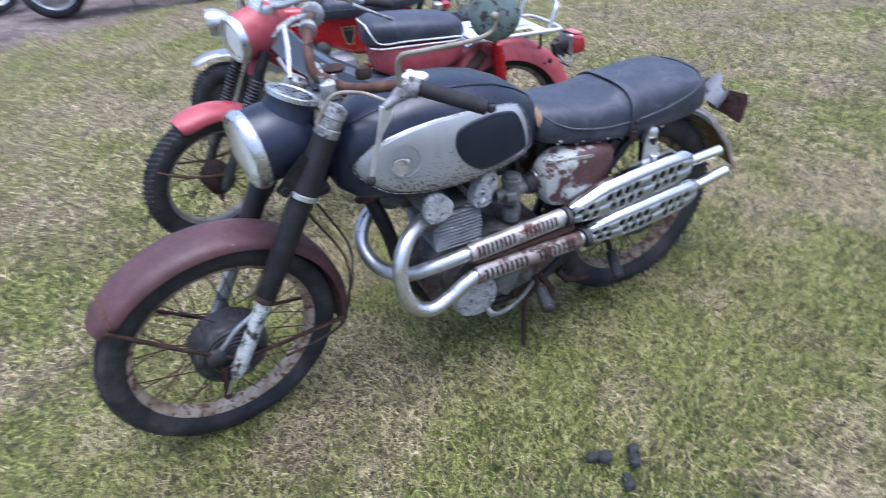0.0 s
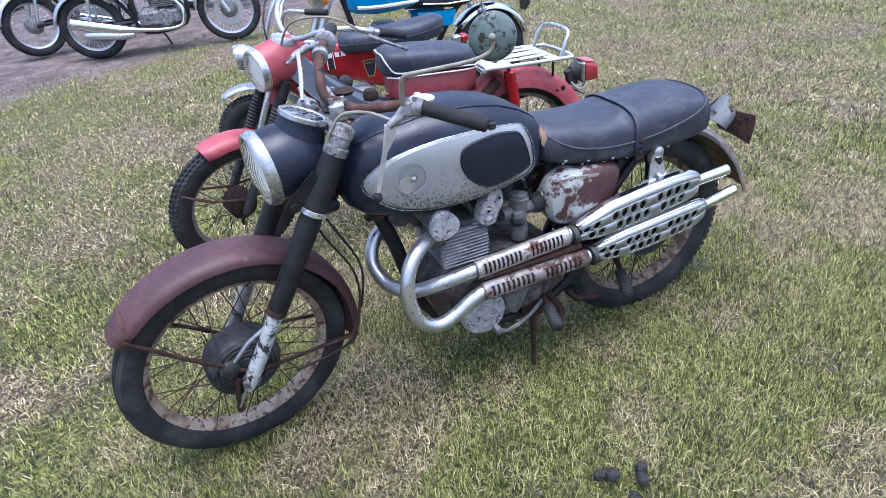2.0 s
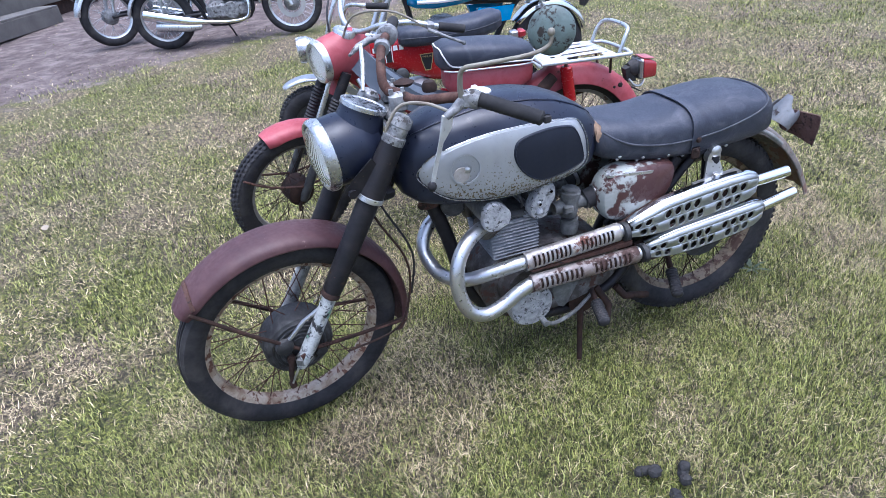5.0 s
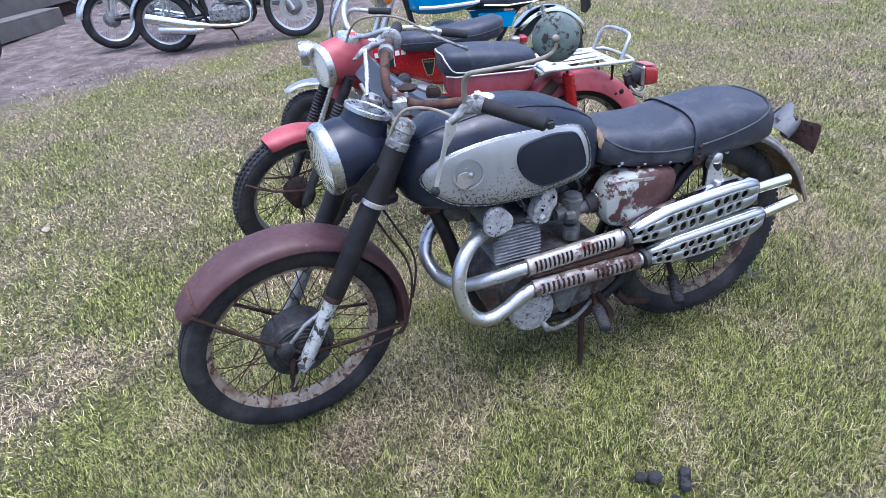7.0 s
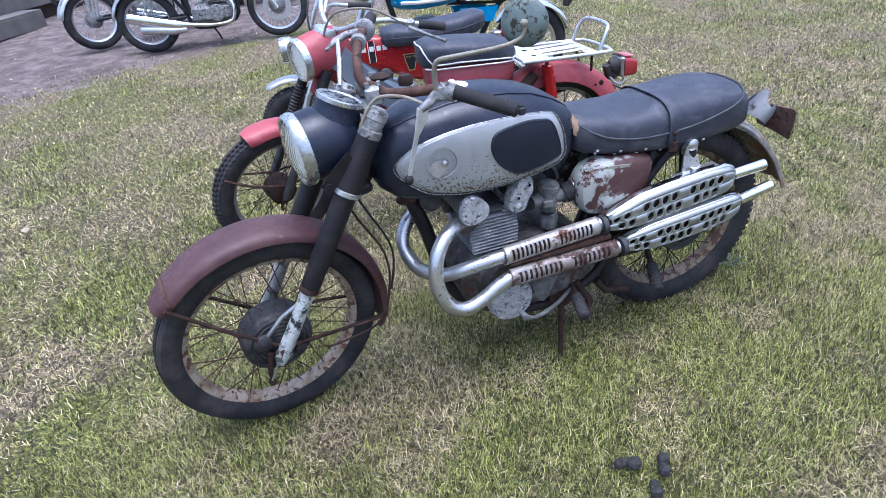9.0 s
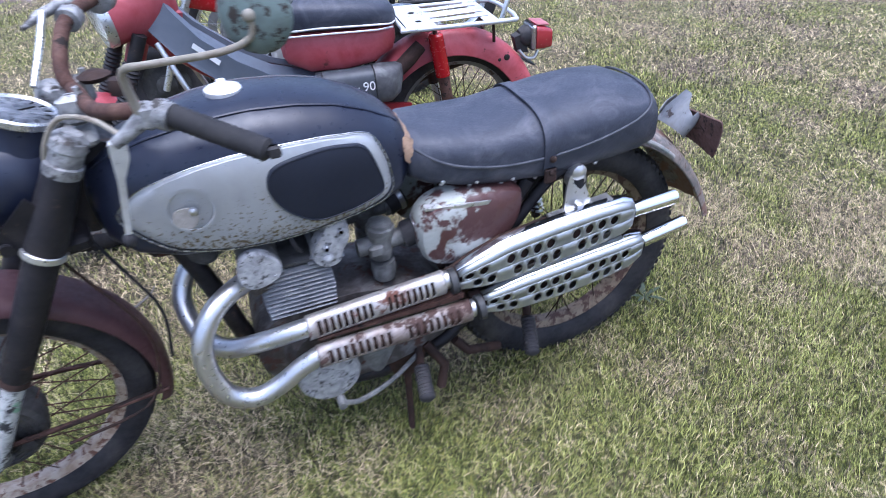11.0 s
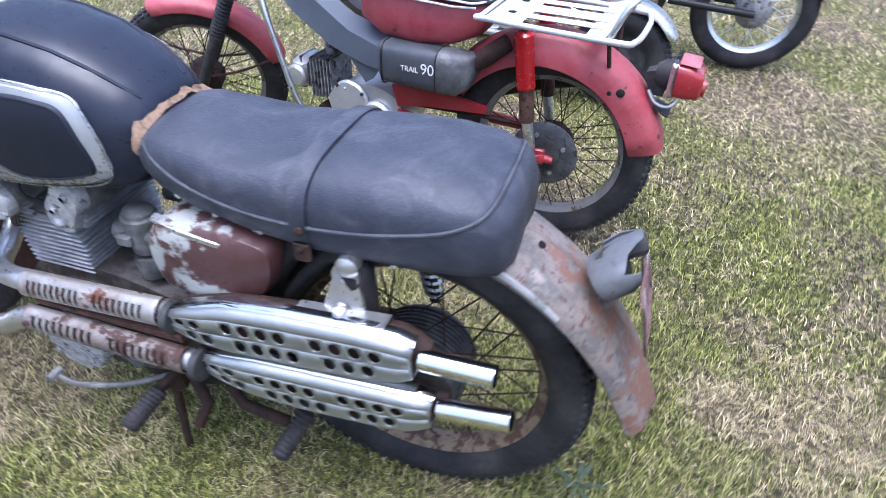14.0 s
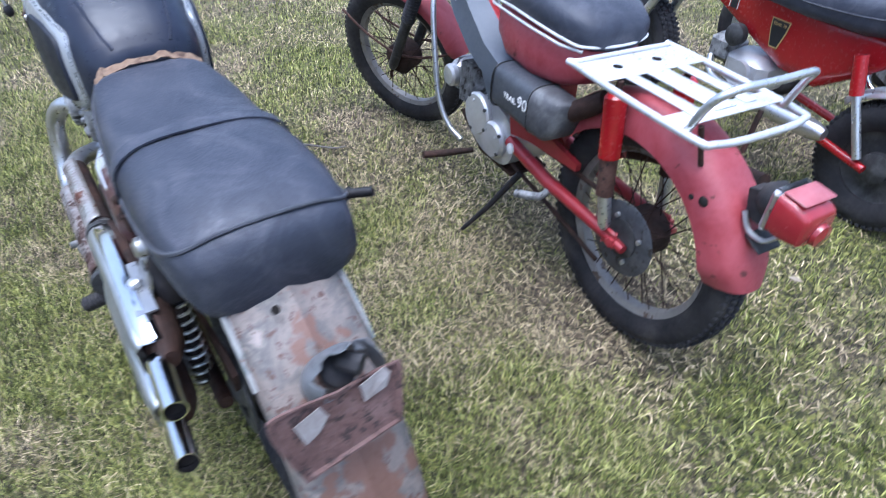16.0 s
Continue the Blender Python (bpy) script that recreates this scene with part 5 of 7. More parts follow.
for pth in (p_low, p_high):
    part("header_pipe", Shape().tube(pth, 0.0205, n=18, smooth=5), satin_pipe, ex)
    ribs = [(0.022, -0.014)] + [(rr, -0.012 + k * 0.0055 + dz) for k in range(6) for rr, dz in ((0.038, 0.0), (0.038, 0.0022), (0.03, 0.0024), (0.03, 0.0052))] + [(0.022, 0.024)]
    part("pipe_collar", Shape().turn(ribs, Vector(pth[0]) + Vector((-0.015, 0, 0)), Vector(pth[1]) - Vector(pth[0]), 22), collar_metal, ex, "finned exhaust collar gone brown")



def slotted(a, b, r):
    """A shield over the outer half of a straight pipe, with rows of slots through it."""
    a, b = Vector(a), Vector(b)
    cols = 44
    s = Shape()
    d = (b - a)
    rows = 8
    for j in range(rows):
        for i in range(cols):
            if 3 <= j <= 5 and i % 2 == 1 and 2 < i < 41 and i not in (21, 23):
                continue
            quad = []
            for uu, vv in ((0, 0), (1, 0), (1, 1), (0, 1)):
                u, v = (i + uu) / cols, (j + vv) / rows
                q = radians(-100 + 200 * v)
                quad.append(a + d * u + Vector((0, -math.cos(q) * r, math.sin(q) * r)))
            s.add(quad, [(0, 1, 2, 3)])
    return s


def sheet(name, s, material, parent, label="", thick=0.0025):
    ob = part(name, s, material, parent, label, 30)
    md = ob.modifiers.new("thickness", "SOLIDIFY")
    md.thickness, md.offset = thick, 0
    return ob


sheet("slotted_shield", slotted((-0.035, -0.173, 0.459), (0.262, -0.173, 0.477), 0.027), rusty_shield, ex, "slotted heat shield half gone to rust")
sheet("slotted_shield", slotted((-0.03, -0.2, 0.4), (0.31, -0.2, 0.402), 0.0255), rusty_lower, ex, "slotted heat shield half gone to rust")
part("shielded_pipe", Shape().tube([(-0.03, -0.172, 0.459), (0.26, -0.172, 0.477)], 0.0225, n=16), dark_rust, ex)
part("shielded_pipe", Shape().tube([(-0.025, -0.2, 0.4), (0.308, -0.2, 0.402)], 0.0222, n=16), dark_rust, ex)
part("shield_web", Shape().loft([[(-0.02, -0.178, 0.425), (-0.02, -0.192, 0.43), (-0.02, -0.192, 0.436), (-0.02, -0.17, 0.436)], [(0.3, -0.178, 0.43), (0.3, -0.195, 0.432), (0.3, -0.195, 0.446), (0.3, -0.17, 0.448)]]), rust, ex)

UP = [(0.27, 0.474, 0.024), (0.292, 0.478, 0.026), (0.33, 0.484, 0.04), (0.40, 0.493, 0.056), (0.5, 0.504, 0.058), (0.62, 0.516, 0.056), (0.69, 0.523, 0.05), (0.718, 0.527, 0.036), (0.736, 0.529, 0.02)]
DN = [(0.322, 0.4, 0.023), (0.345, 0.4, 0.026), (0.38, 0.4, 0.036), (0.44, 0.402, 0.047), (0.53, 0.406, 0.051), (0.65, 0.417, 0.05), (0.72, 0.427, 0.045), (0.75, 0.435, 0.032), (0.768, 0.44, 0.02)]
for line_, yc, tip, names in ((UP, -0.178, ((0.725, 0.528), (0.838, 0.537)), "upper"), (DN, -0.188, ((0.758, 0.44), (0.87, 0.463)), "lower")):
    # body coloured dark to give the cover's holes their shade
    muf = part("muffler_body", Shape().loft([[(x, yc + 0.018 + h * 0.62 * math.cos(q), z + h * 0.86 * math.sin(q)) for q in (2 * math.pi * j / 20 for j in range(20))] for x, z, h in line_]), dark_rust, ex)

    def station(x, line_=line_):
        for (xa, za, ha), (xb, zb, hb) in zip(line_, line_[1:]):
            if xa <= x <= xb:
                t = (x - xa) / (xb - xa)
                return za + (zb - za) * t, ha + (hb - ha) * t
        return line_[-1][1:]

    def outer(u, v, line_=line_, yc=yc, station=station):
        x0, x1 = line_[1][0], line_[-2][0]
        x = x0 + (x1 - x0) * u
        z, h = station(x)
        # lower fold, one flat tilted face, upper fold
        prof = ((0.0, 0.018, -0.98), (0.14, -0.022, -0.72), (0.8, -0.027, 0.62), (1.0, -0.0136, 0.93))
        for (va, ya, za), (vb, yb, zb) in zip(prof, prof[1:]):
            if v <= vb + 1e-6:
                f = (v - va) / (vb - va)
                break
        k = min(1.0, h / 0.045)
        return Vector((x, yc + (ya + (yb - ya) * f) * (0.35 + 0.65 * k) + 0.003 * (1 - k), z + h * (za + (zb - za) * f)))
    cols = 14
    rows_ = []
    for (v0, v1), shift, groups in (((0.0, 0.14), 0, ()), ((0.14, 0.48), 0.0, (1, 2, 4, 5, 6, 7, 9, 10, 11)), ((0.48, 0.8), 0.45, (0, 1, 3, 4, 5, 6, 8, 9, 10, 11)), ((0.8, 1.0), 0, ())):
        rows_.append(perforated([[1 if i in groups else 0 for i in range(cols)]], lambda u, v, v0=v0, v1=v1, shift=shift: outer(min(max(u * 1.04 + (shift - 0.25) / cols, 0.0), 1.0), v0 + (v1 - v0) * v), 0.33, 0.37))
    cover = rows_[0]
    for extra in rows_[1:]:
        cover.add(extra.v, extra.f)
    sheet("perforated_cover", cover, hole_plate, muf, "chrome silencer cover with rows of round holes", 0.002)
    part("cover_top", Shape().loft([[(x, yc + 0.012 - (0.042 if h > 0.04 else h * 1.05) * math.cos(q) ** 0.6, z + h * 1.03 * math.sin(q)) for q in (radians(a) for a in (64, 68, 73, 78, 83, 89))] + [(x, yc + 0.02, z + h * 0.8)] for x, z, h in line_[1:-1]]), bright_chrome, muf, "bright chrome upper edge of the silencer cover")
    part("tail_pipe", Shape().turn([(0.0165, 0.0), (0.0175, 0.004), (0.0175, 1.0), (0.0155, 1.0), (0.015, 0.4)], (0, 0, 0), (0, 0, 1), 24, caps=False).moved(Matrix.Translation((tip[0][0], yc + 0.0, tip[0][1])) @ (Vector((tip[1][0] - tip[0][0], -0.005, tip[1][1] - tip[0][1]))).to_track_quat("Z", "Y").to_matrix().to_4x4() @ Matrix.Diagonal((1, 1, Vector((tip[1][0] - tip[0][0], 0, tip[1][1] - tip[0][1])).length, 1))), bright_chrome, muf, "bright chrome tail pipe")
    part("tail_pipe_inside", Shape().turn([(0.0, 0.0), (0.0155, 0.0)], (tip[1][0] - 0.012, yc - 0.004, tip[1][1] - 0.002), (1, 0, 0.1), 16), hole_dark, muf)
    part("clamp_band", Shape().turn([(0.024, -0.008), (0.029, -0.007), (0.029, 0.007), (0.024, 0.008)], (line_[0][0] + 0.012, -0.178 if yc > -0.18 else -0.202, line_[0][1]), (1, 0, 0.06), 20), dark_alloy, muf)
part("muffler_bracket", Shape().loft([[(x, -0.15, 0.56), (x, -0.156, 0.562), (x2, -0.138, 0.628), (x2, -0.132, 0.628)] for x, x2 in ((0.56, 0.578), (0.63, 0.612))]).turn([(0.012, 0.0), (0.022, 0.0), (0.022, 0.02), (0.012, 0.02)], (0.596, -0.124, 0.622), (0, -1, 0), 18, closed=True).loft([[(x, -0.15, z - 0.004), (x, -0.18, z - 0.004), (x, -0.18, z), (x, -0.15, z)] for x, z in ((0.52, 0.561), (0.67, 0.575))]).turn([(0.011, 0), (0.011, 0.01), (0.006, 0.012)], (0.592, -0.164, 0.57), (0, -0.2, 1), 6), satin_pipe, ex)

# footrests and stand
for x, y, z, n_ in ((0.2, -0.14, 0.3, 0), (0.5, -0.1, 0.32, 1)):
    tip = Vector((0.176, -0.268, 0.235) if n_ == 0 else (0.462, -0.222, 0.212))
    base = Vector((x, y, z - 0.03))
    ridge = [(0.35, 0.012), (0.37, 0.0165)] + [(0.4 + k * 0.03, 0.0165 if k % 2 else 0.019) for k in range(19)] + [(0.97, 0.0165), (1.0, 0.01)]
    fp = Shape().tube([base.lerp(tip, t) for t, _ in ridge], [q for _, q in ridge], n=12)
    pg = part("footrest", fp, rubber, bike, "ribbed rubber footrest")
    part("footrest_arm", Shape().tube([Vector((x + 0.04, -0.1, z + 0.02)), base, base.lerp(tip, 0.5)], 0.01, n=10), dark_rust, pg)
part("side_stand", Shape().tube([(0.172, -0.13, 0.24), (0.166, -0.138, 0.13), (0.16, -0.148, 0.006)], [0.011, 0.009, 0.008], n=10, smooth=3), dark_rust, bike, "rusty side stand sunk in the grass")
part("stand_bracket", Shape().turn([(0.012, -0.008), (0.042, -0.006), (0.042, 0.006), (0.012, 0.008)], (0.17, -0.135, 0.235), (0.1, 1, 0), 14).box((0.2, -0.12, 0.27), (0.05, 0.03, 0.09), 0.01), dark_rust, bike, "rusty stand bracket under the crankcase")
part("centre_stand", Shape().tube([(0.3, -0.12, 0.24), (0.33, -0.13, 0.2), (0.42, -0.12, 0.17)], 0.012, n=10).tube([(0.22, -0.13, 0.27), (0.26, -0.15, 0.2), (0.24, -0.17, 0.15)], 0.012, n=10), dark_rust, bike)
part("chain_guard", Shape().loft([[(x, -0.085, z), (x, -0.075, z + 0.004), (x, -0.075, z + 0.04), (x, -0.085, z + 0.036)] for x, z in ((0.34, 0.33), (0.5, 0.36), (0.62, 0.39), (0.72, 0.38))]), dark_rust, bike)
part("sprocket", Shape().turn([(0.06, -0.004), (0.088, -0.004), (0.092, 0.0), (0.088, 0.004), (0.06, 0.004)], (RA.x, -0.07, RA.z), (0, 1, 0), 40, closed=True), dark_alloy, bike)

# rear wheel and mudguard
fins = []
for i in range(8):
    fins += [(0.09, -0.034 + i * 0.01), (0.098, -0.032 + i * 0.01), (0.098, -0.029 + i * 0.01), (0.09, -0.027 + i * 0.01)]
hub = Shape().turn([(0.02, -0.085), (0.04, -0.07), (0.085, -0.05), (0.09, -0.04)] + fins + [(0.09, 0.05), (0.085, 0.06), (0.02, 0.07)], n=32)
rear_rim = surface("dark_rusted_rim", [(0.11, 0.085, 0.055), (0.18, 0.14, 0.095), (0.07, 0.042, 0.028)], 24, rough=(0.5, 0.7), metal=0.35, bump=0.2, speck=(0.06, 0.032, 0.022), speck_scale=38, speck_amount=0.5)
spoked_wheel(bike, RA, 0.326, 0.092, 0.254, hub, "block", 36, rubber, rear_rim, dark_alloy, dark_rust, None, 0.09)
tail_paint = surface("peeling_grey_tail_paint", [(0.1, 0.084, 0.074), (0.17, 0.14, 0.122), (0.085, 0.08, 0.075), (0.24, 0.2, 0.175)], 18, rough=(0.45, 0.7), bump=0.4, speck=(0.085, 0.05, 0.04), speck_scale=62, speck_amount=0.57)
# bare rust spreads over the middle of the tail
stained(tail_paint, (0.13, 0.07, 0.05), 0.3, 0.78, 26, 3.0, 0.5, 0.35)
rg = part("rear_mudguard", mudguard(RA.x - 0.01, RA.z, 0.383, 150, 7, 0.088, 0.034, 40, 0.003, 0.009, 0.045), tail_paint, bike, "rear mudguard of peeling grey paint over rust")
for x, z, y in ((0.9, 0.597, -0.071), (0.922, 0.574, -0.073), (0.86, 0.665, -0.03)):
    e = Vector((x - RA.x + 0.01, 0, z - RA.z)).normalized()
    part("bolt_hole", Shape().turn([(0.0, 0.0), (0.0065, 0.0)], (x, y, z), e + Vector((0, -0.55, 0)), 10), hole_dark, rg)
for s_ in (-1, 1):
    part("mudguard_rail", Shape().tube(arc_path(RA.x - 0.01, RA.z, 0.362, 100, 46, 12, s_ * 0.086), 0.006, n=8), peeling, rg)
br = Shape()
cup_c, cup_u, cup_w, cup_a = Vector((0.962, 0.002, 0.614)), Vector((0, 1, 0)), Vector((-0.75, 0, 0.66)), Vector((0.66, 0, 0.75))
wall_out, wall_in = [], []
for k in range(19):
    q = radians(15 + 225 * k / 18)
    tall = 0.03 + 0.052 * math.exp(-((math.degrees(q) - 92) / 42) ** 2) + 0.022 * math.exp(-((math.degrees(q) - 200) / 30) ** 2) + 0.003 * (k % 3)
    for wall, rr in ((wall_out, 0.046), (wall_in, 0.044)):
        e = cup_u * (math.cos(q) * rr) + cup_w * (math.sin(q) * rr * 0.8)
        wall.append([cup_c + e - cup_a * 0.012, cup_c + e * 1.05 + cup_a * tall * 0.55, cup_c + e * (0.86 + 0.1 * math.sin(k * 1.7)) + cup_a * tall])
br.loft([o + list(reversed(i_)) for o, i_ in zip(wall_out, wall_in)])
br.sweep([(0.962, 0.046, 0.625), (0.982, 0.05, 0.65), (0.998, 0.046, 0.669)], [(-0.0015, -0.024), (0.0015, -0.024), (0.0015, 0.02), (-0.0015, 0.022)], up=(0.75, 0.3, -0.65), scale=[1.1, 0.9, 0.35])
lamp_steel = surface("spotted_grey_sheet", [(0.09, 0.095, 0.105), (0.15, 0.155, 0.165), (0.11, 0.1, 0.095)], 12, rough=(0.45, 0.65), metal=0.3, bump=0.2, speck=(0.03, 0.022, 0.02), speck_scale=30, speck_amount=0.6)
tb = part("tail_lamp_bracket", br, lamp_steel, bike, "crumpled grey sheet-metal tail lamp bracket")
P_TL, P_TR, P_BL, P_BR = Vector((1.006, -0.112, 0.655)), Vector((1.0, 0.072, 0.642)), Vector((1.032, -0.09, 0.541)), Vector((1.03, 0.06, 0.561))


def on_plate(u, v, lift=0.0):
    p = P_TL.lerp(P_TR, u).lerp(P_BL.lerp(P_BR, u), v)
    return p + Vector((0.95, 0.0, 0.28)) * (lift + 0.004 * noise.noise(Vector((u * 3, v * 2, 4))))


rim_uv = [(0.08, 0.0), (0.5, 0.02), (0.94, 0.0), (1.0, 0.1), (0.99, 0.55), (0.97, 0.93), (0.92, 1.0), (0.5, 0.985), (0.1, 1.0), (0.05, 0.94), (0.0, 0.4), (0.01, 0.1)]
plate_rings = [[on_plate(0.5 + (u - 0.5) * k, 0.5 + (v - 0.5) * k, d) for u, v in outline(rim_uv, 3)] for k, d in ((0.02, 0.0), (0.5, 0.0), (0.9, 0.0), (0.94, 0.005), (1.0, 0.005), (1.0, 0.001), (0.5, -0.003), (0.02, -0.003))]
ph = part("plate_holder", Shape().loft(plate_rings), plate_rust, tb, "crusted blank rusty plate holder")
flake_paint = surface("pale_flaking_paint", [(0.19, 0.165, 0.155), (0.3, 0.28, 0.27)], 60, rough=(0.6, 0.8), bump=0.3)
for flake_uv, curl in (([(0.16, 0.22), (0.36, 0.12), (0.4, 0.3), (0.3, 0.45), (0.18, 0.5)], 0.0035), ([(0.66, 0.08), (0.86, -0.02), (0.9, 0.1), (0.86, 0.3), (0.68, 0.36)], 0.006)):
    part("paint_flake", Shape().loft([[on_plate(u, v, d + curl * (1 if v < 0.2 else 0.6)) for u, v in flake_uv] for d in (0.0, 0.0015)]), flake_paint, ph, "pale flake of old paint")
part("lamp_wire", Shape().tube([(0.965, 0.01, 0.64), (0.98, 0.006, 0.66), (1.0, 0.02, 0.662)], 0.014, n=8, smooth=3), rubber, tb)
part("lamp_socket", Shape().turn([(0.012, -0.012), (0.022, -0.008), (0.022, 0.012), (0.016, 0.016)], (0.968, 0.0, 0.632), (0.66, 0, 0.75), 16), rubber, tb)
part("kick_lever", Shape().tube([(0.46, 0.13, 0.36), (0.55, 0.19, 0.52), (0.63, 0.2, 0.64)], 0.008, n=8).tube([(0.63, 0.17, 0.64), (0.67, 0.225, 0.652)], 0.009, n=10), black_worn, bike)


# ---- the red step-through trail motorcycle beside it ----
trail = thing("trail_motorcycle", "sun-faded red step-through trail motorcycle with a white luggage rack", "motorcycle",
              Matrix.Translation((0.07, 1.012, 0.008)) @ Matrix.Rotation(radians(-6.2), 4, "Z") @ Matrix.Rotation(radians(-1), 4, "X") @ Matrix.Scale(0.98, 4))
TF, TR = Vector((-0.655, 0, 0.3)), Vector((0.685, 0, 0.306))
ta_p, ta_d = Vector((-0.33, 0, 0.82)), Vector((0.46, 0, 0.888))
TSTEER = Matrix.Translation(ta_p) @ Matrix.Rotation(radians(28), 4, ta_d) @ Matrix.Translation(-ta_p)
hub = Shape().turn([(0.015, -0.06), (0.05, -0.055), (0.062, -0.045), (0.064, 0.03), (0.05, 0.04), (0.02, 0.06)], n=26)
tw = spoked_wheel(trail, TF, 0.3, 0.076, 0.228, hub, "block", 36, rubber, old_rim, dark_rust, dark_rust, TSTEER, 0.055)
part("brake_lever", Shape().tube([(0.0, -0.06, 0.0), (-0.03, -0.068, -0.05), (-0.03, -0.07, -0.07)], 0.007, n=8), dark_rust, tw)
for s_ in (-1, 1):
    leg = new("fork_leg")
    leg.empty_display_size = 0.05
    leg.parent, leg.matrix_basis = trail, TSTEER

    def at(z, s_=s_):
        return (-0.655 + (z - 0.3) * 0.56, s_ * 0.075, z)
    part("slider", Shape().tube([at(z) for z in (0.28, 0.3, 0.4, 0.5)], [0.014, 0.02, 0.02, 0.021], n=14), dark_alloy, leg)
    boot = [at(0.5 + 0.2 * i / 32) for i in range(33)]
    part("rubber_boot", Shape().tube(boot, [0.026 if i % 2 else 0.021 for i in range(33)], n=16), rubber, leg, "ribbed black rubber fork boot")
    part("upper_tube", Shape().tube([at(z) for z in (0.7, 0.8)], 0.022, n=14), black_worn, leg)
mg = part("front_mudguard", mudguard(TF.x, TF.z, 0.325, 110, 14, 0.062, 0.04, 28), pale_red, trail, "chalky faded red front mudguard", m=TSTEER)
for s_ in (-1, 1):
    part("stay", Shape().tube([(TF.x + 0.02, s_ * 0.07, TF.z + 0.04), (TF.x - 0.14, s_ * 0.06, TF.z + 0.1), (TF.x - 0.24, s_ * 0.055, TF.z + 0.17)], 0.005, n=7, smooth=3), rust, mg)
    part("stay", Shape().tube([(TF.x + 0.02, s_ * 0.07, TF.z + 0.04), (TF.x + 0.14, s_ * 0.06, TF.z + 0.05), (TF.x + 0.27, s_ * 0.055, TF.z + 0.09)], 0.005, n=7, smooth=3), rust, mg)

th = new("headlamp")
th.empty_display_size = 0.05
th.parent, th.matrix_basis = trail, TSTEER
tc, td = Vector((-0.45, 0, 0.84)), Vector((0.99, 0, 0.05))
part("shell", Shape().loft([[(x, hw * math.cos(q), z + h * math.sin(q)) for q in (2 * math.pi * j / 24 for j in range(24))] for x, hw, z, h in ((-0.45, 0.08, 0.84, 0.082), (-0.42, 0.084, 0.845, 0.088), (-0.36, 0.078, 0.85, 0.095), (-0.29, 0.066, 0.845, 0.1), (-0.24, 0.045, 0.83, 0.09), (-0.22, 0.02, 0.82, 0.05))]), pale_red, th, "faded red headlamp shell")
part("chrome_rim", Shape().turn([(0.07, -0.016), (0.08, -0.018), (0.087, -0.008), (0.086, 0.012), (0.078, 0.014), (0.074, 0.0)], tc, td, 36, closed=True), chrome, th)
part("reflector", Shape().turn([(0.0, 0.045), (0.03, 0.04), (0.055, 0.02), (0.074, -0.006)], tc, td, 30), reflector_mat, th)
ln = part("lens", Shape().turn([(0.0, -0.034), (0.03, -0.031), (0.055, -0.022), (0.074, -0.008), (0.074, -0.005), (0.055, -0.018), (0.03, -0.027), (0.0, -0.03)], tc, td, 30, caps=False), glass, th)
ln.visible_shadow = False
part("speedometer", Shape().turn([(0.05, -0.03), (0.048, 0.0), (0.044, 0.006), (0.04, 0.004), (0.0, 0.004)], (-0.32, 0, 0.94), (0.25, 0, 0.97), 26), chrome, th)
part("side_mudflap", Shape().loft([[(-0.3, s * 0.05, 0.74), (-0.24, s * 0.05, 0.72), (-0.22, s * 0.05, 0.82), (-0.3, s * 0.06, 0.84)] for s in (-1, 1)]), pale_red, th)

tb_ = new("handlebar")
tb_.empty_display_size = 0.05
tb_.parent, tb_.matrix_basis = trail, TSTEER
for s_ in (-1, 1):
    part("bar_tube", Shape().tube([(-0.29, 0, 0.93), (-0.28, s_ * 0.08, 0.95), (-0.24, s_ * 0.16, 0.99), (-0.16, s_ * 0.24, 1.005), (-0.09, s_ * 0.29, 0.99), (0.02, s_ * 0.33, 0.965)], 0.011, n=12, smooth=4), chrome, tb_)
    part("grip", Shape().tube([(-0.07, s_ * 0.298, 0.985), (-0.065, s_ * 0.3, 0.984), (0.03, s_ * 0.335, 0.962), (0.034, s_ * 0.337, 0.961)], [0.013, 0.0165, 0.017, 0.012], n=14), grey_rubber, tb_)
    part("lever_perch", Shape().box((-0.1, s_ * 0.285, 0.993), (0.035, 0.035, 0.03), 0.008), alloy, tb_)
    part("lever", Shape().tube([(-0.12, s_ * 0.3, 0.985), (-0.06, s_ * 0.34, 0.955), (0.0, s_ * 0.37, 0.925)], [0.008, 0.006, 0.006], n=8, smooth=3).ball((0.003, s_ * 0.372, 0.924), (0.009, 0.009, 0.009)), alloy, tb_)
part("cable", Shape().tube([(-0.12, -0.28, 0.99), (-0.22, -0.2, 1.05), (-0.32, -0.08, 1.02), (-0.36, -0.03, 0.9)], 0.0045, n=7, smooth=6), khaki, tb_)
part("cable", Shape().tube([(-0.12, 0.28, 0.99), (-0.24, 0.18, 1.07), (-0.36, 0.06, 1.0), (-0.37, 0.02, 0.86)], 0.004, n=7, smooth=6), rubber, tb_)

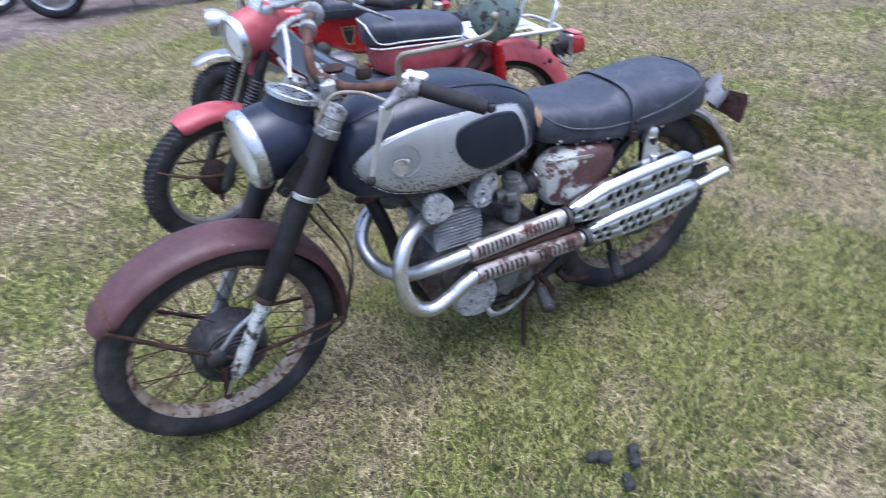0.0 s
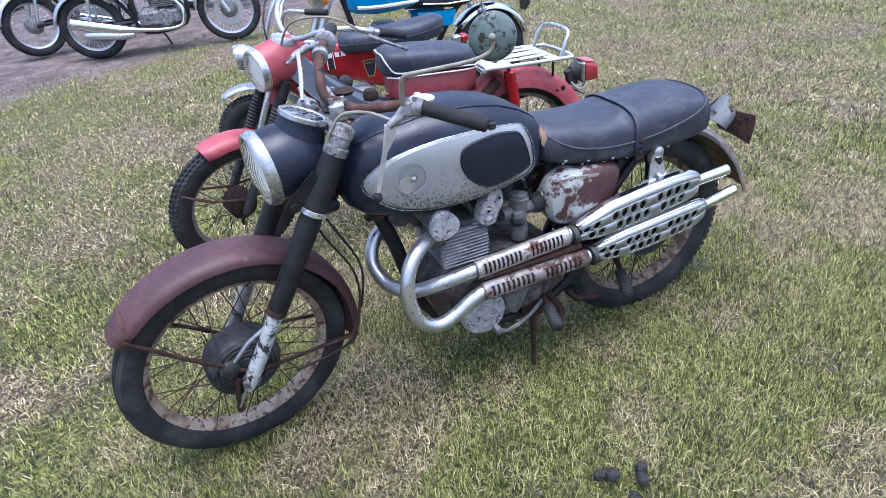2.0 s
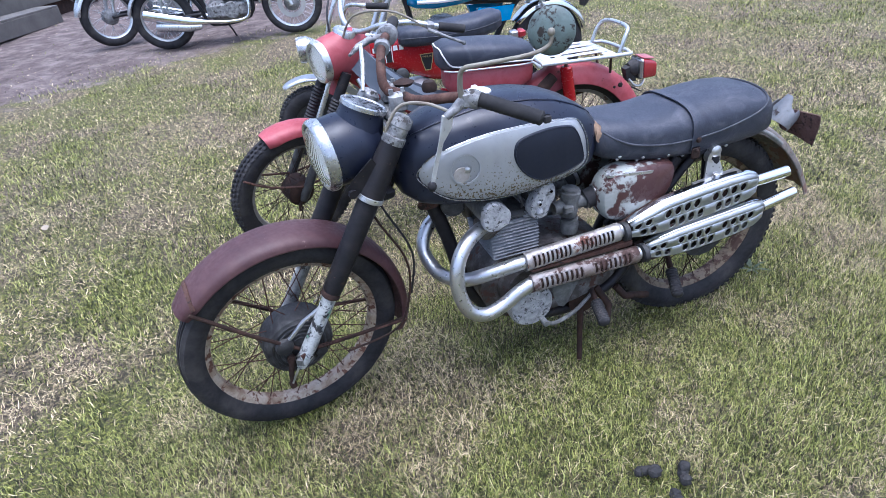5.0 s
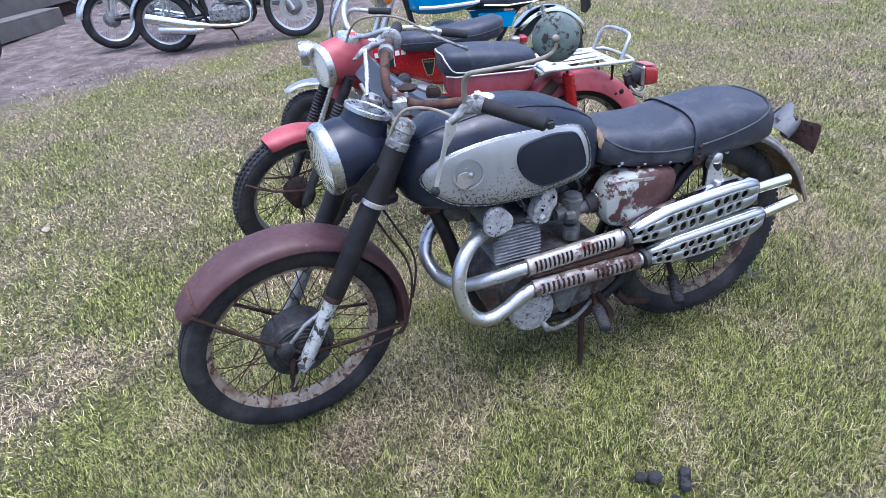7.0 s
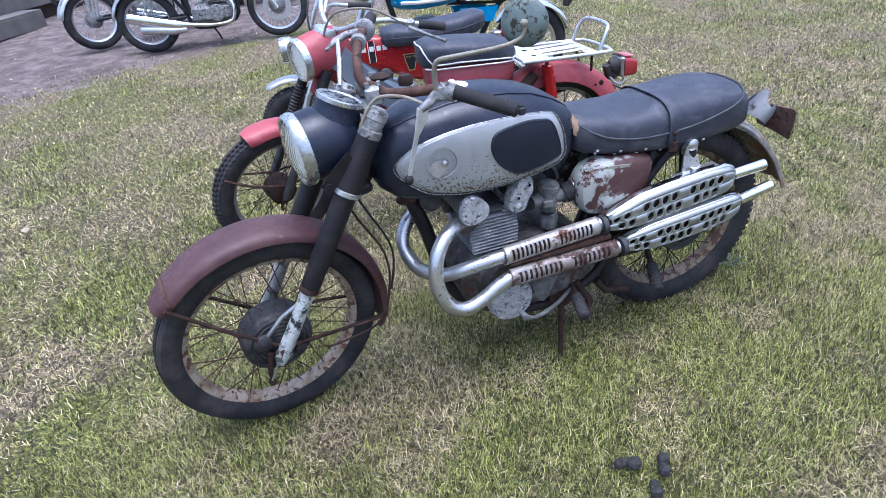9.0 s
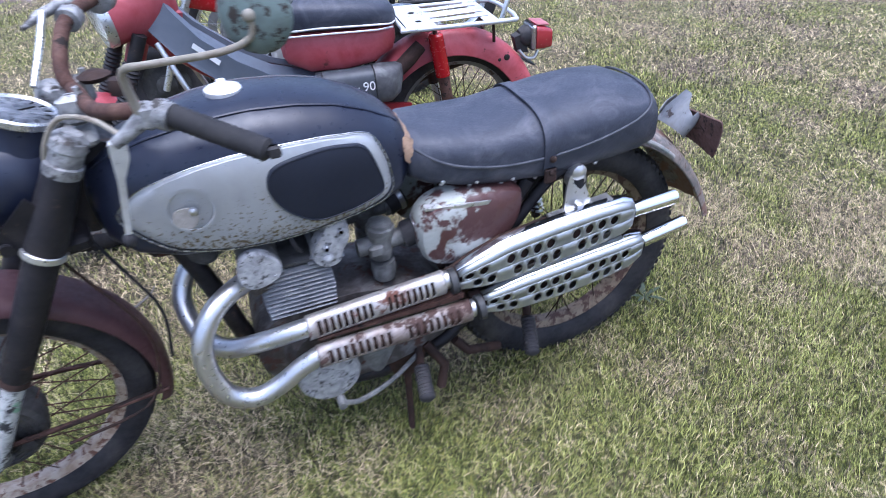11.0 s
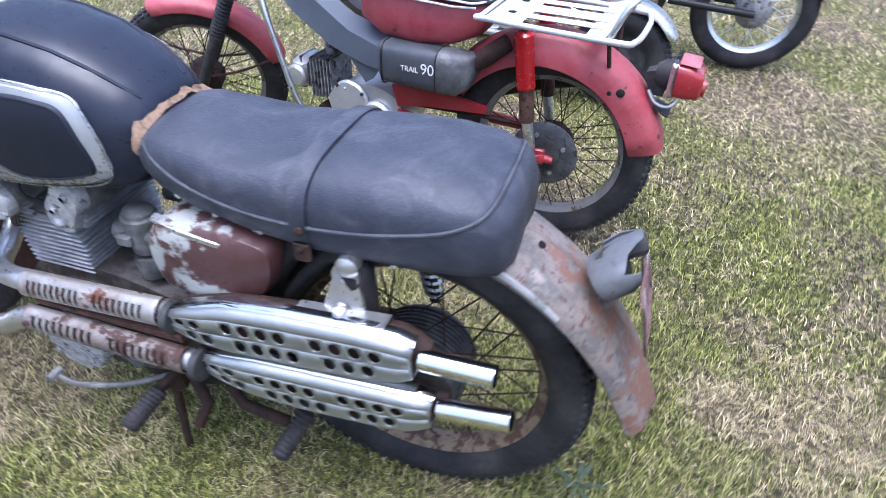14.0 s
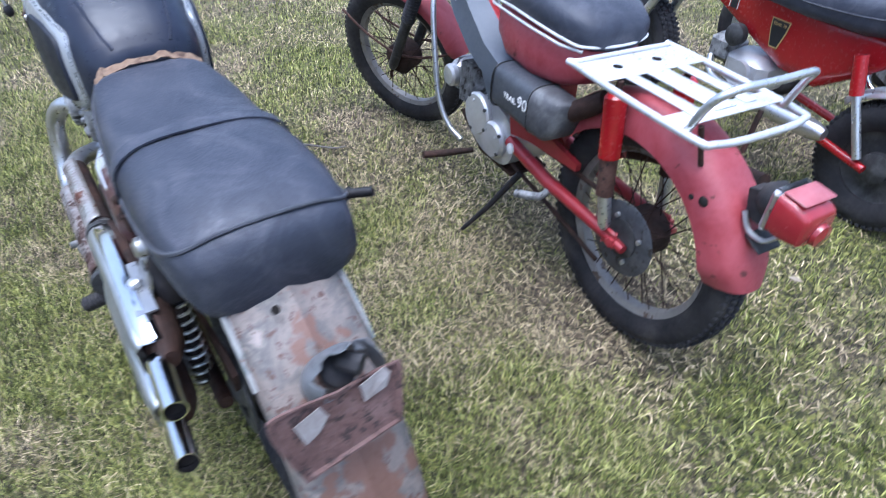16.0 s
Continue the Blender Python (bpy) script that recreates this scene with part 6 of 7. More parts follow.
# frame: spine, tank under the seat, swingarm
part("steering_head", Shape().tube([(-0.4, 0, 0.68), (-0.31, 0, 0.86)], 0.032, n=14), red_paint, trail)
part("spine", Shape().loft([[(x, hw * math.copysign(abs(math.cos(q)) ** 0.7, math.cos(q)), z + h * math.copysign(abs(math.sin(q)) ** 0.7, math.sin(q))) for q in (2 * math.pi * j / 16 for j in range(16))] for x, hw, z, h in ((-0.34, 0.03, 0.78, 0.05), (-0.2, 0.035, 0.66, 0.05), (0.0, 0.04, 0.54, 0.055), (0.15, 0.045, 0.5, 0.06), (0.3, 0.05, 0.5, 0.08))]), red_paint, trail)
part("leg_shield", Shape().loft([[(x - 0.03, y, z - 0.03), (x + 0.01, y * 1.02, z - 0.045), (x + 0.05, y, z + 0.02), (x + 0.03, y * 0.35, z + 0.05), (x + 0.0, y * 0.3, z + 0.04)] for x, y, z in ((-0.29, -0.06, 0.82), (-0.22, -0.09, 0.73), (-0.12, -0.1, 0.645), (0.0, -0.112, 0.575), (0.1, -0.118, 0.545), (0.17, -0.12, 0.54), (0.2, -0.12, 0.54))]), grey_plastic, trail, "grey plastic leg shield along the spine")
part("leg_shield", Shape().loft([[(x - 0.03, y, z - 0.03), (x + 0.01, y * 1.02, z - 0.045), (x + 0.05, y, z + 0.02), (x + 0.03, y * 0.35, z + 0.05), (x + 0.0, y * 0.3, z + 0.04)] for x, y, z in ((-0.29, 0.06, 0.82), (-0.22, 0.09, 0.73), (-0.12, 0.1, 0.645), (0.0, 0.112, 0.575), (0.1, 0.118, 0.545), (0.2, 0.12, 0.54))]), grey_plastic, trail)
part("shield_bracket", Shape().loft([[(0.03, y, 0.54), (0.17, y, 0.52), (0.13, y, 0.46), (0.1, y, 0.44)] for y in (-0.112, -0.106)]), grey_plastic, trail)
part("decal_bar", Shape().loft([[(-0.2 + k * 0.07, -0.098 - k * 0.01, 0.728 - 0.065 * k), (-0.19 + k * 0.07, -0.099 - k * 0.01, 0.742 - 0.065 * k)] for k in (0, 1)], closed=False), decal_white, trail)
bx = [[(x, yc + hw * math.copysign(abs(math.cos(q)) ** 0.55, math.cos(q)), zc + h * math.copysign(abs(math.sin(q)) ** 0.55, math.sin(q))) for q in (2 * math.pi * j / 24 for j in range(24))] for x, yc, hw, zc, h in ((0.17, -0.11, 0.04, 0.535, 0.052), (0.185, -0.115, 0.05, 0.533, 0.062), (0.37, -0.118, 0.052, 0.53, 0.063))]
case_ = part("air_cleaner_case", Shape().loft(bx), box_plastic, trail, "dark plastic air cleaner case with white lettering")
lettering("lettering", "TRAIL", 0.022, decal_white, case_, Matrix.Translation((0.285, -0.1715, 0.535)) @ Matrix.Rotation(radians(90), 4, "X"))
lettering("lettering", "90", 0.044, decal_white, case_, Matrix.Translation((0.342, -0.1715, 0.541)) @ Matrix.Rotation(radians(90), 4, "X"))
scuffed_cap = surface("scuffed_grey_cap", [(0.03, 0.032, 0.036), (0.075, 0.077, 0.08), (0.16, 0.155, 0.145)], 16, rough=(0.45, 0.7), bump=0.25, speck=(0.25, 0.235, 0.21), speck_scale=30, speck_amount=0.62)
part("case_end_cap", Shape().loft([[(x, -0.118 + dy + hw * math.copysign(abs(math.cos(q)) ** 0.6, math.cos(q)), zc + h * math.copysign(abs(math.sin(q)) ** 0.6, math.sin(q))) for q in (2 * math.pi * j / 24 for j in range(24))] for x, dy, hw, zc, h in ((0.372, 0.0, 0.0525, 0.53, 0.0635), (0.4, 0.002, 0.051, 0.529, 0.061), (0.43, 0.008, 0.043, 0.53, 0.05), (0.442, 0.012, 0.033, 0.532, 0.038))]), scuffed_cap, case_, "scuffed grey end cap")
for x_, hw_, h_ in ((0.19, 0.0515, 0.0635), (0.366, 0.0535, 0.0645)):
    part("case_band", Shape().tube([(x_, -0.117 + hw_ * math.copysign(abs(math.cos(q)) ** 0.55, math.cos(q)), 0.531 + h_ * math.copysign(abs(math.sin(q)) ** 0.55, math.sin(q))) for q in (2 * math.pi * j / 24 for j in range(24))], 0.0028, n=6, loop=True), decal_black, case_)
part("case_end", Shape().loft([[(x, yc + hw * math.copysign(abs(math.cos(q)) ** 0.6, math.cos(q)), zc + h * math.copysign(abs(math.sin(q)) ** 0.6, math.sin(q))) for q in (2 * math.pi * j / 20 for j in range(20))] for x, yc, hw, zc, h in ((0.368, -0.118, 0.054, 0.53, 0.066), (0.42, -0.116, 0.052, 0.53, 0.064), (0.455, -0.11, 0.042, 0.54, 0.05), (0.47, -0.1, 0.026, 0.56, 0.03))]), surface("scuffed_grey_case_end", [(0.03, 0.03, 0.034), (0.07, 0.07, 0.075), (0.15, 0.15, 0.15)], 14, rough=(0.5, 0.7), bump=0.2), trail)
part("air_hose", Shape().tube([(0.46, -0.1, 0.56), (0.5, -0.095, 0.59), (0.55, -0.085, 0.63)], [0.026, 0.027, 0.024], n=14, smooth=4), dark_rust, trail)
tkr = [[(x, hw * math.copysign(abs(math.cos(q)) ** 0.6, math.cos(q)), z0 + (z1 - z0) * (0.5 + 0.5 * math.copysign(abs(math.sin(q)) ** 0.5, math.sin(q)))) for q in (2 * math.pi * j / 24 for j in range(24))] for x, hw, z0, z1 in ((0.075, 0.05, 0.64, 0.72), (0.09, 0.095, 0.62, 0.735), (0.16, 0.118, 0.585, 0.735), (0.28, 0.12, 0.575, 0.728), (0.38, 0.112, 0.59, 0.722), (0.45, 0.09, 0.62, 0.715), (0.47, 0.05, 0.65, 0.7))]
part("fuel_tank", Shape().loft(tkr), pale_red, trail, "chalky red fuel tank under the seat", 50)
S2 = [(0.05, 0.05, 0.735, 0.8), (0.06, 0.105, 0.725, 0.825), (0.1, 0.122, 0.72, 0.836), (0.2, 0.13, 0.718, 0.83), (0.3, 0.132, 0.714, 0.82), (0.4, 0.125, 0.708, 0.806), (0.455, 0.1, 0.705, 0.786), (0.475, 0.06, 0.71, 0.76)]
tseat = part("seat", seat_shape(S2, 32), vinyl, trail, "black single seat edged with white piping", 60)
wp = [(x, -hw * 0.985, z0 + (z1 - z0) * 0.22) for x, hw, z0, z1 in S2[1:-1]]
part("piping", Shape().tube([(0.052, 0, 0.815), (0.056, -0.07, 0.815), (0.064, -0.112, 0.79)] + wp[1:] + [(0.478, 0, 0.722)] + [(x, -y, z) for x, y, z in reversed(wp[1:])] + [(0.064, 0.112, 0.79), (0.056, 0.07, 0.815)], 0.0034, n=7, smooth=4, loop=True), white_piping, tseat)
part("seat_trim", Shape().tube([(x, -hw * 1.01, z0 + 0.006) for x, hw, z0, z1 in S2[1:-1]], 0.0035, n=6), white_piping, tseat)

# engine
te = new("engine")
te.empty_display_size = 0.05
te.parent = trail
part("crankcase", Shape().loft([[(x, y, z) for x, z in outline([(-0.06, 0.36), (-0.03, 0.28), (0.06, 0.24), (0.18, 0.25), (0.22, 0.32), (0.18, 0.4), (0.05, 0.42)], 4)] for y in (-0.085, -0.04, 0.04, 0.085)]), clean_alloy, te)
part("generator_cover", Shape().turn([(0.066, 0), (0.068, 0.012), (0.062, 0.02), (0.0, 0.024)], (0.03, -0.088, 0.362), (0, -1, 0), 30).turn([(0.006, 0), (0.0, 0.004)], (0.02, -0.111, 0.405), (0, -1, 0), 8), clean_alloy, te, "round alloy generator cover")
part("sprocket_cover", Shape().turn([(0.058, 0), (0.06, 0.012), (0.052, 0.022), (0.0, 0.026)], (0.125, -0.085, 0.315), (0, -1, 0), 26).turn([(0.007, 0), (0.0, 0.004)], (0.15, -0.108, 0.335), (0, -1, 0), 8).turn([(0.007, 0), (0.0, 0.004)], (0.1, -0.108, 0.34), (0, -1, 0), 8), clean_alloy, te)
for x_, z_ in ((-0.01, 0.41), (0.08, 0.395), (0.085, 0.33), (0.01, 0.305), (0.17, 0.35), (0.165, 0.285)):
    part("bolt", Shape().turn([(0.006, 0), (0.006, 0.006), (0.0, 0.0075)], (x_, -0.105, z_), (0, -1, 0), 8), dark_alloy, te)
cy = part("cylinder", Shape().box((-0.15, 0, 0.4), (0.06, 0.11, 0.11), 0.02), dark_alloy, te)
for i in range(7):
    part("fin", Shape().box((-0.14 + i * 0.013, 0, 0.4), (0.004, 0.135, 0.135), 0.0015), alloy, cy)
part("cylinder_head", Shape().box((-0.19, 0, 0.4), (0.07, 0.13, 0.11), 0.02).turn([(0.036, 0), (0.038, 0.02), (0.03, 0.028), (0.0, 0.03)], (-0.19, -0.06, 0.4), (0, -1, 0), 24), clean_alloy, te)
part("carburettor", Shape().turn([(0.022, -0.03), (0.024, 0.02), (0.018, 0.03)], (-0.09, 0, 0.5), (0, 0, 1), 16), alloy, te)
part("skid_plate", Shape().loft([[(-0.12, y, 0.3), (0.02, y, 0.215), (0.2, y, 0.215), (0.2, y, 0.225), (0.02, y, 0.226), (-0.11, y, 0.31)] for y in (-0.07, 0.07)]), dark_rust, te)
for s_ in (-1, 1):
    part("crash_bar", Shape().tube([(-0.3, s_ * 0.08, 0.75), (-0.25, s_ * 0.12, 0.62), (-0.2, s_ * 0.135, 0.48), (-0.155, s_ * 0.14, 0.35), (-0.1, s_ * 0.13, 0.27), (-0.04, s_ * 0.11, 0.235)], 0.0095, n=10, smooth=4), satin_pipe, trail, "pale steel engine guard bar")
    part("footrest", Shape().tube([(0.02, s_ * 0.1, 0.225), (0.0, s_ * 0.2, 0.225), (-0.01, s_ * 0.27, 0.23)], [0.009, 0.012, 0.012], n=10), dark_rust, trail)
    part("swingarm", Shape().tube([(0.2, s_ * 0.085, 0.345), (0.4, s_ * 0.088, 0.318), (0.62, s_ * 0.088, 0.308), (0.72, s_ * 0.088, 0.3)], [0.02, 0.02, 0.016, 0.012], n=12), red_paint, trail)
    part("frame_pivot", Shape().loft([[(0.18, s_ * y, 0.44), (0.26, s_ * y, 0.46), (0.5, s_ * y, 0.425), (0.5, s_ * y, 0.405), (0.3, s_ * y, 0.39), (0.2, s_ * y, 0.37)] for y in (0.072, 0.088)]), red_paint, trail)
    part("passenger_peg", Shape().tube([(0.42, s_ * 0.09, 0.31), (0.415, s_ * 0.12, 0.285), (0.345, s_ * 0.15, 0.262)], [0.009, 0.011, 0.013], n=10, smooth=3), alloy, trail)
    sk = part("shock_absorber", Shape().tube([(0.6, s_ * 0.11, 0.672), (0.6, s_ * 0.11, 0.664), (0.62, s_ * 0.108, 0.52), (0.62, s_ * 0.108, 0.518)], [0.02, 0.027, 0.027, 0.02], n=18), bright_red, trail, "bright red upper cover of the shock absorber")
    part("shock_body", Shape().tube([(0.62, s_ * 0.108, 0.525), (0.633, s_ * 0.106, 0.42)], 0.0215, n=16), rust, sk)
    part("shock_rod", Shape().tube([(0.633, s_ * 0.106, 0.42), (0.65, s_ * 0.1, 0.34), (0.652, s_ * 0.1, 0.325)], [0.0165, 0.0165, 0.008], n=14), chrome, sk)
    part("axle_plate", Shape().box((0.67, s_ * 0.092, 0.308), (0.05, 0.01, 0.05), 0.01).turn([(0.014, 0), (0.014, 0.012), (0.007, 0.014)], (0.685, s_ * 0.096, 0.306), (0, s_, 0), 6), red_paint, trail)
part("reflector_dot", Shape().turn([(0.0165, 0), (0.0165, 0.005), (0.0, 0.008)], (0.235, -0.106, 0.342), (0, -1, 0), 16), white_paint, trail)
sprocket_metal = surface("oily_grey_sprocket", [(0.05, 0.052, 0.06), (0.085, 0.088, 0.1), (0.13, 0.13, 0.14)], 30, rough=(0.4, 0.6), metal=0.5, bump=0.15, speck=(0.03, 0.024, 0.02), speck_scale=40, speck_amount=0.58)
spr = part("sprocket", Shape().turn([(0.05, -0.003), (0.099, -0.003), (0.103, 0), (0.099, 0.003), (0.05, 0.003)], (TR.x, -0.062, TR.z), (0, 1, 0), 48, closed=True), sprocket_metal, trail)
part("sprocket_hub", Shape().turn([(0.0, -0.012), (0.03, -0.012), (0.052, -0.006), (0.052, 0.006), (0.0, 0.006)], (TR.x, -0.062, TR.z), (0, 1, 0), 26), dark_alloy, spr)
for i in range(4):
    a = radians(90 * i + 25)
    part("bolt", Shape().turn([(0.007, -0.008), (0.007, 0.004)], (TR.x + 0.064 * math.cos(a), -0.064, TR.z + 0.064 * math.sin(a)), (0, 1, 0), 6), chrome, spr)
part("chain", Shape().tube([(0.13, -0.066, 0.375), (0.4, -0.064, 0.385), (0.62, -0.062, 0.385)], 0.007, n=6).tube([(0.13, -0.066, 0.27), (0.4, -0.064, 0.225), (0.62, -0.062, 0.185)], 0.007, n=6), dark_rust, trail)
hub = Shape().turn([(0.015, -0.06), (0.05, -0.05), (0.062, -0.04), (0.066, 0.04), (0.05, 0.05), (0.02, 0.06)], n=26)
spoked_wheel(trail, TR, 0.31, 0.084, 0.236, hub, "block", 36, rubber, old_rim, dark_rust, dark_rust, None, 0.055)
rmg = part("rear_mudguard", mudguard(TR.x - 0.03, TR.z - 0.012, 0.368, 150, 12, 0.082, 0.085, 34, 0.003), pale_red, trail, "broad faded red rear mudguard")
part("mudguard_stain", Shape().ball((0.875, -0.077, 0.54), (0.012, 0.006, 0.012), 10, 6).ball((0.845, -0.079, 0.535), (0.007, 0.005, 0.007), 8, 6), hole_dark, rmg)

# white pressed rack with a hoop
RX0, RX1, RW, RZ = 0.485, 0.9, 0.155, 0.705
rk = new("luggage_rack")
rk.empty_display_size = 0.05
rk.parent = trail
tagged(rk, "white pressed-steel luggage rack with a chrome hoop")
edge = [(RX0 + 0.02, -RW, RZ), (RX1 - 0.06, -RW, RZ - 0.01), (RX1 - 0.01, -RW * 0.8, RZ - 0.012), (RX1, 0, RZ - 0.012), (RX1 - 0.01, RW * 0.8, RZ - 0.012), (RX1 - 0.06, RW, RZ - 0.01), (RX0 + 0.02, RW, RZ), (RX0, RW * 0.8, RZ), (RX0, -RW * 0.8, RZ)]
part("rack_frame", Shape().tube(edge, 0.008, n=10, smooth=5, loop=True), rack_paint, rk)


def plate(x0, x1, y0, y1, z=RZ + 0.002):
    return Shape().box(((x0 + x1) / 2, (y0 + y1) / 2, z - 0.01 * ((x0 + x1) / 2 - RX0) / 0.43), (x1 - x0, y1 - y0, 0.006), 0.0025)


for x0, x1 in ((RX0 + 0.012, RX0 + 0.115), (RX1 - 0.13, RX1 - 0.08)):
    part("rack_cross_plate", plate(x0, x1, -RW, RW), rack_paint, rk)
for y, w_ in ((-0.078, 0.034), (0.0, 0.062), (0.078, 0.034)):
    part("rack_slat", plate(RX0 + 0.1, RX1 - 0.1, y - w_ / 2, y + w_ / 2, RZ + 0.005), rack_paint, rk)
for y in (-0.075, 0.045):
    part("rack_hole", Shape().turn([(0.0, 0.0), (0.012, 0.0)], (RX0 + 0.066, y, RZ + 0.0046), (0, 0, 1), 14), hole_dark, rk)
part("rack_hoop", Shape().tube([(RX1 - 0.07, -RW * 0.92, RZ - 0.01), (RX1 - 0.045, -RW * 0.9, RZ + 0.055), (RX1 - 0.02, -RW * 0.72, RZ + 0.09), (RX1 - 0.01, 0, RZ + 0.096), (RX1 - 0.02, RW * 0.72, RZ + 0.09), (RX1 - 0.045, RW * 0.9, RZ + 0.055), (RX1 - 0.07, RW * 0.92, RZ - 0.01)], 0.0085, n=10, smooth=5), chrome, rk)
for y in (-0.09, 0.09):
    part("rack_strut", Shape().tube([(0.6, y * 1.2, 0.7), (0.6, y * 1.2, 0.668)], 0.008, n=8), dark_rust, rk)
    part("rack_strut", Shape().tube([(0.82, y, 0.69), (0.83, y * 0.7, 0.6)], 0.006, n=8), dark_rust, rk)

tl = new("tail_lamp")
tl.empty_display_size = 0.05
tl.parent = trail
part("bracket", Shape().loft([[(0.925, -0.022, 0.59), (0.925, 0.022, 0.59), (0.965, 0.026, 0.605), (0.965, -0.026, 0.605)], [(0.94, -0.02, 0.53), (0.94, 0.02, 0.53), (0.98, 0.024, 0.53), (0.98, -0.024, 0.53)]]).turn([(0.026, -0.02), (0.04, 0.0), (0.04, 0.022)], (0.968, 0, 0.585), (1, 0, 0), 18), rubber, tl)
part("lamp_base", Shape().box((0.995, 0, 0.585), (0.018, 0.108, 0.092), 0.008), satin_pipe, tl)
part("red_lens", Shape().loft([[(x, hw * math.copysign(abs(math.cos(q)) ** 0.4, math.cos(q)), z + h * math.copysign(abs(math.sin(q)) ** 0.4, math.sin(q))) for q in (2 * math.pi * j / 24 for j in range(24))] for x, hw, z, h in ((1.003, 0.054, 0.585, 0.046), (1.035, 0.054, 0.582, 0.045), (1.066, 0.048, 0.576, 0.036), (1.071, 0.042, 0.575, 0.03))]).turn([(0.026, 0.0), (0.024, 0.012), (0.0, 0.016)], (1.068, 0.012, 0.56), (1, 0, 0), 18), red_lens, tl, "faded red tail lamp lens")
part("lamp_top", Shape().box((1.03, 0, 0.631), (0.05, 0.092, 0.005), 0.002, Matrix.Rotation(0.1, 3, "Y")), faded_lens, tl)
part("plate_stay", Shape().tube([(0.94, -0.03, 0.545), (0.965, -0.035, 0.515), (1.0, -0.03, 0.508), (1.02, -0.02, 0.53)], 0.006, n=8, smooth=3), satin_pipe, tl)
part("plate_tab", Shape().box((0.985, 0, 0.49), (0.05, 0.07, 0.006), 0.002, Matrix.Rotation(0.5, 3, "Y")), dark_alloy, tl)
part("side_stand", Shape().tube([(0.26, -0.08, 0.26), (0.2, -0.14, 0.12), (0.15, -0.2, 0.015)], [0.011, 0.009, 0.007], n=8), black_worn, trail, "dark side stand")
part("exhaust_pipe", Shape().tube([(-0.2, 0.03, 0.36), (-0.2, 0.1, 0.28), (0.0, 0.14, 0.26), (0.3, 0.15, 0.34), (0.6, 0.16, 0.45), (0.85, 0.16, 0.5)], [0.014, 0.014, 0.014, 0.03, 0.036, 0.03], n=12, smooth=4), dark_rust, trail)


# ---- the small red minibike behind ----
mini = thing("mini_motorcycle", "glossy red mini trail motorcycle with fat tyres and a black seat", "motorcycle",
             Matrix.Translation((0.315, 2.1, 0.0)) @ Matrix.Rotation(radians(-9), 4, "Z") @ Matrix.Scale(0.98, 4))
MF, MR = Vector((-0.67, 0, 0.222)), Vector((0.57, 0, 0.222))
for c, nm in ((MF, "front"), (MR, "rear")):
    wl = new("wheel")
    wl.empty_display_size = 0.05
    wl.parent, wl.matrix_basis = mini, Matrix.Translation(c)
    part("tyre", tyre_shape(0.222, 0.105, 0.1, "block", 56), rubber, wl)
    part("rim", Shape().turn([(0.128, -0.035), (0.132, -0.03), (0.118, -0.02), (0.09, -0.012), (0.05, -0.018), (0.05, 0.018), (0.09, 0.012), (0.118, 0.02), (0.132, 0.03), (0.128, 0.035)], n=36, closed=True), dark_alloy, wl)
    part("hub", Shape().turn([(0.015, -0.055), (0.052, -0.045), (0.055, 0.03), (0.015, 0.05)], n=22), dark_alloy, wl)
for s_ in (-1, 1):
    part("fork_leg", Shape().tube([(-0.67, s_ * 0.08, 0.215), (-0.58, s_ * 0.08, 0.4), (-0.47, s_ * 0.07, 0.6), (-0.41, s_ * 0.07, 0.7)], [0.017, 0.02, 0.018, 0.018], n=12), chrome, mini)
    part("swingarm", Shape().tube([(0.14, s_ * 0.075, 0.28), (0.56, s_ * 0.08, 0.222)], 0.015, n=10), bright_red, mini)
    sk = part("shock_absorber", Shape().tube([(0.4, s_ * 0.1, 0.56), (0.44, s_ * 0.1, 0.44)], 0.022, n=12), bright_red, mini)
    part("shock_rod", Shape().tube([(0.44, s_ * 0.1, 0.44), (0.53, s_ * 0.09, 0.25)], 0.014, n=12), chrome, sk)
    part("bar_tube", Shape().tube([(-0.4, s_ * 0.05, 0.7), (-0.4, s_ * 0.1, 0.8), (-0.36, s_ * 0.22, 0.9), (-0.26, s_ * 0.3, 0.9)], 0.011, n=10, smooth=4), chrome, mini)
    part("grip", Shape().tube([(-0.26, s_ * 0.3, 0.9), (-0.15, s_ * 0.34, 0.89)], 0.0165, n=12), grey_rubber, mini)
part("front_mudguard", mudguard(MF.x, MF.z, 0.29, 122, 60, 0.06, 0.02, 16), satin_pipe, mini, "silvery white raised front mudguard")
part("rear_mudguard", mudguard(MR.x, MR.z, 0.262, 140, 30, 0.06, 0.025, 18), chrome, mini)
body = [(-0.46, 0.035, 0.58, 0.69), (-0.25, 0.045, 0.52, 0.685), (-0.1, 0.052, 0.46, 0.67), (0.1, 0.055, 0.38, 0.645), (0.25, 0.055, 0.37, 0.62), (0.38, 0.05, 0.46, 0.62), (0.45, 0.035, 0.52, 0.6)]
mb = part("frame", Shape().loft([[(x, hw * math.copysign(abs(math.cos(q)) ** 0.6, math.cos(q)), (z0 + z1) / 2 + (z1 - z0) / 2 * math.copysign(abs(math.sin(q)) ** 0.6, math.sin(q))) for q in (2 * math.pi * j / 20 for j in range(20))] for x, hw, z0, z1 in body]), bright_red, mini, "glossy red pressed-steel frame with white and black stripes", 50)
for x, wdt, mt in ((-0.165, 0.03, decal_black), (-0.185, 0.004, decal_white), (-0.145, 0.004, decal_white)):
    part("stripe", Shape().loft([[(x - wdt / 2, -0.0525, z), (x + wdt / 2, -0.0535, z)] for z in (0.53, 0.57, 0.62, 0.655)], closed=False), mt, mb)
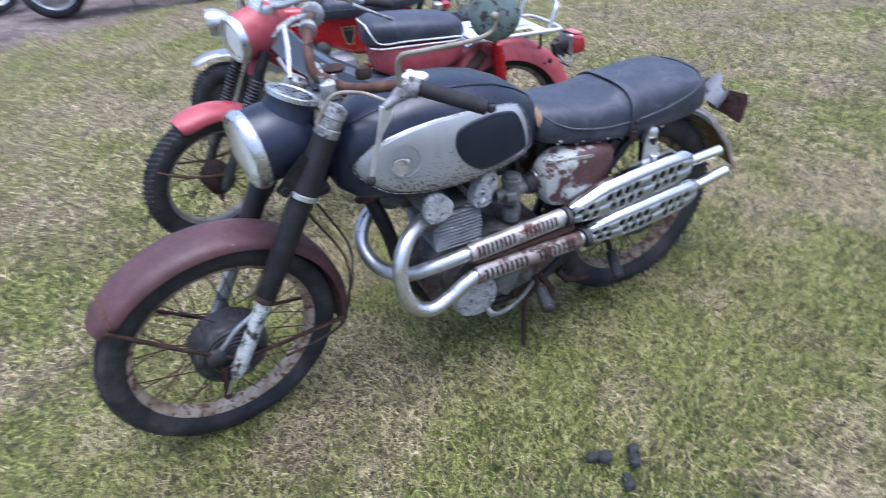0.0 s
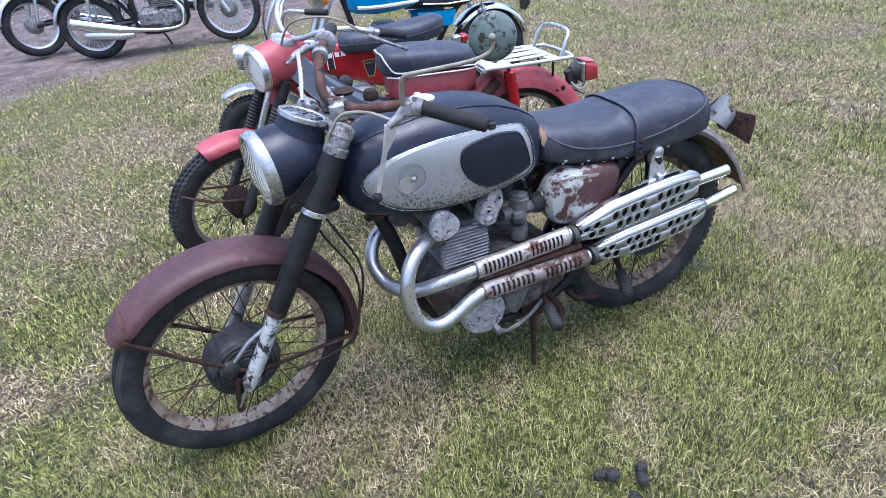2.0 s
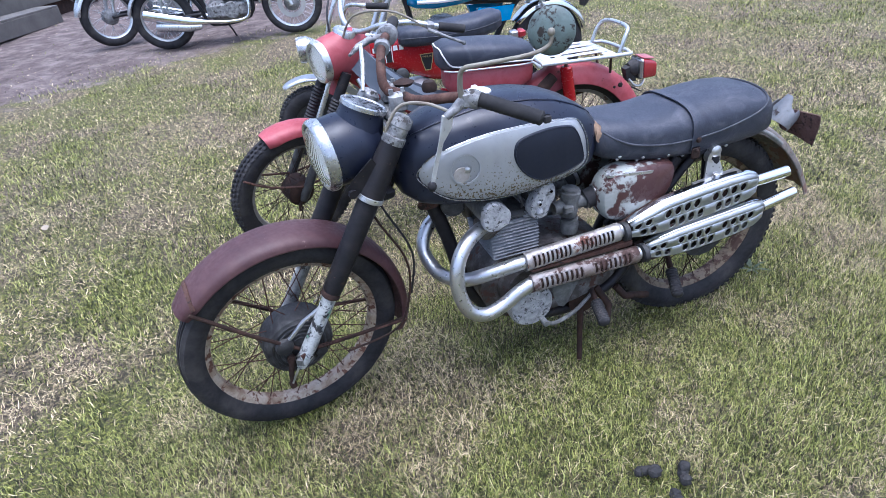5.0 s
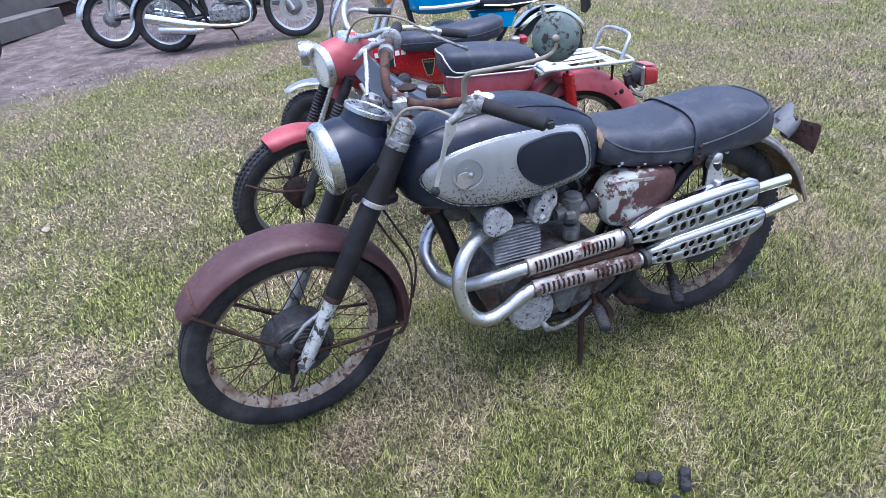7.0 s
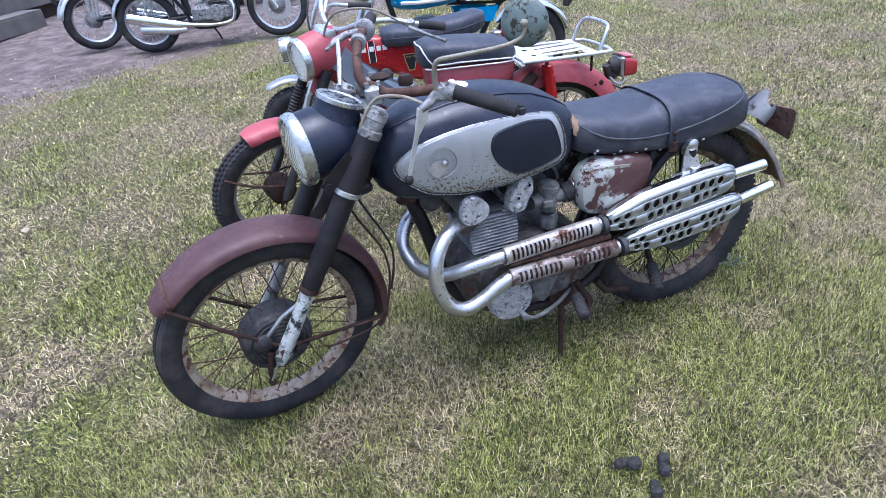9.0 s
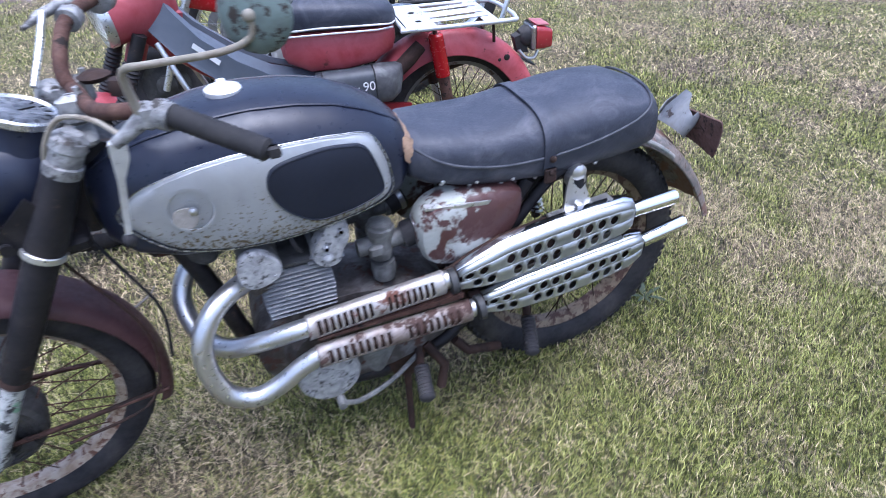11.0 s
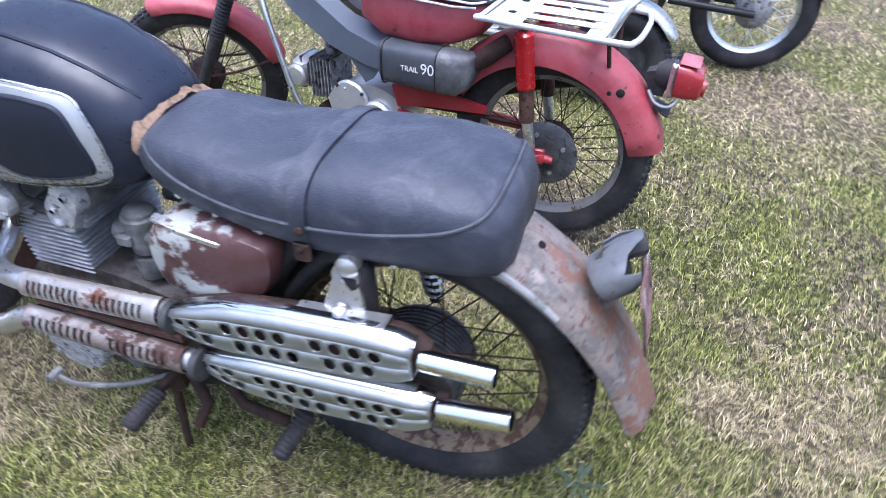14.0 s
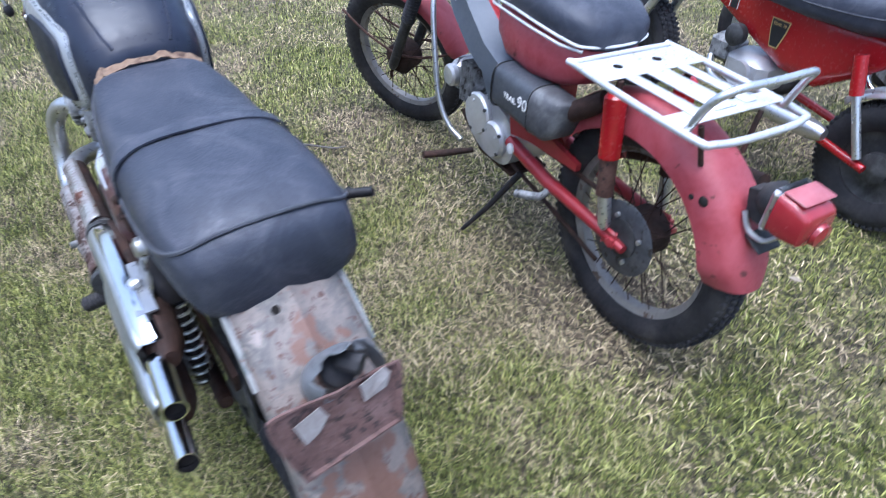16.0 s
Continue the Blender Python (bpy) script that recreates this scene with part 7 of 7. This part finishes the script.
for i, x in enumerate((-0.245, -0.212, -0.165, -0.122, -0.086)):
    part("decal_block", Shape().box((x, -0.0545, 0.61), (0.026, 0.0016, 0.028), 0.0006), decal_white, mb)
em = part("emblem", Shape().loft([[(x, y, z) for x, z in ((0.02, 0.555), (0.1, 0.555), (0.095, 0.515), (0.078, 0.455), (0.042, 0.455), (0.025, 0.515))] for y in (-0.0565, -0.0585)]), decal_gold, mb, "black shield emblem edged in gold")
part("emblem_face", Shape().loft([[(x, y, z) for x, z in ((0.025, 0.551), (0.095, 0.551), (0.09, 0.515), (0.075, 0.460), (0.045, 0.460), (0.03, 0.515))] for y in (-0.0588, -0.0595)]), decal_black, em)
lettering("lettering", "TRAIL 70", 0.0145, decal_gold, em, Matrix.Translation((0.06, -0.0605, 0.537)) @ Matrix.Rotation(radians(90), 4, "X"))
S3 = [(-0.1, 0.05, 0.63, 0.69), (-0.08, 0.1, 0.61, 0.715), (0.0, 0.115, 0.6, 0.722), (0.17, 0.122, 0.595, 0.715), (0.37, 0.118, 0.6, 0.735), (0.48, 0.1, 0.62, 0.75), (0.53, 0.06, 0.65, 0.735)]
ms = part("seat", seat_shape(S3, 28), vinyl, mini, "smooth black saddle seat", 60)
part("piping", Shape().tube([(x, s * hw * 0.99, z0 + (z1 - z0) * 0.5) for s in (-1,) for x, hw, z0, z1 in S3], 0.003, n=6, smooth=3), piping_mat, ms)
part("engine_case", Shape().box((-0.02, 0, 0.33), (0.2, 0.16, 0.14), 0.03).turn([(0.05, 0), (0.05, 0.02), (0.0, 0.025)], (-0.02, -0.08, 0.33), (0, -1, 0), 24), clean_alloy, mini)
part("cylinder", Shape().box((-0.17, 0, 0.37), (0.12, 0.11, 0.1), 0.02), alloy, mini)
part("air_filter", Shape().turn([(0.04, 0), (0.042, 0.03), (0.03, 0.04), (0.0, 0.042)], (-0.1, -0.05, 0.45), (0, -1, 0), 22), dark_alloy, mini)
part("silencer", Shape().tube([(-0.2, -0.05, 0.33), (-0.14, -0.09, 0.28), (0.02, -0.12, 0.275), (0.12, -0.13, 0.28), (0.36, -0.135, 0.29), (0.42, -0.135, 0.292)], [0.014, 0.014, 0.016, 0.03, 0.034, 0.02], n=14, smooth=4), satin_pipe, mini)
lm = part("headlamp", Shape().turn([(0.07, -0.02), (0.075, 0.0), (0.07, 0.04), (0.04, 0.09), (0.0, 0.1)], (-0.66, -0.055, 0.672), (1, 0, 0.05), 26), rim_chrome, mini)
part("lens", Shape().turn([(0.0, -0.028), (0.04, -0.024), (0.066, -0.012)], (-0.66, -0.055, 0.672), (1, 0, 0.05), 24), rim_chrome, lm)
for y in (-0.03, 0.05):
    part("front_guard_bar", Shape().tube([(-0.54, y, 0.6), (-0.5, y - 0.02, 0.74), (-0.43, y - 0.03, 0.9), (-0.36, y, 0.98), (-0.33, y + 0.06, 0.96)], 0.0105, n=10, smooth=4), chrome, mini)
mt_ = part("tail_lamp", Shape().box((0.66, 0, 0.585), (0.05, 0.08, 0.05), 0.012), red_lens, mini)
part("lamp_base", Shape().box((0.615, 0, 0.585), (0.05, 0.07, 0.04), 0.008), satin_pipe, mt_)


# ---- road motorcycles further back ----
def road_motorcycle(label, m, tank_mat, r=0.32, front_r=0.325, base=1.36, muffler=True, stripe=None, guard_mat=None, seat_top=0.8, scale=1.0, chrome_guard=True):
    b = thing("road_motorcycle", label, "motorcycle", m @ Matrix.Scale(scale, 4), "motorcycles parked on the yard")
    f, q = Vector((-base / 2, 0, front_r)), Vector((base / 2, 0, r))
    hub = Shape().turn([(0.02, -0.07), (0.07, -0.055), (0.085, -0.04), (0.085, 0.04), (0.07, 0.055), (0.02, 0.07)], n=24)
    spoked_wheel(b, f, front_r, 0.085, front_r - 0.068, hub, "rib", 36, rubber, chrome, alloy, chrome, None, 0.07)
    spoked_wheel(b, q, r, 0.1, r - 0.08, hub, "rib", 36, rubber, chrome, alloy, chrome, None, 0.075)
    part("brake_disc", Shape().turn([(0.1, -0.003), (0.15, -0.003), (0.15, 0.003), (0.1, 0.003)], (f.x, 0.075, f.z), (0, 1, 0), 36, closed=True), clean_alloy, b)
    for s_ in (-1, 1):
        part("fork_leg", Shape().tube([(f.x, s_ * 0.095, f.z - 0.02), (f.x + 0.12, s_ * 0.095, 0.56), (f.x + 0.28, s_ * 0.095, 0.9)], [0.024, 0.022, 0.018], n=12), chrome, b)
        sk = part("shock_absorber", Shape().tube([(q.x - 0.09, s_ * 0.12, 0.66), (q.x - 0.02, s_ * 0.12, 0.36)], 0.013, n=10), chrome, b)
        part("coil_spring", Shape().tube([(q.x - 0.085 + 0.06 * i / 80 + 0.024 * math.cos(i * 0.7), s_ * 0.12 + 0.024 * math.sin(i * 0.7), 0.64 - 0.22 * i / 80) for i in range(81)], 0.004, n=5), chrome, sk)
        part("swingarm", Shape().tube([(q.x - 0.42, s_ * 0.09, 0.33), (q.x, s_ * 0.1, q.z)], 0.018, n=10), decal_black, b)
        part("bar_tube", Shape().tube([(f.x + 0.28, 0, 0.96), (f.x + 0.3, s_ * 0.1, 1.02), (f.x + 0.36, s_ * 0.25, 1.05), (f.x + 0.5, s_ * 0.36, 1.02)], 0.011, n=10, smooth=3), chrome, b)
        part("grip", Shape().tube([(f.x + 0.42, s_ * 0.31, 1.04), (f.x + 0.53, s_ * 0.375, 1.01)], 0.017, n=12), grey_rubber, b)
        il = part("indicator", Shape().ball((f.x + 0.2, s_ * 0.2, 0.86), (0.025, 0.035, 0.035), 14, 8), orange_lens, b)
        part("indicator_stalk", Shape().tube([(f.x + 0.23, s_ * 0.08, 0.86), (f.x + 0.215, s_ * 0.18, 0.86)], 0.009, n=8), chrome, il)
        part("header_pipe", Shape().tube([(-0.16, s_ * 0.08, 0.5), (-0.24, s_ * 0.11, 0.4), (-0.2, s_ * 0.13, 0.25), (0.0, s_ * 0.16, 0.23), (0.25, s_ * 0.17, 0.26)], 0.019, n=12, smooth=5), bright_chrome, b)
        if muffler:
            part("silencer", Shape().tube([(0.2, s_ * 0.165, 0.25), (0.27, s_ * 0.17, 0.26), (0.4, s_ * 0.18, 0.285), (0.82, s_ * 0.19, 0.4), (0.835, s_ * 0.19, 0.404)], [0.02, 0.034, 0.052, 0.056, 0.04], n=18), bright_chrome, b)
            part("silencer", Shape().tube([(0.28, s_ * 0.175, 0.22), (0.4, s_ * 0.185, 0.225), (0.72, s_ * 0.19, 0.27), (0.735, s_ * 0.19, 0.272)], [0.03, 0.044, 0.046, 0.034], n=16), chrome, b)
    gm_ = guard_mat or bright_chrome
    part("front_mudguard", mudguard(f.x, f.z, front_r + 0.03, 140, 5, 0.06, 0.03, 20), gm_, b)
    part("rear_mudguard", mudguard(q.x, q.z, r + 0.04, 140, 10, 0.075, 0.04, 22), gm_, b)
    tk = [(-0.33, 0.05, 0.74, 0.86), (-0.28, 0.1, 0.71, 0.9), (-0.15, 0.14, 0.69, 0.93), (0.0, 0.14, 0.69, 0.92), (0.12, 0.11, 0.7, 0.87), (0.18, 0.06, 0.72, 0.82)]
    t_ = part("fuel_tank", Shape().loft([[(x, hw * math.copysign(abs(math.cos(a)) ** 0.75, math.cos(a)), (z0 + z1) / 2 + (z1 - z0) / 2 * math.copysign(abs(math.sin(a)) ** 0.75, math.sin(a))) for a in (2 * math.pi * j / 24 for j in range(24))] for x, hw, z0, z1 in tk]), tank_mat, b, "", 50)
    if stripe:
        for s_ in (-1, 1):
            part("stripe", Shape().tube([(x, s_ * hw * 0.97, z0 + (z1 - z0) * 0.25) for x, hw, z0, z1 in tk[1:]], 0.012, n=6, smooth=3), stripe, t_)
            part("stripe", Shape().tube([(x, s_ * hw * 0.9, z0 + (z1 - z0) * 0.78) for x, hw, z0, z1 in tk[1:-1]], 0.006, n=6, smooth=3), stripe, t_)
    ss = [(0.15, 0.08, 0.71, seat_top - 0.02), (0.18, 0.11, 0.7, seat_top), (0.35, 0.13, 0.68, seat_top - 0.005), (0.55, 0.132, 0.68, seat_top + 0.015), (0.75, 0.12, 0.7, seat_top + 0.02), (0.83, 0.08, 0.73, seat_top)]
    s5 = part("seat", seat_shape(ss, 26), vinyl, b, "", 60)
    part("seat_trim", Shape().tube([(x, -hw - 0.001, z0 + 0.014) for x, hw, z0, z1 in ss[1:-1]], 0.006, n=6), bright_chrome, s5)
    part("seat_trim", Shape().tube([(x, hw + 0.001, z0 + 0.014) for x, hw, z0, z1 in ss[1:-1]], 0.006, n=6), bright_chrome, s5)
    for s_ in (-1, 1):
        part("side_cover", Shape().loft([[(x, s_ * y, z) for x, z in ((0.14, 0.66), (0.42, 0.65), (0.38, 0.55), (0.18, 0.56))] for y in (0.08, 0.12)]), tank_mat, b)
    part("frame", Shape().tube([(-0.36, 0, 0.86), (-0.28, 0, 0.5), (-0.22, 0, 0.24), (0.2, 0, 0.2), (0.3, 0, 0.4), (0.5, 0, 0.66), (0.8, 0, 0.68)], 0.02, n=10, smooth=3).tube([(-0.36, 0, 0.84), (0.1, 0, 0.7), (0.5, 0, 0.66)], 0.02, n=10), decal_black, b)
    part("crankcase", Shape().box((0.0, 0, 0.34), (0.42, 0.28, 0.2), 0.05).turn([(0.085, 0), (0.08, 0.03), (0.0, 0.035)], (-0.06, 0.14, 0.34), (0, 1, 0), 26).turn([(0.085, 0), (0.08, 0.03), (0.0, 0.035)], (-0.06, -0.14, 0.34), (0, -1, 0), 26), alloy, b)
    cyl = Shape().box((-0.08, 0, 0.53), (0.15, 0.22, 0.2), 0.02)
    for i in range(9):
        cyl.box((-0.08, 0, 0.45 + i * 0.018), (0.2, 0.28, 0.006), 0.002)
    part("cylinder_barrel", cyl, alloy, b)
    part("carburettor", Shape().turn([(0.03, -0.05), (0.032, 0.05)], (0.08, 0.06, 0.55), (0, 0, 1), 14), alloy, b)
    hl = part("headlamp", Shape().turn([(0.085, -0.01), (0.09, 0.01), (0.085, 0.06), (0.05, 0.13), (0.0, 0.15)], (f.x + 0.16, 0, 0.87), (1, 0, 0), 28), chrome, b)
    part("lens", Shape().turn([(0.0, -0.03), (0.05, -0.025), (0.08, -0.01)], (f.x + 0.16, 0, 0.87), (1, 0, 0), 26), bright_chrome, hl)
    lp = part("tail_lamp", Shape().box((q.x + 0.36, 0, 0.66), (0.06, 0.1, 0.06), 0.014), red_lens, b)
    part("lamp_bracket", Shape().loft([[(q.x + 0.3, y, 0.72), (q.x + 0.33, y, 0.7), (q.x + 0.35, y, 0.58), (q.x + 0.31, y, 0.54)] for y in (-0.04, 0.04)]), decal_black, lp)
    part("side_stand", Shape().tube([(0.1, -0.1, 0.24), (0.05, -0.2, 0.1), (0.03, -0.26, 0.0)], 0.01, n=8), decal_black, b)
    return b


def stand(x, y, turn):
    return Matrix.Translation((x, y, rise(x, y) - 0.004)) @ Matrix.Rotation(radians(turn), 4, "Z")


road_motorcycle("small bright blue road motorcycle with a white-striped tank", stand(0.75, 2.64, 0), blue_paint, 0.3, 0.3, 1.42, False, white_paint, None, 0.79, 0.96)
road_motorcycle("black road motorcycle with chrome twin silencers beside the yard", stand(-0.72, 5.95, 170), black_paint, 0.32, 0.325, 1.38, True, None, chrome)
road_motorcycle("dark road motorcycle with a red tail lamp and white guards", stand(-1.4, 6.95, 205), black_paint, 0.32, 0.325, 1.36, False, None, chrome)
road_motorcycle("dark road motorcycle standing on the bare yard", stand(-4.15, 6.55, 178), black_paint, 0.32, 0.325, 1.36, False)
road_motorcycle("dark road motorcycle parked beyond the blue one", stand(0.35, 8.2, 160), black_paint, 0.32, 0.325, 1.36, True)

# ---- porch at the back of the yard ----
wall_dir = Vector((-0.45, -1.0, 0)).normalized()
turn = Matrix.Rotation(math.atan2(wall_dir.y, wall_dir.x), 3, "Z")
p0 = Vector((-3.15, 9.0, 0))
out = Vector((wall_dir.y, -wall_dir.x, 0))
pale_boards = surface("pale_worn_boards", [(0.26, 0.26, 0.25), (0.36, 0.36, 0.35)], 5, rough=(0.6, 0.8), bump=0.2)
porch = thing("porch", "low porch of weathered grey boards with a step", "porch")
for i in range(4):
    part("board", Shape().box(p0 + wall_dir * 1.0 + out * (0.05 + 0.088 * i) + Vector((0, 0, 0.43)), (2.4, 0.084, 0.03), 0.004, turn), wood, porch)
part("step_riser", Shape().box(p0 + wall_dir * 1.0 + out * 0.02 + Vector((0, 0, 0.31)), (2.4, 0.03, 0.21), 0.004, turn), wood, porch)
part("step_side", Shape().box(p0 + wall_dir * -0.17 + out * 0.19 + Vector((0, 0, 0.31)), (0.03, 0.32, 0.21), 0.004, turn), wood, porch)
part("beam", Shape().box(p0 + wall_dir * 0.4 + out * 0.42 + Vector((0, 0, 0.58)), (4.6, 0.06, 0.3), 0.006, turn), wood, porch)
part("skirting", Shape().box(p0 + wall_dir * 0.4 + out * 0.48 + Vector((0, 0, 0.3)), (4.6, 0.03, 0.34), 0.004, turn), dark_rust, porch)
for i in range(8):
    part("floor_board", Shape().box(p0 + wall_dir * 0.4 + out * (0.45 + 0.145 * i) + Vector((0, 0, 0.745)), (4.6, 0.14, 0.03), 0.004, turn), pale_boards, porch)

# ---- small things on the lawn ----
def dung(x, y, n, seed):
    rng = random.Random(seed)
    s = Shape()
    for i in range(n):
        s.ball((x + rng.uniform(-0.022, 0.022), y + rng.uniform(-0.02, 0.02), 0.016 + 0.006 * i), (rng.uniform(0.013, 0.02), rng.uniform(0.012, 0.018), rng.uniform(0.011, 0.015)), 12, 8, 0.35, seed + i)
    return lone("dung", s, dung_mat, "small dark lump of dry dung in the grass", "dung", "dung lumps")


dung(0.1, -0.62, 4, 1)
dung(0.165, -0.665, 4, 2)
dung(0.135, -0.7, 2, 3)


def leaf(x, y, turn_, size):
    o = outline([(0, -0.5), (0.18, -0.3), (0.3, 0.0), (0.2, 0.28), (0.0, 0.55), (-0.22, 0.3), (-0.28, 0.0), (-0.16, -0.3)], 3)
    s = Shape().loft([[(a * size * k, b * size * k, 0.03 + rise(x, y) + 0.12 * size * (abs(a) + 0.3 * b) * k + d) for a, b in o] for k, d in ((0.02, 0), (0.5, 0), (1, 0), (1, 0.0012), (0.5, 0.0012), (0.02, 0.0012))])
    s.moved(Matrix.Translation((x, y, 0)) @ Matrix.Rotation(turn_, 4, "Z"))
    return lone("fallen_leaf", s, dry_leaf, "pale dry leaf lying on the grass", "leaf", "fallen leaves")


for x, y, t_, z in ((-1.87, 1.9, 0.3, 0.07), (0.95, 1.5, 2.0, 0.04), (-0.95, 2.6, 0.8, 0.05), (1.9, 1.2, 0.4, 0.04), (0.0, 3.3, 2.4, 0.05)):
    leaf(x, y, t_, z)
lone("twig", Shape().tube([(-0.62, 0.55, 0.03), (-0.55, 0.6, 0.04), (-0.48, 0.68, 0.035), (-0.46, 0.72, 0.04)], [0.004, 0.0045, 0.004, 0.002], n=6, smooth=3), wood, "bleached bent twig on the lawn", "twig")


def weed(x, y, n, size, seed):
    """A flat rosette of long pointed leaves."""
    rng = random.Random(seed)
    w = thing("weed", "grey-green weed with long leaves beside the tyre", "weed", Matrix.Translation((x, y, rise(x, y))), "weeds in the lawn")
    for i in range(n):
        a, ln = 2 * math.pi * i / n + rng.uniform(-0.3, 0.3), size * rng.uniform(0.6, 1.15)
        d, q = Vector((math.cos(a), math.sin(a), 0)), Vector((-math.sin(a), math.cos(a), 0))
        rise_, rings_ = rng.uniform(0.35, 0.75), []
        for k in range(7):
            t = k / 6
            wd = 0.1 * size * math.sin(math.pi * min(0.97, 0.12 + 0.86 * t)) ** 0.8
            c = d * (ln * t) + Vector((0, 0, ln * rise_ * t * (1 - 0.62 * t) + 0.004))
            rings_.append([c - q * wd + Vector((0, 0, 0.15 * wd)), c - Vector((0, 0, 0.12 * wd)), c + q * wd + Vector((0, 0, 0.15 * wd)), c + Vector((0, 0, 0.0012))])
        part("leaf", Shape().loft(rings_), weed_leaf, w)
    return w


weed(1.0, 0.03, 7, 0.062, 5)
